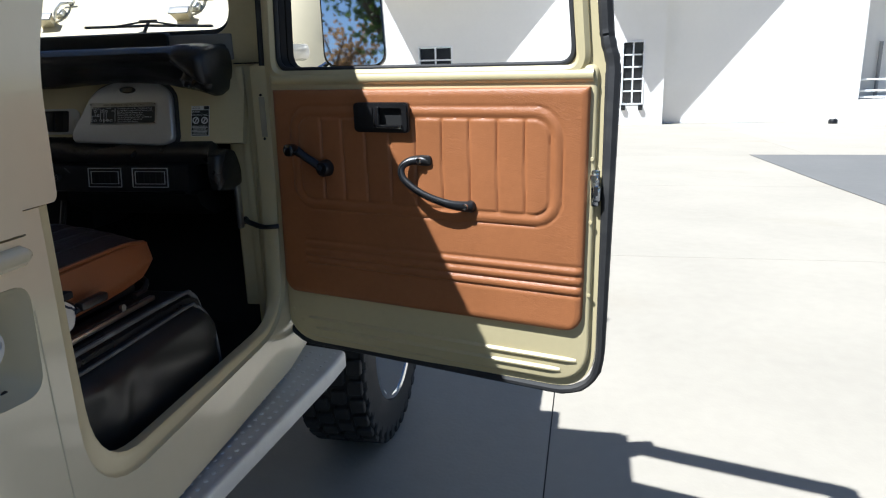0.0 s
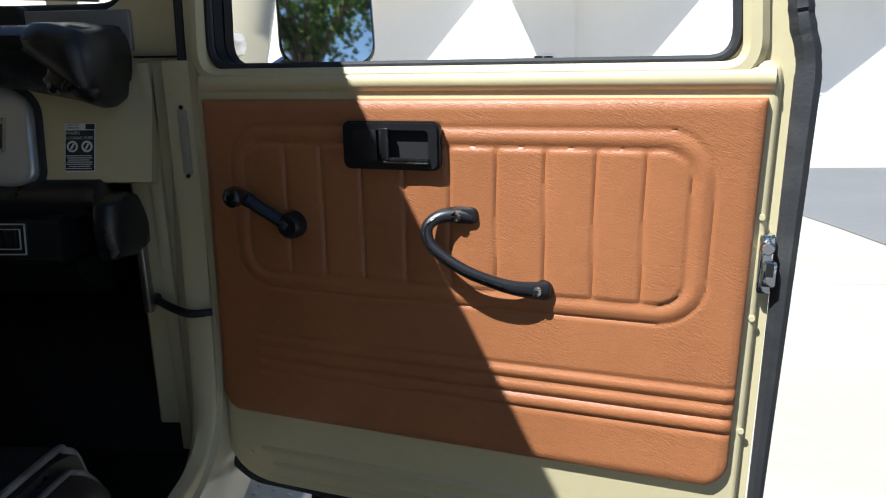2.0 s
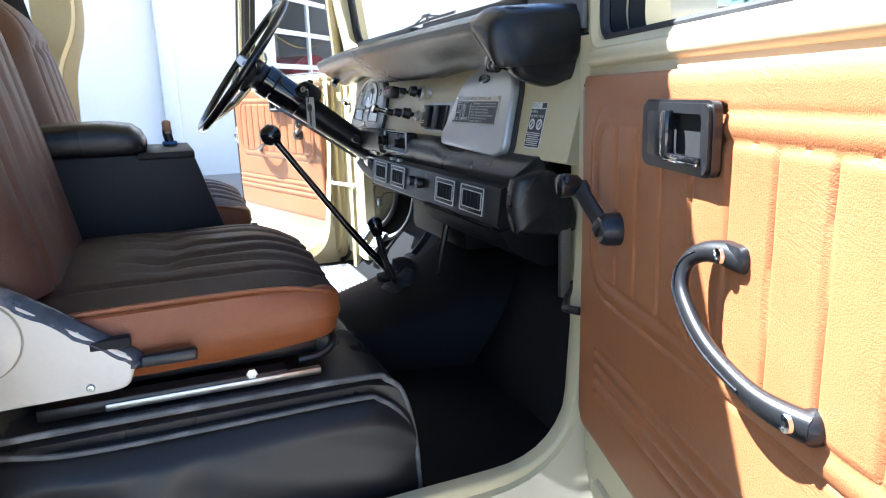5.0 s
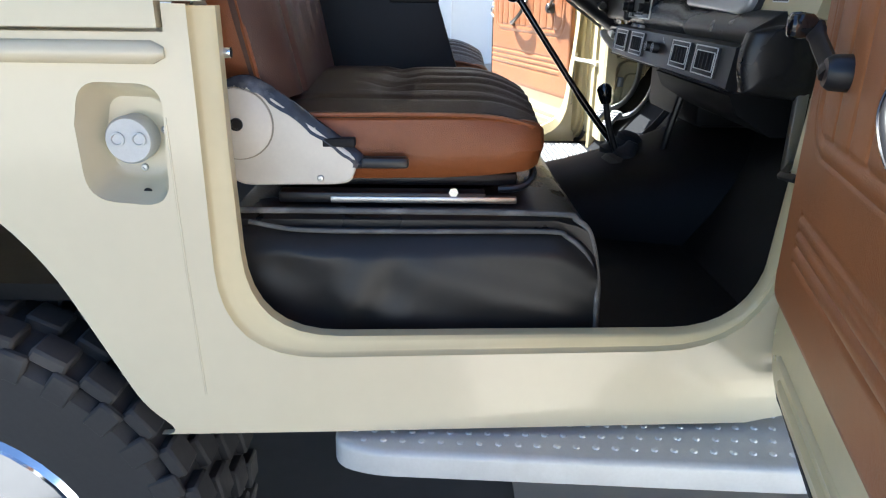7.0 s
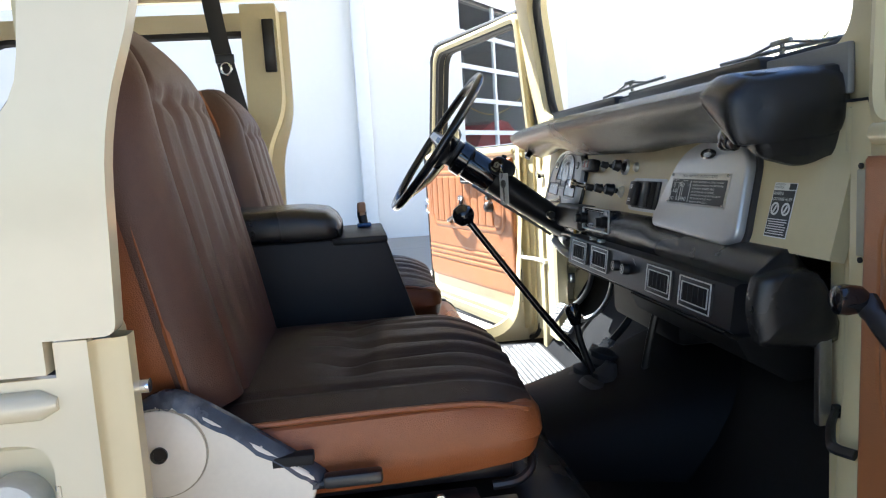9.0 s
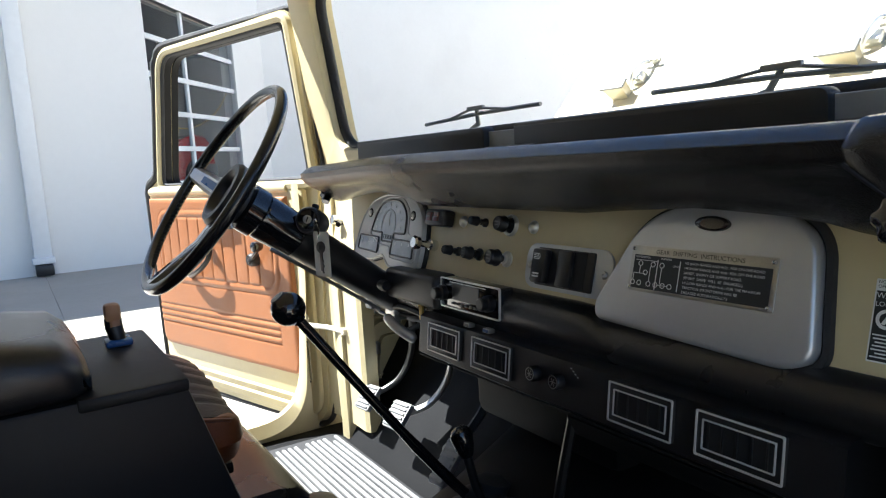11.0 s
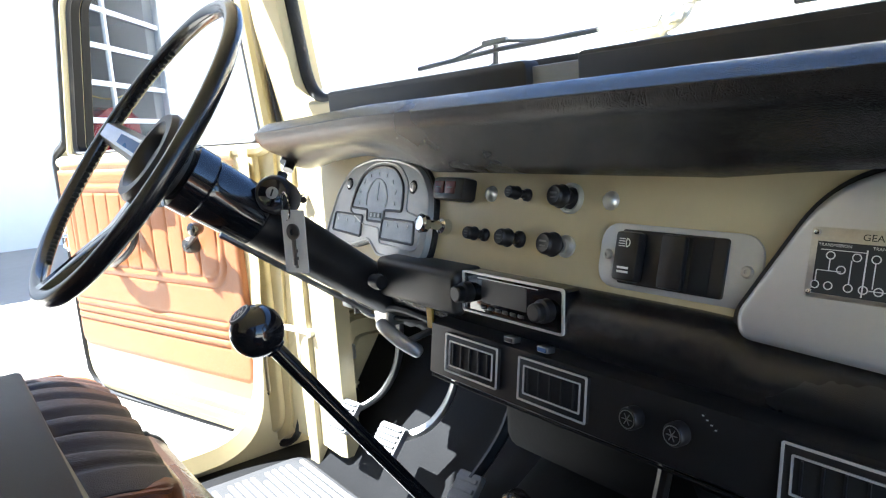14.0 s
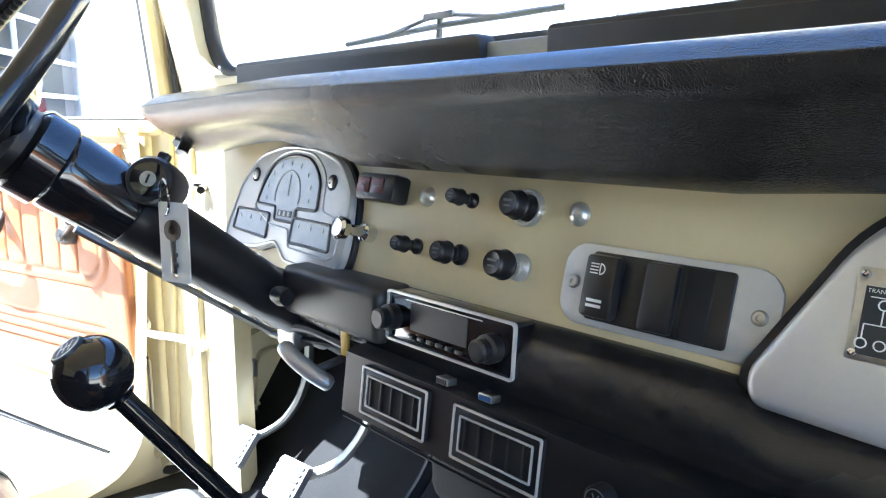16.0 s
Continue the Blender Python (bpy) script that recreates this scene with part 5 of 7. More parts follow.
# instrument cluster
gp = rounded([(-0.508, 1.188), (-0.507, 1.214), (-0.486, 1.272), (-0.452, 1.309), (-0.392, 1.323), (-0.316, 1.321), (-0.262, 1.307), (-0.235, 1.274), (-0.228, 1.222), (-0.233, 1.188), (-0.275, 1.181),
              (-0.346, 1.183), (-0.376, 1.204), (-0.424, 1.192)], [0.010, 0.010, 0.012, 0.02, 0.02, 0.02, 0.02, 0.016, 0.012, 0.02, 0.012, 0.006, 0.008, 0.006], 6)
gasket = part("panel_gasket", plate([((a + 0.368) * 1.03 - 0.368, (b - 0.0) * 1.05 + 0.0005) for a, b in fpts(gp)], (on(0, 1.26, 0.0), FF[1], FF[2], FF[3]), 0.007, 0.002), BLACK, DASH, "black rubber gasket round the instruments")
gauge = part("instrument_panel", plate(fpts(gp), (on(0, 1.26, 0.0), FF[1], FF[2], FF[3]), 0.014, 0.004), CLUSTER, DASH, "silver instrument cluster with three dials")
sp = rounded([(-0.436, 1.248), (-0.425, 1.275), (-0.408, 1.300), (-0.366, 1.312), (-0.323, 1.307), (-0.299, 1.284), (-0.297, 1.249), (-0.341, 1.248), (-0.342, 1.231), (-0.386, 1.231), (-0.388, 1.247)],
             [0.008, 0.01, 0.015, 0.02, 0.016, 0.012, 0.005, 0.003, 0.003, 0.003, 0.003], 5)
DF = (on(0, 1.26, 0.0142), FF[1], FF[2], FF[3])
for nm, poly in (("speedometer", sp), ("fuel_gauge", rounded([(-0.482, 1.238), (-0.400, 1.237), (-0.400, 1.207), (-0.486, 1.211)], 0.003)), ("temperature_gauge", rounded([(-0.343, 1.237), (-0.263, 1.236), (-0.260, 1.207), (-0.343, 1.208)], 0.003))):
    fpoly = fpts(poly)
    cx_ = sum(p[0] for p in fpoly) / len(fpoly)
    cz_ = sum(p[1] for p in fpoly) / len(fpoly)
    part(nm, plate(fpoly, DF, 0.0008), LENS, gauge, "dial under clear lens")
    part("dial_bezel", tube([at(DF, a, b, 0.0006) for a, b in fpoly], 0.0020, 6, True), BLACK, gauge)
# raised line pressed round the dials, and the rolled outer edge
part("cluster_rim", tube([on(a, b, 0.0142) for a, b in rounded([(-0.440, 1.243), (-0.429, 1.283), (-0.404, 1.309), (-0.366, 1.318), (-0.318, 1.313), (-0.290, 1.290), (-0.287, 1.249), (-0.256, 1.244), (-0.247, 1.228), (-0.249, 1.203), (-0.264, 1.198), (-0.345, 1.201), (-0.352, 1.222), (-0.394, 1.224)],
                                                                [0.004, 0.01, 0.015, 0.02, 0.016, 0.012, 0.008, 0.008, 0.008, 0.006, 0.006, 0.005, 0.005, 0.004], 4)], 0.0017, 6, True), CLUSTER, gauge)
part("cluster_edge", tube([at(DF, -0.368 + (a + 0.368) * 0.975, b * 0.965, -0.0005) for a, b in fpts(gp)], 0.0022, 6, True), CLUSTER, gauge)
for i in range(9):
    a = radians(196 - i * 26)
    part("dial_mark", box((-0.366 + 0.050 * math.cos(a), (1.266 - 1.26) / 0.968 + 0.036 * math.sin(a), 0.0155), (0.0018, 0.005, 0.0006), 0, f=FF), DIALPRINT, gauge)
part("dial_arch", tube([on(-0.366 + 0.028 * math.cos(q), 1.262 + 0.030 * math.sin(q), 0.0155) for q in np.linspace(-0.3, 3.44, 18)], 0.0008, 5), DIALPRINT, gauge)
part("needle", box((-0.364, (1.274 - 1.26) / 0.968, 0.0158), (0.0014, 0.026, 0.0006), 0, f=FF), DIALPRINT, gauge)
part("odometer", box((-0.364, (1.240 - 1.26) / 0.968, 0.0156), (0.032, 0.008, 0.0006), 0, f=FF), LABEL, gauge)
for x in (-0.374, -0.364, -0.354):
    part("odometer_digit", box((x, (1.240 - 1.26) / 0.968, 0.0161), (0.004, 0.0055, 0.0006), 0, f=FF), DIALPRINT, gauge)
for x0 in (-0.445, -0.302):
    for dx in (-0.026, 0.0, 0.026):
        part("dial_mark", box((x0 + dx, (1.229 - 1.26) / 0.968, 0.0155), (0.002, 0.005, 0.0006), 0, f=FF), DIALPRINT, gauge)
for x in (-0.452, -0.277):
    part("screw_recess", lathe([(0.0095, 0), (0.0095, 0.0008), (0.0085, 0.0012), (0, 0.0008)], face(x, 1.283, 0.0138), 18), SLIT, gauge)
    screw(face(x, 1.283, 0.0146), 0.0065, gauge)


def knob(x, z, r, L, name, label, bezel=None):
    f = face(x, z, 0.0)
    k = part(name, lathe([(r * 0.42, 0), (r * 0.42, L * 0.42), (r * 0.55, L * 0.47), (r * 1.0, L * 0.54), (r * 1.04, L * 0.60), (r * 0.93, L * 0.66), (r * 0.90, L * 0.90), (r * 0.84, L * 0.96), (r * 0.72, L), (r * 0.66, L * 0.985), (0, L * 0.985)], f, 24), BLACK, DASH, label)
    part("knob_nut", lathe([(r * 0.95, 0), (r * 0.95, 0.003), (r * 0.8, 0.0045), (r * 0.62, 0.006), (r * 0.62, 0.010), (r * 0.5, 0.011), (0, 0.011)], f, 24), (bezel or BLACK) if "lighter" not in name else BLACK, k)
    part("knob_mark", merge(box((0, r * 0.18, L * 0.985 + 0.0003), (r * 0.8, r * 0.16, 0.0005), 0, f=f), box((0, -r * 0.2, L * 0.985 + 0.0003), (r * 0.6, r * 0.13, 0.0005), 0, f=f)), PIPING, k)
    return k


knob(-0.066, 1.282, 0.0078, 0.032, "pull_knob", "small black pull knob")
knob(0.002, 1.281, 0.0125, 0.030, "cigar_lighter", "black cigar lighter in a chrome ring", SATIN)
part("lighter_ring", lathe([(0.0165, 0), (0.0168, 0.004), (0.0155, 0.0065), (0.0135, 0.006), (0.0135, 0.001), (0.0, 0.001)], face(0.002, 1.281), 28), SATIN, DASH)
knob(-0.130, 1.232, 0.0084, 0.032, "pull_knob", "small black pull knob")
knob(-0.069, 1.232, 0.0105, 0.034, "pull_knob", "black rotary pull knob")
knob(0.004, 1.231, 0.0128, 0.038, "light_switch", "black headlight switch knob", SATIN)
part("throttle_knob", lathe([(0.010, 0), (0.010, 0.012), (0.006, 0.014), (0.006, 0.032), (0.0115, 0.036), (0.0125, 0.044), (0.009, 0.047), (0, 0.046)], face(-0.207, 1.236), 20), CHROME, DASH, "chrome pull knob")
part("vent_knob", lathe([(0.009, 0), (0.006, 0.012), (0.006, 0.03), (0.010, 0.034), (0.011, 0.044), (0, 0.046)], fr((-0.625, 0.02, 1.258), (1, 0, 0), (0, 0.2, 0.98)), 16), CHROME, DASH, "chrome and black pull knob")
part("choke_stem", tube([(-0.622, -0.004, 1.258), (-0.600, -0.02, 1.256)], 0.006, 10), BLACK, DASH)
for x in (-0.128, 0.055):
    part("dome_plug", lathe([(0.010, 0), (0.0098, 0.002), (0.007, 0.006), (0.003, 0.0075), (0, 0.0077)], face(x, 1.281), 20), SATIN, DASH)
hz = part("hazard_switch", box((-0.188, (1.283 - 1.26) / 0.968, 0.012), (0.064, 0.029, 0.024), 0.005, f=FF), BLACK, DASH, "black hazard warning switch with red lens")
SMOKED = mat("smoked_red", (0.11, 0.022, 0.020), 0.22, var=0.1)
for x in (-0.2045, -0.1815):
    part("switch_lens", box((x, (1.284 - 1.26) / 0.968, 0.0243), (0.020, 0.016, 0.002), 0.001, f=FF), SMOKED, hz)
    part("lens_print", box((x, (1.284 - 1.26) / 0.968, 0.0256), (0.010, 0.0012, 0.0005), 0, f=FF), PIPING, hz)
part("relay_box", merge(box((-0.486, 0.0, 1.097), (0.034, 0.030, 0.034), 0.004), tube([(-0.478, 0.0, 1.082), (-0.478, 0.0, 1.070)], 0.006, 10), tube([(-0.486, 0.004, 1.112), (-0.478, 0.012, 1.150)], 0.005, 8)), PIPING, DASH, "pale relay box hanging under the dash")
# visor clip at the driver's corner
part("corner_catch", merge(tube([(-0.572, -0.045, 1.340), (-0.566, -0.06, 1.322)], 0.012, 12), tube([(-0.56, -0.05, 1.335), (-0.55, -0.066, 1.312)], 0.009, 10)), GLOSS, DASH, "black catch under the pad")

# rocker switch plate
sp = part("switch_plate", plate(rrect(0.170, 0.064, 0.020, 0.137, (1.229 - 1.26) / 0.968), FF, 0.003, 0.001), SILVER, DASH, "brushed aluminium plate with black rocker switches")
part("switch_panel", plate(rrect(0.112, 0.053, 0.003, 0.135, (1.229 - 1.26) / 0.968), (on(0, 1.26, 0.003), FF[1], FF[2], FF[3]), 0.003, 0.001), BLACK, sp)
part("rocker_switch", box((0.095, (1.229 - 1.26) / 0.968, 0.012), (0.028, 0.048, 0.014), 0.004, f=FF), BLACK, sp, "black rocker switch with a lamp symbol")
part("rocker_blank", box((0.141, (1.229 - 1.26) / 0.968, 0.009), (0.026, 0.050, 0.008), 0.003, f=FF), BLACK, sp)
part("switch_divider", box((0.168, (1.229 - 1.26) / 0.968, 0.0068), (0.020, 0.050, 0.002), 0.001, f=FF), SLIT, sp)
rf = (on(0.095, 1.2415, 0.0192), FF[1], FF[2], FF[3])
part("lamp_symbol", merge(ring([(0.0005 + 0.0045 * math.cos(q), 0.0045 * math.sin(q)) for q in np.linspace(-1.57, 1.57, 9)] + [(0, 0)], [(0.001 + 0.0033 * math.cos(q), 0.0033 * math.sin(q)) for q in np.linspace(-1.57, 1.57, 9)] + [(0.001, 0)], rf, 0.0004),
                          *[box((-0.0045, d, 0.0002), (0.007, 0.0009, 0.0005), 0, f=rf) for d in (-0.0035, -0.0012, 0.0012, 0.0035)]), WHITE, sp)
for d in (0, -0.004):
    part("legend_bar", box((0.0, -0.024 + d, 0.0004), (0.013, 0.0022, 0.0005), 0, f=rf), WHITE, sp)
for x in (0.063, 0.2095):
    screw(face(x, 1.229, 0.0032), 0.0055, sp)

# glove box lid with its plate
gb = rounded([(0.212, 1.176), (0.470, 1.166), (0.498, 1.180), (0.486, 1.296), (0.440, 1.320), (0.330, 1.321), (0.266, 1.298), (0.206, 1.195)], [0.02, 0.025, 0.02, 0.05, 0.05, 0.05, 0.05, 0.012], 7)
gb = [(0.354 + (a - 0.354) * 0.965, 1.245 + (b - 1.245) * 0.985) for a, b in gb]
lid = part("glove_box_lid", plate(fpts(gb), (on(0, 1.26, 0.001), FF[1], FF[2], FF[3]), 0.018, 0.006, 4), GREYPAINT, DASH, "silver-grey glove box lid")
part("lid_seal", tube([on(a, b, 0.002) for a, b in [(0.354 + (x - 0.354) * 1.035, 1.245 + (z - 1.245) * 1.035) for x, z in gb]], 0.0055, 6, True), RUBBER, lid)
part("lid_catch", lathe([(0.022, 0), (0.021, 0.003), (0.017, 0.004), (0.015, 0.002), (0, 0.002)], ((on(0.368, 1.298, 0.019)), FF[1], FF[2] * 0.38, FF[3]), 28), GLOSS, lid, "black oval lid catch")
pw, ph = 0.174, 0.053
PF = (on(0.357, 1.243, 0.0192), FF[1] * 1.06, FF[2], FF[3])
ip = part("instruction_plate", plate(rrect(pw, ph, 0.002), PF, 0.0012, 0.0003), STEEL, lid, "metal gear shifting instruction plate")
PF2 = (at(PF, 0, 0, 0.0013), PF[1], PF[2], PF[3])
part("plate_panel", box((0.0, -0.0035, 0.0), (pw - 0.010, ph - 0.014, 0.0006), 0, f=PF2), LABEL, ip)
writing("GEAR  SHIFTING  INSTRUCTIONS", (at(PF2, 0, 0.0187, 0.0), PF[1], PF[2], PF[3]), 0.0068, "plate_heading", LABEL, ip, "CENTER", wide=1.05)
PF3 = (at(PF2, 0, 0, 0.0006), PF[1], PF[2], PF[3])
for i, tx in enumerate(("H2 (HIGH RANGE AND 4x2) : FOR ON-THE-ROAD", "H4 (HIGH RANGE AND 4x4) : FOR OFF-THE-ROAD", "SANDY, SNOWY OR SLIPPERY ROAD.", "(FRONT  DRIVE  WILL  BE  ENGAGED.)", "L4 (LOW RANGE AND 4x4) : FOR THE MAXIMUM", "TRACTION. (FRONT DRIVE WILL BE", "ENGAGED AUTOMATICALLY.)")):
    writing(tx, (at(PF3, -0.014, 0.0105 - i * 0.0053, 0.0), PF[1], PF[2], PF[3]), 0.0040, "plate_line", WHITE, ip)
writing("TRANSMISSION", (at(PF3, -0.081, 0.0125, 0), PF[1], PF[2], PF[3]), 0.0032, "plate_word", WHITE, ip)
writing("TRANSFER", (at(PF3, -0.046, 0.0125, 0), PF[1], PF[2], PF[3]), 0.0032, "plate_word", WHITE, ip)
writing("LEVER", (at(PF3, -0.029, 0.0055, 0), PF[1], PF[2], PF[3]), 0.0032, "plate_word", WHITE, ip)
for a, b in ((-0.072, 0.006), (-0.055, 0.006), (-0.080, -0.0165), (-0.071, -0.0165), (-0.058, -0.0165), (-0.064, -0.004), (-0.043, 0.006), (-0.0485, -0.0165), (-0.039, -0.0165), (-0.030, -0.0165)):
    part("gear_ring", ring([(a + 0.0032 * math.cos(q), b + 0.0032 * math.sin(q)) for q in np.linspace(0, 6.283, 13)[:-1]], [(a + 0.0024 * math.cos(q), b + 0.0024 * math.sin(q)) for q in np.linspace(0, 6.283, 13)[:-1]], PF3, 0.0003), WHITE, ip)
for a, b, w, h in ((-0.072, -0.001, 0.0007, 0.009), (-0.072, -0.0055, 0.016, 0.0007), (-0.080, -0.0095, 0.0007, 0.008), (-0.058, -0.005, 0.0007, 0.017), (-0.049, -0.005, 0.0009, 0.034), (-0.020, -0.004, 0.0009, 0.034), (-0.043, -0.006, 0.0007, 0.018), (-0.039, -0.0165, 0.012, 0.0007), (-0.064, 0.010, 0.030, 0.0006)):
    part("gear_line", box((a, b, 0.0002), (w, h, 0.0004), 0, f=PF3), WHITE, ip)
for a in (-1, 1):
    for b in (-1, 1):
        screw((at(PF2, a * (pw / 2 - 0.004), b * (ph / 2 - 0.004), 0.0002), PF[1], PF[2], PF[3]), 0.0026, ip, "rivet", CHROME)

# caution label on the fascia
SF = (on(0.553, 1.226, 0.0005), FF[1], FF[2], FF[3])
sw_, sh_ = 0.048, 0.073
st = part("caution_label", plate(rrect(sw_, sh_, 0.001), SF, 0.0006), WHITE, DASH, "black and white locking hub notice sticker")
SF2 = (at(SF, 0, 0, 0.0007), SF[1], SF[2], SF[3])
part("label_field", box((0, -0.0045, 0), (sw_ - 0.003, sh_ - 0.012, 0.0004), 0, f=SF2), LABEL, st)
part("label_arrow_field", box((0.016, 0.0315, 0), (0.014, 0.008, 0.0004), 0, f=SF2), LABEL, st)
writing("NOTICE TO", (at(SF2, -0.022, 0.0325, 0), SF[1], SF[2], SF[3]), 0.0040, "label_word", LABEL, st)
writing("OPERATOR", (at(SF2, -0.022, 0.0285, 0), SF[1], SF[2], SF[3]), 0.0040, "label_word", LABEL, st)
SF3 = (at(SF2, 0, 0, 0.0004), SF[1], SF[2], SF[3])
writing("WARN", (at(SF3, -0.022, 0.0195, 0), SF[1], SF[2], SF[3]), 0.0072, "label_word", WHITE, st)
writing("LOCKING HUBS", (at(SF3, -0.022, 0.0125, 0), SF[1], SF[2], SF[3]), 0.0060, "label_word", WHITE, st)
for a in (-0.0115, 0.0115):
    part("hub_ring", ring([(a + 0.0088 * math.cos(q), 0.0015 + 0.0088 * math.sin(q)) for q in np.linspace(0, 6.283, 21)[:-1]], [(a + 0.0058 * math.cos(q), 0.0015 + 0.0058 * math.sin(q)) for q in np.linspace(0, 6.283, 21)[:-1]], SF3, 0.0003), WHITE, st)
    part("hub_bar", plate(rounded([(a - 0.004, -0.0025), (a - 0.001, -0.0035), (a + 0.004, 0.0055), (a + 0.001, 0.0065)], 0.001), SF3, 0.0003), WHITE, st)
for i in range(7):
    part("small_print_bar", box((-0.001 + 0.001 * (i % 2), -0.0125 - 0.0032 * i, 0.0002), (0.040 - 0.006 * (i % 3 == 2), 0.0013, 0.0003), 0, f=SF3), WHITE, st)

# lower padded roll
def low_profile(x):
    k = max(0.0, min(1.0, (x - 0.585) / 0.02))
    e = max(0.0, (x - 0.64) / 0.03)
    g = max(0.0, min(1.0, (x - 0.20) / 0.02))
    top = 1.186 - 0.012 * g - 0.02 * k
    front = -0.046 - 0.040 * k + 0.02 * e
    bot = 1.122 - 0.055 * k
    return [(-0.012, top + 0.002), (front + 0.012, top), (front, top - 0.012), (front - 0.004, (top + bot) / 2), (front + 0.002, bot + 0.012), (front + 0.014, bot), (0.02, bot)]


rows = []
for x in [-0.335, -0.33] + list(np.linspace(-0.32, 0.57, 30)) + [0.585, 0.59, 0.595, 0.60, 0.605, 0.61, 0.617, 0.624, 0.631, 0.636]:
    x = float(x)
    s = {-0.335: 0.7, -0.33: 0.9, 0.631: 0.9, 0.636: 0.7}.get(round(x, 3), 1)
    pr = low_profile(x)
    cy, cz = -0.02, 1.15
    rows.append(spline([V((x, cy + (a - cy) * s, cz + (b - cz) * s)) for a, b in pr], 4, True))
part("knee_roll", loft(rows), BLACK_VINYL, DASH, "black vinyl knee roll under the fascia", 60)
part("column_shroud", box((-0.217, -0.036, 1.167), (0.180, 0.052, 0.056), 0.010, 4), SHROUD, DASH, "dark grey padded block beside the radio")

# ---- radio ----
RADIO = thing("car_radio", (-0.066, -0.05, 1.162), "black car radio with chrome frame and knobs", "radio")
RF = fr((-0.044, -0.046, 1.172), (1, 0, 0), (0, 0.06, 1))
part("radio_body", plate(rrect(0.160, 0.047, 0.004), (RF[0] - RF[3] * 0.02, RF[1], RF[2], RF[3]), 0.024, 0.001), GLOSS, RADIO)
part("chrome_frame", ring(rrect(0.163, 0.049, 0.004), rrect(0.1585, 0.0445, 0.003), (at(RF, 0, 0, 0.003), RF[1], RF[2], RF[3]), 0.003), TRIM, RADIO)
part("display", plate(rrect(0.074, 0.026, 0.002, -0.010, 0.004), (at(RF, 0, 0, 0.004), RF[1], RF[2], RF[3]), 0.001), SCREEN, RADIO, "dark grey radio display")
part("display_trim", box((-0.005, 0.0185, 0.0045), (0.098, 0.0008, 0.001), 0, f=RF), STEEL, RADIO)
for i in range(6):
    part("preset_button", box((-0.044 + i * 0.0125, -0.0150, 0.0050), (0.009, 0.004, 0.002), 0.001, f=RF), BLACK, RADIO)
for x in (-0.071, 0.058):
    part("tuning_knob", lathe([(0.0125, 0.002), (0.0125, 0.012), (0.010, 0.014), (0.010, 0.022), (0.008, 0.024), (0, 0.024)], (at(RF, x, -0.001, 0.002), RF[1], RF[2], RF[3]), 20), BLACK, RADIO)

# ---- air conditioner under the dash ----
AC = thing("air_conditioner", (0.18, -0.05, 1.04), "black under-dash air conditioner with four chrome-edged vents", "air conditioner")
AF = fr((0, -0.068, 1.098), (1, 0, 0), (0, 0.12, 0.993))
part("housing", loft([[V((x, a, b)) for a, b in ((-0.058, 1.130), (-0.066, 1.126), (-0.074, 1.066), (-0.066, 1.060), (0.03, 1.045), (0.10, 1.06), (0.10, 1.125))] for x in (-0.172, -0.168, 0.535, 0.54)]), BLACK, AC)
part("lower_lip", loft([[V((x, a, b)) for a, b in ((-0.066, 1.062), (-0.075, 1.058), (-0.060, 1.03), (0.0, 0.995), (0.08, 1.0), (0.08, 1.06))] for x in (0.20, 0.22, 0.52, 0.56)]), MATTE, AC)
part("edge_strip", tube([(-0.165, -0.076, 1.063), (0.53, -0.076, 1.063)], 0.0015, 6), MATTE, AC)
for x0, x1 in ((-0.137, -0.043), (-0.010, 0.085), (0.272, 0.364), (0.393, 0.489)):
    cx_, w = (x0 + x1) / 2, x1 - x0
    vent = part("vent", plate(rrect(w, 0.047, 0.002, cx_, 0.0), AF, 0.006, 0.001), BLACK, AC, "black air vent with a chrome outline")
    part("vent_trim", ring(rrect(w, 0.047, 0.002, cx_, 0), rrect(w - 0.0040, 0.0430, 0.0015, cx_, 0), (at(AF, 0, 0, 0.006), AF[1], AF[2], AF[3]), 0.0014), TRIM, vent)
    part("inner_trim", ring(rrect(w - 0.016, 0.031, 0.001, cx_, 0), rrect(w - 0.019, 0.028, 0.001, cx_, 0), (at(AF, 0, 0, 0.006), AF[1], AF[2], AF[3]), 0.0014), TRIM, vent)
    part("vent_mouth", plate(rrect(w - 0.020, 0.027, 0.001, cx_, 0), (at(AF, 0, 0, 0.006), AF[1], AF[2], AF[3]), 0.0004), SLIT, vent)
    for i in range(5):
        part("vane", box((x0 + 0.016 + i * (w - 0.032) / 4, 0, 0.007), (0.0018, 0.026, 0.003), 0, f=AF), BLACK, vent)
for x in (0.140, 0.186):
    kb = part("control_knob", lathe([(0.0105, 0), (0.0105, 0.010), (0.009, 0.012), (0, 0.012)], (at(AF, x, 0.001, 0.004), AF[1], AF[2], AF[3]), 24), BLACK, AC)
    part("knob_ring", ring([(x + 0.0085 * math.cos(q), 0.001 + 0.0085 * math.sin(q)) for q in np.linspace(0, 6.283, 21)[:-1]], [(x + 0.0076 * math.cos(q), 0.001 + 0.0076 * math.sin(q)) for q in np.linspace(0, 6.283, 21)[:-1]], (at(AF, 0, 0, 0.0162), AF[1], AF[2], AF[3]), 0.0004), STEEL, kb)
    for a in (0.0, 1.05, 2.09):
        part("knob_star", box((0, 0, 0.0164), (0.011, 0.0009, 0.0004), 0, f=(at(AF, x, 0.001, 0), AF[1] * math.cos(a) + AF[2] * math.sin(a), AF[2] * math.cos(a) - AF[1] * math.sin(a), AF[3])), STEEL, kb)
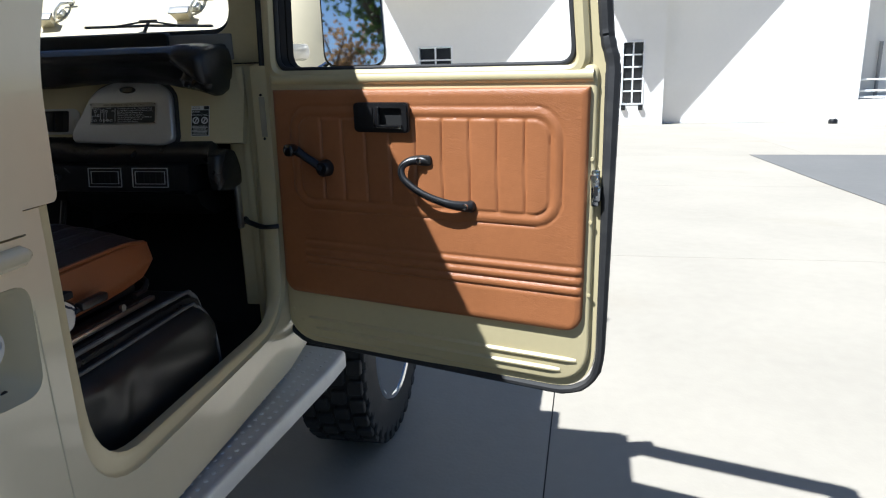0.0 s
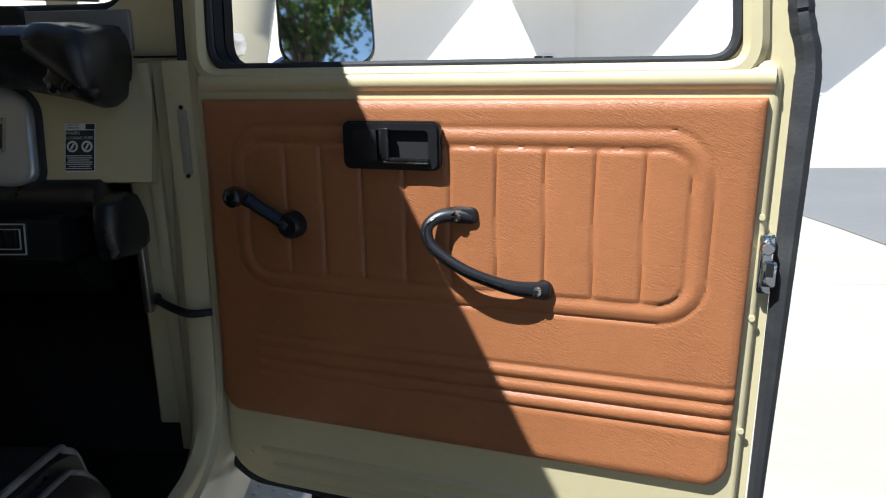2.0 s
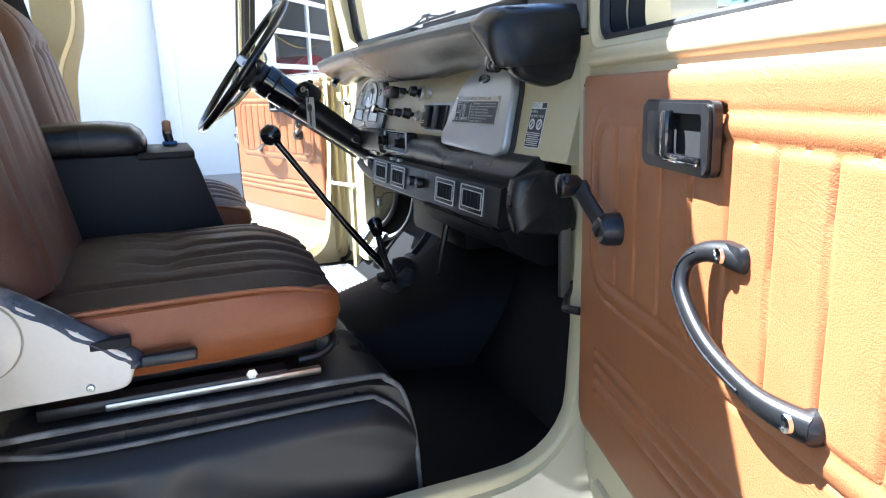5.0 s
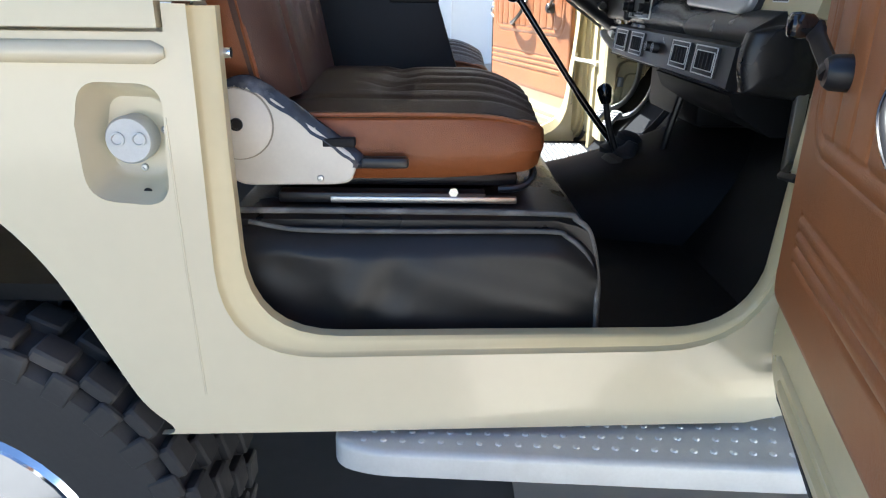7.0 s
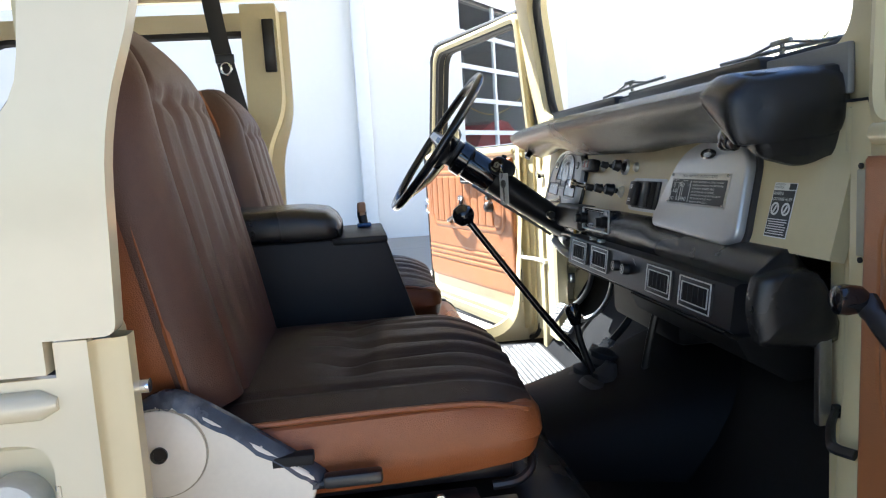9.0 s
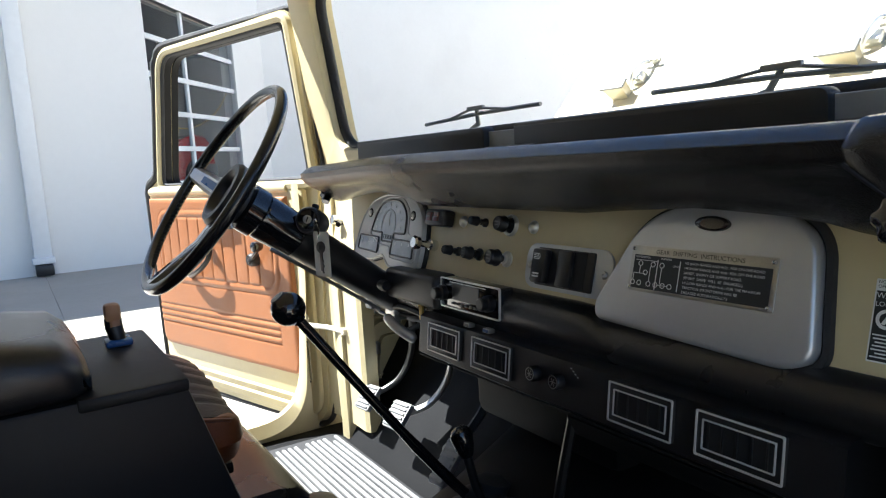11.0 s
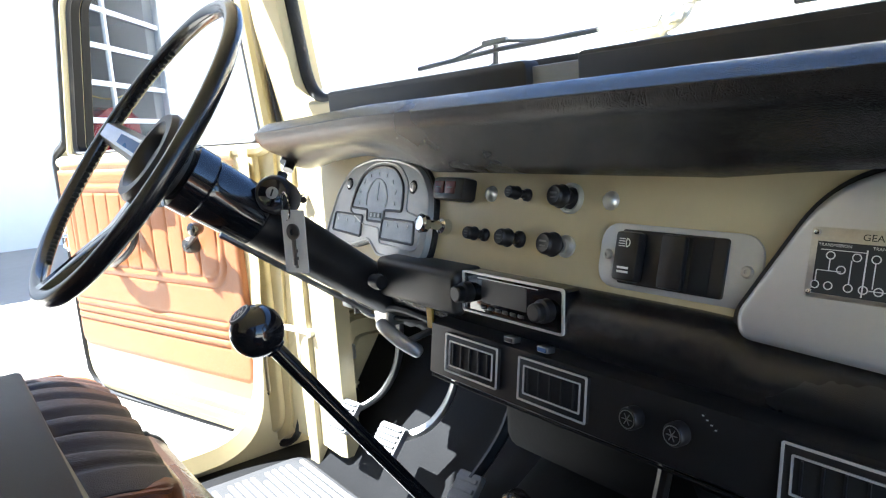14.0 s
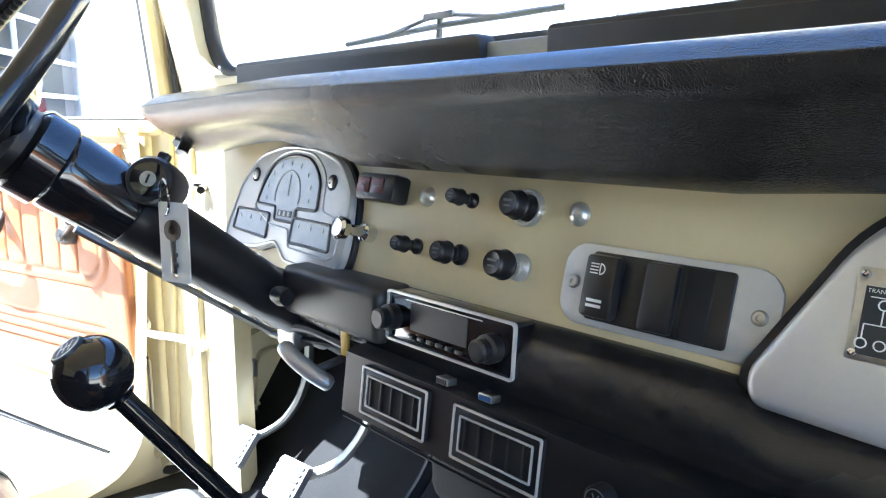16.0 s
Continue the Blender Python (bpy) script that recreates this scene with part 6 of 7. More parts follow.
for x in (-0.030, 0.021):
    us = part("usb_socket", box((x, 0.036, -0.002), (0.015, 0.0065, 0.012), 0.001, f=AF), STEEL, AC)
    part("socket_tongue", box((x, 0.036, 0.0044), (0.012, 0.004, 0.001), 0, f=AF), BLUE if x > 0 else BLACK, us)
for i in range(4):
    part("scale_tick", box((0.206 + i * 0.004, 0.022 - i * 0.003, 0.0045), (0.002, 0.001, 0.0005), 0, f=AF), WHITE, AC)
part("support_bracket", box((0.625, 0.0, 1.02), (0.012, 0.018, 0.12), 0.003), STEEL, AC)

# ---- steering ----
SW = thing("steering_wheel", (-0.325, -0.30, 1.25), "black two-spoke steering wheel on its column with ignition lock", "steering wheel")
WC = V((-0.3394, -0.3485, 1.3656))
wn_ = V((0.0, -0.8056, 0.5925))
WFR = fr(WC, (1, 0, 0), wn_.cross(V((1, 0, 0))))
R = 0.1905
rimp = [at(WFR, R * math.cos(q), R * math.sin(q), 0.0) for q in np.linspace(0, 2 * math.pi, 73)[:-1]]
part("rim", tube(rimp, 0.0102, 14, True), WHEELRIM, SW, "black rim with finger grooves")
for q in np.linspace(2.2, 4.2, 46):
    part("finger_groove", lathe([(0.0046, 0), (0.0042, 0.0026), (0.0026, 0.0042), (0, 0.0046)], (at(WFR, (R - 0.0080) * math.cos(q), (R - 0.0080) * math.sin(q), -0.003), WFR[3], (WFR[1] * -math.sin(q) + WFR[2] * math.cos(q)), -(WFR[1] * math.cos(q) + WFR[2] * math.sin(q))), 8), MATTE, SW)
part("hub_pad", lathe([(0.034, -0.050), (0.036, -0.026), (0.050, -0.022), (0.0575, -0.012), (0.0585, -0.002), (0.054, 0.005), (0.044, 0.0055), (0.037, 0.000), (0.034, -0.010), (0.0, -0.014)], (at(WFR, 0, 0, -0.020), WFR[1], WFR[2], WFR[3]), 36), BLACK, SW, "round black hub with a dished horn button")
for q, mt in ((math.pi - 0.15, STEEL), (0.15, GLOSS)):
    d = WFR[1] * math.cos(q) + WFR[2] * math.sin(q)
    s = WFR[3].cross(d)
    part("spoke", loft([[WC + d * r + s * a * w + WFR[3] * (c + h) for a, c in ((-1, 0), (-0.6, 0.008), (0.6, 0.008), (1, 0), (0.6, -0.006), (-0.6, -0.006))] for r, w, h in ((0.045, 0.022, -0.036), (0.09, 0.020, -0.031), (0.14, 0.018, -0.016), (0.184, 0.015, 0.0))]), mt, SW, "metal spoke with a dark insert")
    part("spoke_insert", loft([[WC + d * r + s * a * w + WFR[3] * (0.0095 + h) for a in (-0.5, 0.5)] + [WC + d * r + s * a * w + WFR[3] * (0.0080 + h) for a in (0.5, -0.5)] for r, w, h in ((0.085, 0.015, -0.031), (0.140, 0.013, -0.016))]), BLUE if q > 1 else BLACK, SW)
q = -math.pi / 2
d = WFR[2] * -1
part("lower_spoke", loft([[WC + d * r + WFR[1] * a * w + WFR[3] * (c + h) for a, c in ((-1, 0), (-0.6, 0.009), (0.6, 0.009), (1, 0), (0.6, -0.008), (-0.6, -0.008))] for r, w, h in ((0.04, 0.036, -0.040), (0.09, 0.032, -0.034), (0.15, 0.026, -0.013), (0.185, 0.02, 0.0))]), GLOSS, SW)
ax = V((0.04, 0.805, -0.592)).normalized()
cb = WC - WFR[3] * 0.052
part("column_upper", tube([cb + ax * 0.005, cb + ax * 0.010, cb + ax * 0.036, cb + ax * 0.040, cb + ax * 0.046, cb + ax * 0.115, cb + ax * 0.119], [0.036, 0.043, 0.043, 0.0395, 0.0405, 0.0385, 0.034], 28), GLOSS, SW, "gloss black steering column cover")
part("column", tube([cb + ax * 0.10, cb + ax * 0.20, cb + ax * 0.30, cb + ax * 0.40], [0.036, 0.034, 0.031, 0.027], 20), BLACK, SW)
part("column_tube", tube([cb + ax * 0.40, cb + ax * 0.85], 0.022, 14), BLACK, SW)
lk = V((-0.292, -0.205, 1.298))
LF = fr(lk, (0.8, 0.6, 0), (0.0, 0.59, 0.807))
LF = (lk, V((0.62, 0.70, -0.34)).normalized(), V((0.0, 0.44, 0.9)).normalized(), V((0.80, -0.55, 0.22)).normalized())
part("lock_housing", merge(lathe([(0.024, -0.055), (0.024, 0.0), (0.021, 0.006), (0.0, 0.006)], LF, 24), box((0, 0.026, -0.012), (0.012, 0.01, 0.012), 0.003, f=LF)), BLACK, SW, "black ignition lock")
part("lock_ring", lathe([(0.017, 0.006), (0.017, 0.009), (0.012, 0.010), (0.0, 0.010)], LF, 24), GLOSS, SW)
part("lock_barrel", lathe([(0.0075, 0.0098), (0.0075, 0.0112), (0.0, 0.0114)], LF, 18), STEEL, SW)
part("lock_slot", box((0, 0, 0.0116), (0.002, 0.009, 0.0008), 0, f=LF), SLIT, SW)
part("column_strip", tube([cb + ax * 0.06 + V((0.02, -0.01, -0.045)), cb + ax * 0.30 + V((0.02, -0.01, -0.04))], 0.004, 6), STEEL, SW)
part("stalk", merge(tube([cb + ax * 0.30 + V((0.03, 0, 0)), cb + ax * 0.30 + V((0.065, -0.02, 0.012))], 0.006, 8), lathe([(0.009, -0.01), (0.011, 0), (0.009, 0.012), (0, 0.014)], fr(cb + ax * 0.30 + V((0.068, -0.022, 0.013)), (0, 0, 1), (0, 1, 0)), 12)), BLACK, SW)
# key and its tag
TAGGREY = mat("pale_tag", (0.62, 0.625, 0.60), 0.4, var=0.08, scale=30)
KEY = thing("car_key", tuple(lk), "steel key with a grey metal tag hanging from the lock", "key")
rg = [lk + V((0.030, 0.000, -0.010)) + V((0.011 * math.cos(q), 0.0, 0.017 * math.sin(q) - 0.004)) for q in np.linspace(0, 6.283, 17)[:-1]]
part("key_ring", tube(rg, 0.0013, 6, True), CHROME, KEY)
TF = fr(lk + V((0.040, 0.004, -0.056)), (0.94, 0.34, 0.0), (0.03, 0.0, 1))
part("tag", plate([rrect(0.037, 0.076, 0.002), rrect(0.006, 0.004, 0.001, 0.0, -0.031)], TF, 0.0016), TAGGREY, KEY, "plain pale grey tag")
TF2 = (at(TF, 0, 0, 0.002), TF[1], TF[2], TF[3])
part("key_blade", merge(lathe([(0.010, 0), (0.010, 0.002), (0.004, 0.0022), (0.004, 0), (0, 0)], (at(TF2, 0, 0.012, 0), TF[1], TF[2], TF[3]), 20), box((0, -0.012, 0.001), (0.006, 0.034, 0.002), 0.0006, f=TF2), box((0.003, -0.02, 0.001), (0.004, 0.004, 0.002), 0, f=TF2), box((0.003, -0.011, 0.001), (0.003, 0.004, 0.002), 0, f=TF2)), mat("dark_key_steel", (0.16, 0.16, 0.16), 0.3, metal=0.9), KEY)

# ---- levers and pedals ----
GEAR = thing("gear_lever", (-0.01, -0.08, 0.84), "long black gear lever with a round gloss knob", "gear lever")
kc = V((-0.056, -0.335, 1.201))
gbase = V((-0.012, -0.075, 0.85))
gd = (kc - gbase).normalized()
part("shaft", tube(spline([gbase, gbase.lerp(kc, 0.35) + V((0, -0.004, -0.004)), kc - gd * 0.02], 8), [0.0085] * 9 + [0.0072] * 8, 12), GLOSS, GEAR)
KF = fr(kc, gd.orthogonal(), gd.cross(gd.orthogonal()))
r = 0.0235
part("knob", lathe([(0.010, -r)] + [(r * math.cos(a), r * math.sin(a)) for a in np.linspace(-1.2, 1.1, 14)] + [(0.0105, r * 0.89), (0.0, r * 0.88)], KF, 32), GLOSS, GEAR, "round gloss black shift knob")
part("knob_cap", lathe([(0.0112, 0), (0.0108, 0.0018), (0, 0.0022)], (at(KF, 0, 0, r * 0.88), KF[1], KF[2], KF[3]), 24), BLACK, GEAR)
part("knob_ring", ring([(0.0098 * math.cos(q), 0.0098 * math.sin(q)) for q in np.linspace(0, 6.283, 25)[:-1]], [(0.0088 * math.cos(q), 0.0088 * math.sin(q)) for q in np.linspace(0, 6.283, 25)[:-1]], (at(KF, 0, 0, r * 0.88 + 0.0022), KF[1], KF[2], KF[3]), 0.0003), WHITE, GEAR)
part("gate_marks", merge(*[box((a, b, r * 0.88 + 0.0025), (w, h, 0.0003), 0, f=KF) for a, b, w, h in ((-0.004, 0, 0.0008, 0.010), (0, 0, 0.0008, 0.010), (0.004, 0, 0.0008, 0.010), (0, 0, 0.009, 0.0008))]), WHITE, GEAR)
part("boot", lathe([(0.075, 0.0), (0.07, 0.01), (0.055, 0.02), (0.058, 0.032), (0.042, 0.042), (0.044, 0.054), (0.028, 0.064), (0.030, 0.076), (0.014, 0.085), (0.0, 0.085)], fr((-0.005, -0.075, 0.815), (1, 0, 0), (0, 1, -0.3)), 24), RUBBER, GEAR)
TRF = thing("transfer_lever", (0.05, -0.11, 0.85), "short black transfer case lever with slim knob", "lever")
part("shaft", tube(spline([V((0.058, -0.09, 0.84)), V((0.052, -0.12, 0.92)), V((0.048, -0.132, 0.98))], 6), 0.007, 10), BLACK, TRF)
part("knob", tube([(0.0485, -0.131, 0.970), (0.0480, -0.1335, 0.983), (0.047, -0.137, 1.002), (0.0465, -0.139, 1.010), (0.046, -0.140, 1.013)], [0.010, 0.014, 0.0165, 0.012, 0.004], 16), GLOSS, TRF)
part("boot", lathe([(0.05, 0.0), (0.045, 0.012), (0.03, 0.02), (0.032, 0.03), (0.018, 0.045), (0.012, 0.06), (0, 0.06)], fr((0.06, -0.085, 0.83), (1, 0, 0), (0, 1, -0.4)), 20), RUBBER, TRF)


def pedal(name, c, w, h, arm, label):
    pd = thing(name, c, label, "pedal")
    f = fr(c, (1, 0, 0.10), (0.0, 0.62, 0.78))
    part("pad", plate(rrect(w, h, 0.006), f, 0.010, 0.003), RUBBER_GREY, pd, "ribbed grey rubber pedal pad")
    for i in range(6):
        part("pad_rib", box((0, -h * 0.38 + i * h * 0.152, 0.0115), (w * 0.86, h * 0.07, 0.004), 0.001, f=f), RUBBER_GREY, pd)
    part("arm", tube(spline(arm, 6), 0.009, 8, flat=0.7), STEEL if "clutch" in name or "brake" in name else BLACK, pd)
    return pd


RUBBER_GREY = mat("worn_pedal_rubber", (0.22, 0.22, 0.215), 0.6, var=0.2, scale=20, bump=0.2, bscale=300)
pedal("clutch_pedal", (-0.590, 0.02, 0.845), 0.070, 0.062, [V((-0.575, 0.03, 0.858)), V((-0.545, 0.075, 0.89)), V((-0.52, 0.10, 0.96)), V((-0.50, 0.10, 1.08)), V((-0.49, 0.12, 1.18))], "ribbed clutch pedal on a bent steel arm")
pedal("brake_pedal", (-0.430, 0.012, 0.850), 0.074, 0.062, [V((-0.415, 0.022, 0.860)), V((-0.375, 0.06, 0.885)), V((-0.345, 0.09, 0.95)), V((-0.33, 0.10, 1.06)), V((-0.325, 0.12, 1.16))], "ribbed brake pedal on a bent steel arm")
pedal("accelerator_pedal", (-0.265, 0.03, 0.80), 0.055, 0.10, [V((-0.262, 0.05, 0.83)), V((-0.24, 0.10, 0.90)), V((-0.23, 0.14, 0.99))], "slim ribbed accelerator pedal")
HB = thing("handbrake_handle", (-0.25, -0.05, 1.09), "grey umbrella handbrake handle under the dash", "handbrake")
part("grip", tube(spline([V((-0.285, -0.075, 1.108)), V((-0.265, -0.07, 1.094)), V((-0.245, -0.062, 1.082)), V((-0.225, -0.05, 1.070))], 5), [0.006, 0.0085, 0.0095, 0.0098, 0.0098, 0.0098, 0.0098, 0.0098, 0.0098, 0.0098, 0.0098, 0.0098, 0.0098, 0.0095, 0.009, 0.006], 12), GREYPAINT, HB)
part("rod", tube([(-0.245, -0.058, 1.084), (-0.235, 0.02, 1.10), (-0.22, 0.2, 1.13)], 0.005, 8), STEEL, HB)
single("fuse_box", merge(box((-0.33, -0.03, 1.105), (0.04, 0.03, 0.035), 0.004), box((-0.33, -0.03, 1.085), (0.012, 0.012, 0.01), 0.002)), STEEL, "small grey relay box under the dash", "relay")
single("yellow_tag", box((-0.205, -0.045, 1.123), (0.012, 0.004, 0.030), 0.001), YELLOW, "yellow plastic tag under the radio", "tag")
single("wiring_loom", merge(tube(spline([V((-0.42, -0.06, 1.15)), V((-0.36, -0.05, 1.115)), V((-0.28, -0.04, 1.12)), V((-0.2, -0.03, 1.11))], 6), 0.006, 8), tube(spline([V((-0.46, -0.03, 1.13)), V((-0.38, -0.04, 1.095)), V((-0.30, -0.03, 1.10)), V((-0.22, 0.0, 1.10))], 6), 0.004, 6)), BLACK, "dark wiring hanging under the dash", "wiring")
part("heater_box", box((0.02, 0.10, 1.0), (0.34, 0.16, 0.12), 0.02), MATTE, AC)
single("firewall_tube", tube(spline([V((0.11, 0.02, 1.02)), V((0.10, 0.0, 0.92)), V((0.09, -0.01, 0.84)), V((0.10, -0.02, 0.80))], 6), 0.008, 8), BLACK, "thin black upright tube by the tunnel", "tube")
# ribbed mat in the driver's footwell
MATT = thing("floor_mat", (-0.43, -0.17, 0.706), "ribbed black rubber floor mat", "mat")
part("sheet", plate(rounded([(-0.66, -0.30), (-0.20, -0.30), (-0.20, 0.0), (-0.66, 0.0)], 0.03), fr((0, 0, 0.706), (1, 0, 0), (0, 1, 0)), 0.006, 0.002), RUBBER, MATT)
for i in range(27):
    part("mat_rib", box((-0.43 + 0.0, -0.405 + i * 0.015, 0.714), (0.40 - 0.06 * (i % 5 == 0), 0.0085, 0.007), 0.002), RUBBER_GREY, MATT)


# ---- seats ----
CHIPPED = mat("chipped_black_paint", (0.055, 0.062, 0.075), 0.25, var=0.3, scale=40, wear=(0.36, 0.38, 0.40), wear_amount=0.55)
def seat(sx):
    cx = 0.395 if sx > 0 else -0.415
    s_ = thing("bucket_seat", (cx, -0.6, 0.90), "brown leather bucket seat with a pleated dark top" if sx > 0 else "brown leather seat catching sun beside the wheel", "seat", "front seats")
    hw = 0.232
    yo = 0.0 if sx > 0 else -0.020
    # cushion: sections from back to front
    rows, tops = [], []
    for y, zt, zb, w in ((-0.80, 1.030, 0.960, 0.90), (-0.775, 1.052, 0.945, 0.96), (-0.70, 1.060, 0.940, 1.0), (-0.60, 1.062, 0.940, 1.0), (-0.50, 1.064, 0.942, 1.0), (-0.44, 1.060, 0.946, 1.0), (-0.405, 1.054, 0.950, 1.0), (-0.385, 1.050, 0.952, 0.995), (-0.372, 1.044, 0.955, 0.975), (-0.362, 1.034, 0.961, 0.945), (-0.356, 1.020, 0.974, 0.90)):
        w *= hw
        zs = zb + (zt - zb) * 0.72
        rows.append([V((cx + a * w, y + yo, b)) for a, b in ((-0.93, zb), (-1.0, zb + 0.02), (-1.035, (zb + zs) / 2), (-1.0, zs), (-0.97, zs + 0.006), (0.97, zs + 0.006), (1.0, zs), (1.035, (zb + zs) / 2), (1.0, zb + 0.02), (0.93, zb))])
    part("cushion", loft(rows), BROWN, s_, "caramel brown leather seat cushion")

    def top(s, t):
        u = -0.985 + 1.97 * s
        y = -0.79 + (-0.372 + 0.79) * t
        roll = max(0, (t - 0.78) / 0.22)
        zt = 1.026 + 0.012 * math.sin(min(1, t / 0.3) * math.pi / 2) - 0.022 * roll ** 2.4
        dome = 0.037 * (1 - abs(u) ** 2.2) * (1 - 0.25 * roll ** 2)
        pl = 0
        if abs(u) < 0.74:
            k = min(1, (0.74 - abs(u)) / 0.14) * min(1, max(0, (t - 0.34) / 0.22))
            for uu, d_ in ((-0.56, 0.8), (-0.30, 1.0), (-0.06, 0.8), (0.20, 1.0), (0.44, 0.9), (0.62, 0.6)):
                w_ = uu + 0.022 * math.sin(8 * t + 9 * uu) + 0.04 * (t - 0.7)
                pl -= d_ * (0.0075 * bead(u - w_, 0.085) + 0.0040 * bead(u - w_ - 0.012, 0.022)) * k
            pl -= 0.006 * bead(t - 0.52 - 0.03 * math.sin(9 * u), 0.10) * min(1, (0.74 - abs(u)) / 0.2)
        ps = -0.003 * bead(abs(u) - 0.78, 0.05)
        return V((cx + u * hw * (1.0 - 0.05 * roll ** 3), y + yo + 0.008 * roll ** 2, zt + dome + pl + ps))

    part("seat_top", surface(top, 170, 70, back=(0, 0, -0.014)), BROWN_TOP, s_, "dark brown pleated seat top", 60)
    part("seat_piping", tube(spline([V((cx + a * hw * 0.995, y + yo, z)) for a, y, z in ((1, -0.79, 1.032), (1, -0.60, 1.036), (1, -0.45, 1.035), (0.99, -0.395, 1.026), (0.93, -0.370, 1.018), (0.5, -0.362, 1.016), (-0.5, -0.362, 1.016), (-0.93, -0.370, 1.018), (-0.99, -0.395, 1.026), (-1, -0.45, 1.035), (-1, -0.79, 1.032))], 5), 0.0035, 6), BROWN, s_)

    # backrest: lean rearwards
    BO, BV = V((cx, -0.730 - (0.02 if sx < 0 else 0), 1.045)), V((0, -0.20, 0.98)).normalized()
    BF = fr(BO, (-1, 0, 0), BV)

    def shell_row(v, w, front, back):
        return [at(BF, a * w, v, b) for a, b in ((-0.90, front - 0.022), (-0.985, front - 0.028), (-1.0, front - 0.045), (-1.0, back + 0.03), (-0.9, back), (0.9, back), (1.0, back + 0.03), (1.0, front - 0.045), (0.985, front - 0.028), (0.90, front - 0.022))]

    rows = [shell_row(v, w * hw, fro, bk) for v, w, fro, bk in ((0.0, 0.86, 0.0, -0.10), (0.02, 0.94, 0.010, -0.11), (0.12, 1.0, 0.012, -0.115), (0.27, 0.98, 0.008, -0.11), (0.37, 0.89, 0.002, -0.10), (0.43, 0.76, -0.012, -0.095), (0.47, 0.60, -0.030, -0.09), (0.485, 0.44, -0.045, -0.085))]
    part("backrest", loft(rows), BROWN, s_, "brown leather backrest side")

    def bfront(s, t):
        v = 0.008 + 0.482 * t
        wv = hw * ((0.96 + 0.04 * min(1, v / 0.12)) if v < 0.27 else 1.0 - 0.50 * max(0, (v - 0.27) / 0.22) ** 2.2)
        u = -1 + 2 * s
        h = 0.012 + 0.026 * (1 - abs(u) ** 2.5) - 0.032 * max(0, (abs(u) - 0.82) / 0.18) ** 2
        if abs(u) < 0.72:
            low = max(0.0, min(1.0, (0.36 - v) / 0.02)) * max(0.0, min(1.0, (v - 0.04) / 0.14))
            for p in (-0.50, -0.17, 0.17, 0.50):
                h -= 0.009 * bead(u - p - 0.02 * math.sin(7 * t + 5 * p), 0.10) * low
                h -= 0.010 * bead(u - p, 0.12) * bead(v - 0.365, 0.030)
            h -= 0.005 * bead(v - 0.365 - 0.006 * math.cos(u * 18), 0.016)
            h += 0.006 * low * (0.5 - 0.5 * math.cos(u * 19)) * 0.5
        h -= 0.007 * bead(abs(u) - 0.74, 0.035)
        return at(BF, u * wv, v, h - 0.055 * max(0, (t - 0.76) / 0.24) ** 2)

    part("back_front", surface(bfront, 60, 70, back=tuple(BF[3] * -0.012)), BROWN_SEAT, s_, "brown pleated backrest front", 60)
    part("back_piping", tube(spline([at(BF, a * hw * 1.02, v, -0.022 - 0.030 * max(0, (v - 0.37) / 0.116) ** 1.5) for a, v in ((0.965, 0.02), (0.975, 0.12), (0.96, 0.26), (0.88, 0.37), (0.76, 0.43), (0.6, 0.468), (0.4, 0.486), (-0.4, 0.486), (-0.6, 0.468), (-0.76, 0.43), (-0.88, 0.37), (-0.96, 0.26), (-0.965, 0.02))], 5), 0.004, 6), BROWN, s_)
    # recliner cover, lever, runners
    ox = cx + sx * 0.246
    f = X((V((abs(ox), 0, 0)), V((0, 1, 0)), V((0, 0, 1)), V((1, 0, 0))), sx)
    part("recliner_cover", plate(rounded([(-0.812, 1.070), (-0.775, 1.084), (-0.742, 1.068), (-0.620, 0.978), (-0.632, 0.945), (-0.650, 0.941), (-0.790, 0.939), (-0.812, 0.965)], [0.02, 0.02, 0.02, 0.012, 0.012, 0.008, 0.02, 0.02], 5), f, 0.014, 0.005, 3), CREAM, s_, "cream metal recliner cover")
    edge = spline([V((a, b, 0)) for a, b in ((-0.820, 1.066), (-0.800, 1.083), (-0.772, 1.090), (-0.742, 1.077), (-0.675, 1.028), (-0.616, 0.981), (-0.612, 0.966))], 9)
    rows, rnd = [], random.Random(11)
    for i, q in enumerate(edge):
        g = edge[min(i + 1, len(edge) - 1)] - edge[max(i - 1, 0)]
        g = V((g.y, -g.x, 0)).normalized() * (0.016 + 0.0015 * math.sin(i * 1.1) + rnd.uniform(-0.0012, 0.0012))
        rows.append([at(f, q.x, q.y, -0.006), at(f, q.x, q.y, 0.003), at(f, q.x + g.x * 0.5, q.y + g.y * 0.5, 0.0125), at(f, q.x + g.x, q.y + g.y, 0.0155), at(f, q.x + g.x, q.y + g.y, 0.010)])
    part("recliner_flange", loft(rows), CHIPPED, s_, "chipped black edge of the recliner cover", 40)
    part("cover_ring", tube([at(f, -0.785 + 0.049 * math.cos(q), 1.026 + 0.049 * math.sin(q), 0.0142) for q in np.linspace(0, 6.283, 41)[:-1]], 0.0011, 6, True), GREYPOST, s_)
    part("recliner_slot", box((-0.648, 1.001, 0.006), (0.045, 0.012, 0.018), 0.002, f=(at(f, 0, 0, 0), f[1], f[2], f[3])), SLIT, s_)
    part("cover_disc", lathe([(0.048, 0.0), (0.048, 0.003), (0.046, 0.0042), (0.0, 0.0042)], (at(f, -0.785, 1.026, 0.0138), f[1], f[2], f[3]), 32), CREAM, s_)
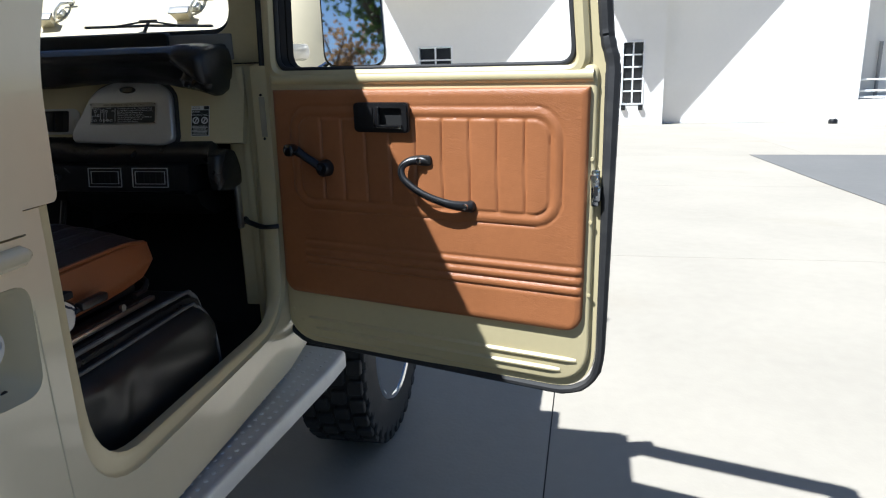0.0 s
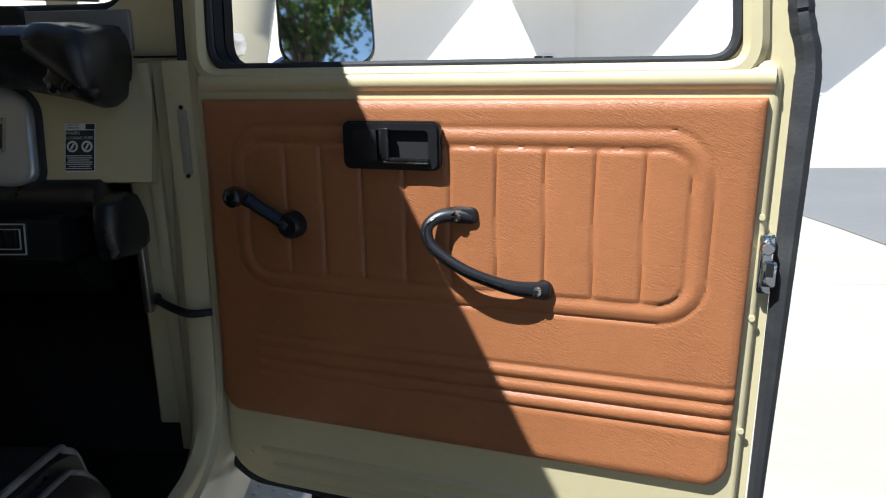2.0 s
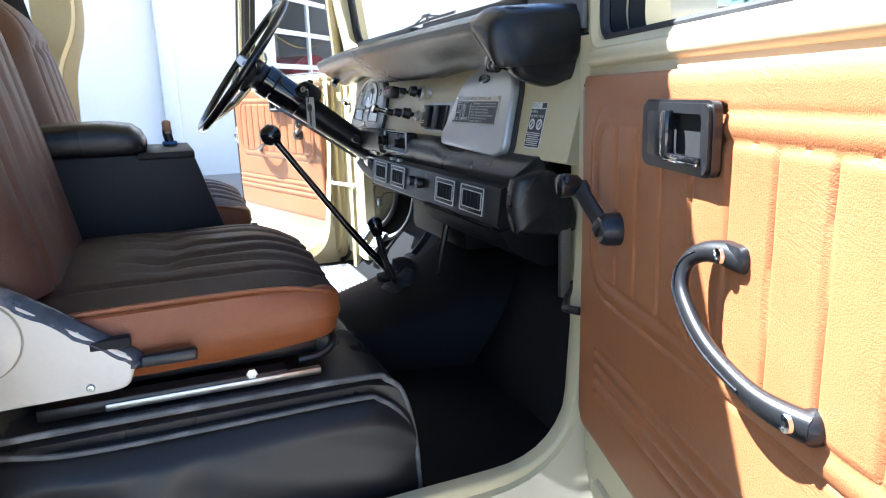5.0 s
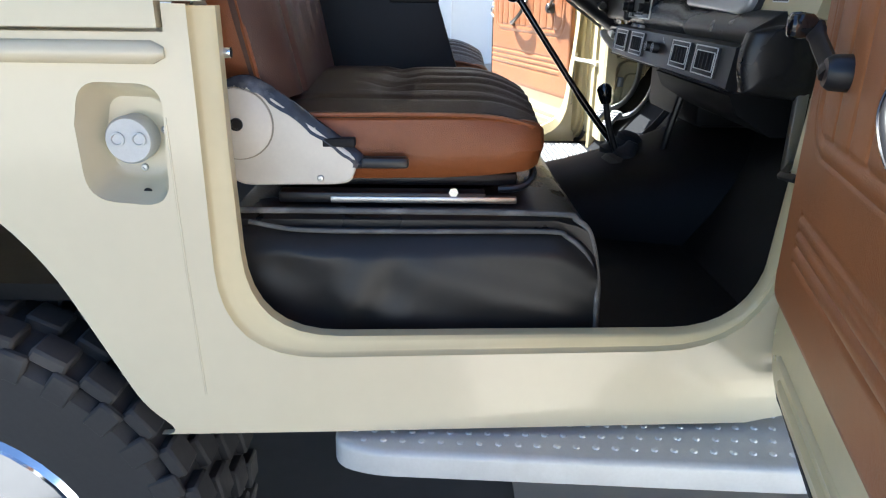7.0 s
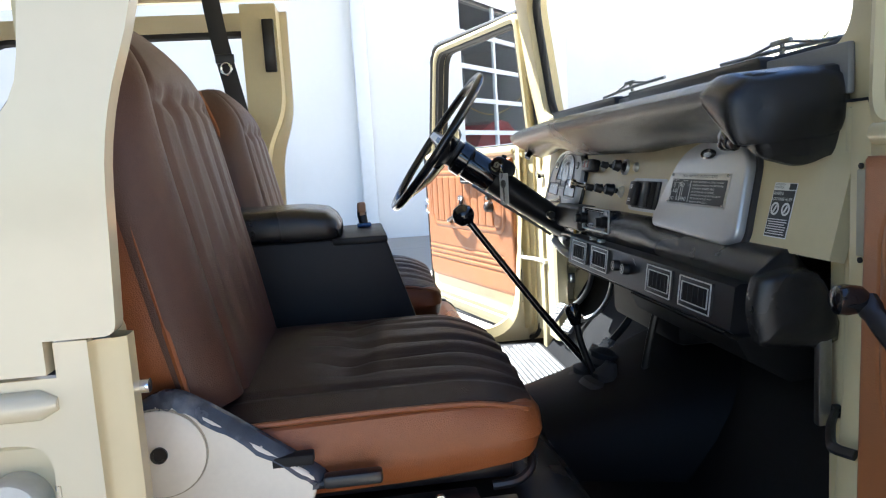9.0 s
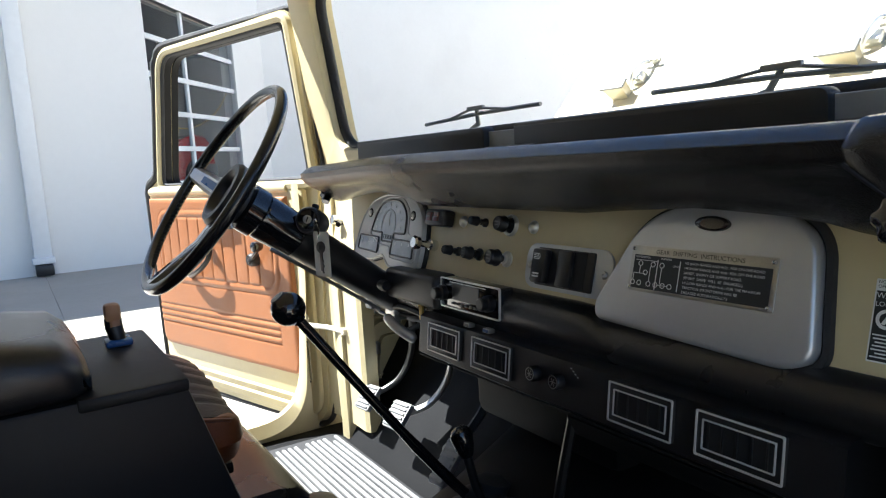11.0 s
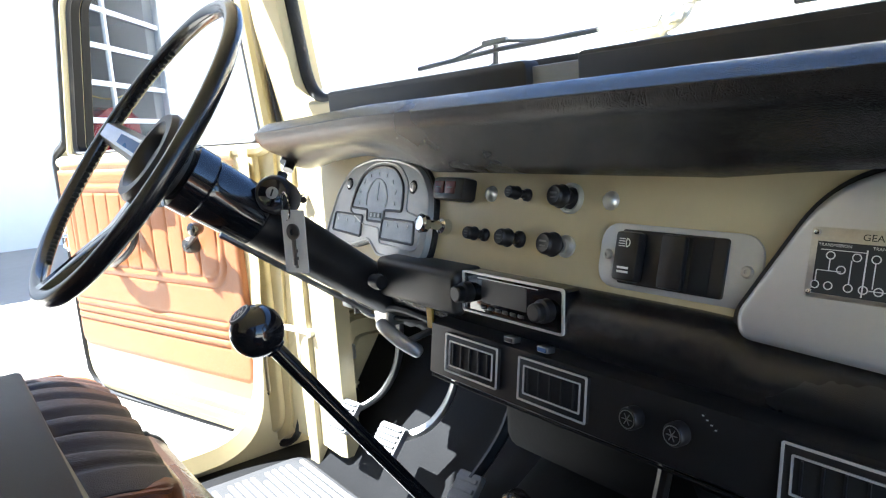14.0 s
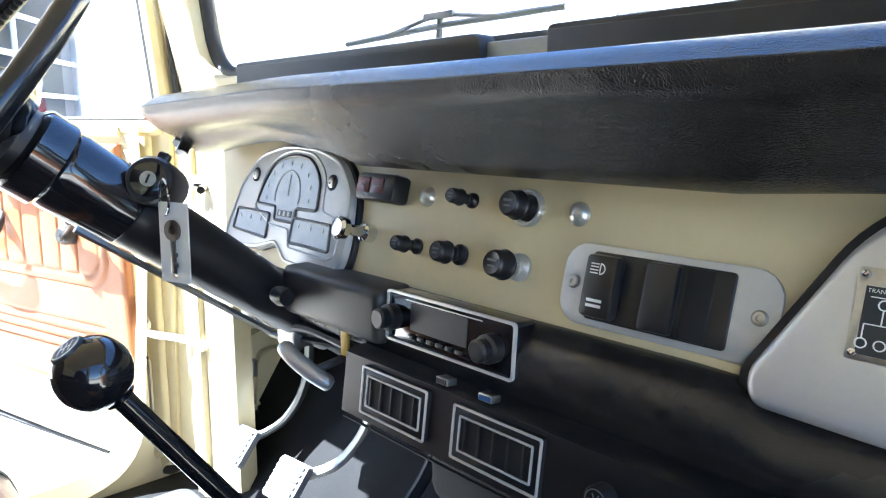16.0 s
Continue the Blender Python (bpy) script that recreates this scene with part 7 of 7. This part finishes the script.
    part("cover_plug", lathe([(0.009, 0), (0.009, 0.003), (0.006, 0.003), (0.006, 0.001), (0, 0.001)], (at(f, -0.785, 1.026, 0.018), f[1], f[2], f[3]), 16), BLACK, s_)
    screw((at(f, -0.675, 0.951, 0.0142), f[1], f[2], f[3]), 0.005, s_)
    part("recliner_lever", merge(box((-0.584, 0.974, 0.012), (0.066, 0.016, 0.018), 0.005, f=f), tube([at(f, -0.632, 0.968, 0.006), at(f, -0.60, 0.972, 0.012)], 0.006, 8)), BLACK, s_, "black plastic recliner lever")
    part("runner", merge(box((ox - sx * 0.02, -0.59, 0.917), (0.03, 0.30, 0.016), 0.003)), BLACK, s_)
    part("runner_rail", box((ox - sx * 0.008, -0.53, 0.915), (0.012, 0.27, 0.010), 0.002), STEEL, s_, "bare steel seat runner")
    part("runner_far", box((cx - sx * 0.2, -0.59, 0.917), (0.03, 0.36, 0.016), 0.003), BLACK, s_)
    part("frame_bolt", lathe([(0.007, 0), (0.007, 0.006), (0, 0.006)], fr((ox - sx * 0.01, -0.487, 0.926), (0, 1, 0), (0, 0, 1)), 6), STEEL, s_)
    part("adjust_bar", tube(spline([V((ox - sx * 0.03, -0.42 + yo, 0.925)), V((ox - sx * 0.03, -0.385 + yo, 0.93)), V((ox - sx * 0.06, -0.365 + yo, 0.945)), V((cx, -0.362 + yo, 0.945))], 5), 0.006, 8), BLACK, s_)
    part("seat_pan", box((cx, -0.58, 0.935), (0.40, 0.38, 0.02), 0.005), BLACK, s_)
    return s_


BROWN_SEAT = leather("mid_brown_leather", (0.080, 0.037, 0.023), 0.40, cell=420, strength=0.25, var=0.2, spec=0.4, crease_shade=0.15)
seat(1)
seat(-1)


# seat boxes with vinyl covers
def seat_box(sx):
    bx = thing("seat_box", (sx * 0.42, -0.55, 0.70), "black vinyl covered seat base with worn piping", "seat base", "seat bases")
    x0, x1 = 0.15, 0.665
    rows = []
    for x, dz in ((x0, -0.01), (x0 + 0.01, 0), (x1 - 0.02, 0), (x1, -0.012)):
        rows.append([V((sx * x, a, b)) for a, b in ((-0.80, 0.70), (-0.80, 0.905 + dz), (-0.34, 0.905 + dz), (-0.31, 0.898 + dz), (-0.288, 0.875), (-0.275, 0.84), (-0.270, 0.70))])
    part("upper_box", loft(rows), BLACK_VINYL, bx)
    part("upper_edge", tube(spline([V((sx * (x1 - 0.004), a, b)) for a, b in ((-0.79, 0.905), (-0.60, 0.905), (-0.345, 0.903), (-0.31, 0.894), (-0.288, 0.870), (-0.272, 0.80), (-0.268, 0.715))], 5), 0.0045, 8), PIPING, bx)

    def cover(s, t):
        y = -0.785 + 0.505 * s
        z = 0.712 + 0.170 * t
        crn = max(0, (s - 0.86) / 0.14)
        z -= 0.04 * crn ** 2 * t
        x = 0.702 - 0.03 * max(0, (t - 0.8) / 0.2) ** 2 - 0.012 * crn ** 2
        x += 0.006 * math.sin(math.pi * s) * math.sin(math.pi * t)
        x += 0.009 * math.sin(16 * s + 5 * t) * max(0, 1 - abs(s - 0.25) / 0.24) * math.sin(math.pi * t) + 0.004 * math.sin(34 * s - 6 * t) * max(0, 1 - abs(s - 0.32) / 0.25) * math.sin(math.pi * t) + 0.0018 * math.sin(11 * s + 13 * t)
        return V((sx * x, y, z))

    part("side_cover", surface(cover, 110, 40, back=(-sx * 0.03, 0, 0)), BLACK_GRAIN, bx, "slack grained black vinyl cover", 60)
    part("cover_piping", tube(spline([V((sx * x, a, b)) for x, a, b in ((0.676, -0.775, 0.893), (0.682, -0.70, 0.883), (0.682, -0.55, 0.882), (0.682, -0.36, 0.883), (0.680, -0.325, 0.874), (0.682, -0.295, 0.845), (0.688, -0.280, 0.80), (0.692, -0.277, 0.72))], 6), 0.0035, 8), PIPING, bx, "worn grey piping")
    part("scuff", box((sx * 0.690, -0.362, 0.866), (0.002, 0.016, 0.004), 0.001), WHITE, bx)


seat_box(1)
seat_box(-1)

# ---- centre console ----
CON = thing("centre_console", (0.0, -0.65, 0.9), "black centre console with a padded armrest lid", "console")
cs = [(-0.90, 0.80), (-0.465, 0.80), (-0.437, 0.95), (-0.510, 1.188), (-0.90, 1.188)]
part("console_box", plate(rounded(cs, [0, 0.02, 0.01, 0.006, 0]), (V((-0.135, 0, 0)), V((0, 1, 0)), V((0, 0, 1)), V((1, 0, 0))), 0.27, 0.004), CONSOLE, CON, "black vinyl console box")
part("console_ledge", box((0.0, -0.556, 1.184), (0.276, 0.10, 0.014), 0.004), CONSOLE, CON)
rows = []
for y, w, zt, zb in ((-0.93, 0.10, 1.228, 1.20), (-0.92, 0.125, 1.242, 1.19), (-0.80, 0.135, 1.248, 1.189), (-0.66, 0.135, 1.247, 1.189), (-0.615, 0.133, 1.240, 1.190), (-0.598, 0.128, 1.226, 1.192), (-0.590, 0.115, 1.210, 1.198)):
    rows.append([V((a * w, y, b)) for a, b in ((-0.96, zb), (-1.0, zb + 0.008), (-1.0, zt - 0.018), (-0.93, zt - 0.004), (-0.6, zt), (0.6, zt), (0.93, zt - 0.004), (1.0, zt - 0.018), (1.0, zb + 0.008), (0.96, zb))])
part("armrest_lid", loft(rows), BLACK_VINYL, CON, "padded black armrest lid", 60)
part("cup_holder", ring([(0.05 * math.cos(q), -0.36 + 0.05 * math.sin(q)) for q in np.linspace(0, 6.283, 25)[:-1]], [(0.041 * math.cos(q), -0.36 + 0.041 * math.sin(q)) for q in np.linspace(0, 6.283, 25)[:-1]], fr((-0.08, 0, 0.835), (1, 0, 0), (0, 1, 0)), 0.05), BLACK, CON)
part("console_tray", plate([rrect(0.22, 0.20, 0.03, -0.06, -0.36), rrect(0.07, 0.07, 0.03, -0.08, -0.36)], fr((0, 0, 0.86), (1, 0, 0), (0, 1, 0)), 0.02, 0.005), BLACK, CON)
# small toy on the ledge: one plain shape
toy = single("toy_figure", merge(box((-0.062, -0.545, 1.196), (0.030, 0.030, 0.008), 0.003), tube([(-0.060, -0.545, 1.198), (-0.062, -0.548, 1.214), (-0.066, -0.548, 1.224)], [0.009, 0.010, 0.010], 10), box((-0.064, -0.548, 1.232), (0.020, 0.018, 0.022), 0.005)), SKIN, "tiny brown toy standing on the console", "toy")
for m_ in (BLACK, BLUE):
    toy.data.materials.append(m_)
for pl_ in toy.data.polygons:
    z_ = sum(toy.data.vertices[v].co.z for v in pl_.vertices) / len(pl_.vertices)
    pl_.material_index = 2 if z_ < 1.2015 else (1 if z_ < 1.221 else 0)

# ---- seat belts on the rear posts ----
for sx in (-1,):
    BLT = thing("seat_belt", (sx * 0.66, -0.86, 1.55), "black seat belt with a steel tongue hanging by the window", "seat belt")
    part("webbing", tube(spline([V((sx * 0.675, -0.925, 1.86)), V((sx * 0.67, -0.905, 1.70)), V((sx * 0.67, -0.880, 1.56)), V((sx * 0.67, -0.85, 1.40)), V((sx * 0.67, -0.83, 1.20)), V((sx * 0.67, -0.83, 1.0))], 6), 0.024, 8, flat=0.08, up=(0, 1, 0)), BELT, BLT)
    part("tongue", merge(box((sx * 0.664, -0.893, 1.640), (0.012, 0.052, 0.026), 0.004)), BLACK, BLT)
    part("tongue_plate", tube([V((sx * 0.660, -0.891 + 0.014 * math.cos(q), 1.612 + 0.016 * math.sin(q))) for q in np.linspace(0, 6.283, 15)[:-1]], 0.004, 8, True), CHROME, BLT)

# the mat reaches out to the driver's sill
for ob in MATT.children:
    for v in ob.data.vertices:
        if v.co.x < -0.56:
            v.co.x -= 0.11
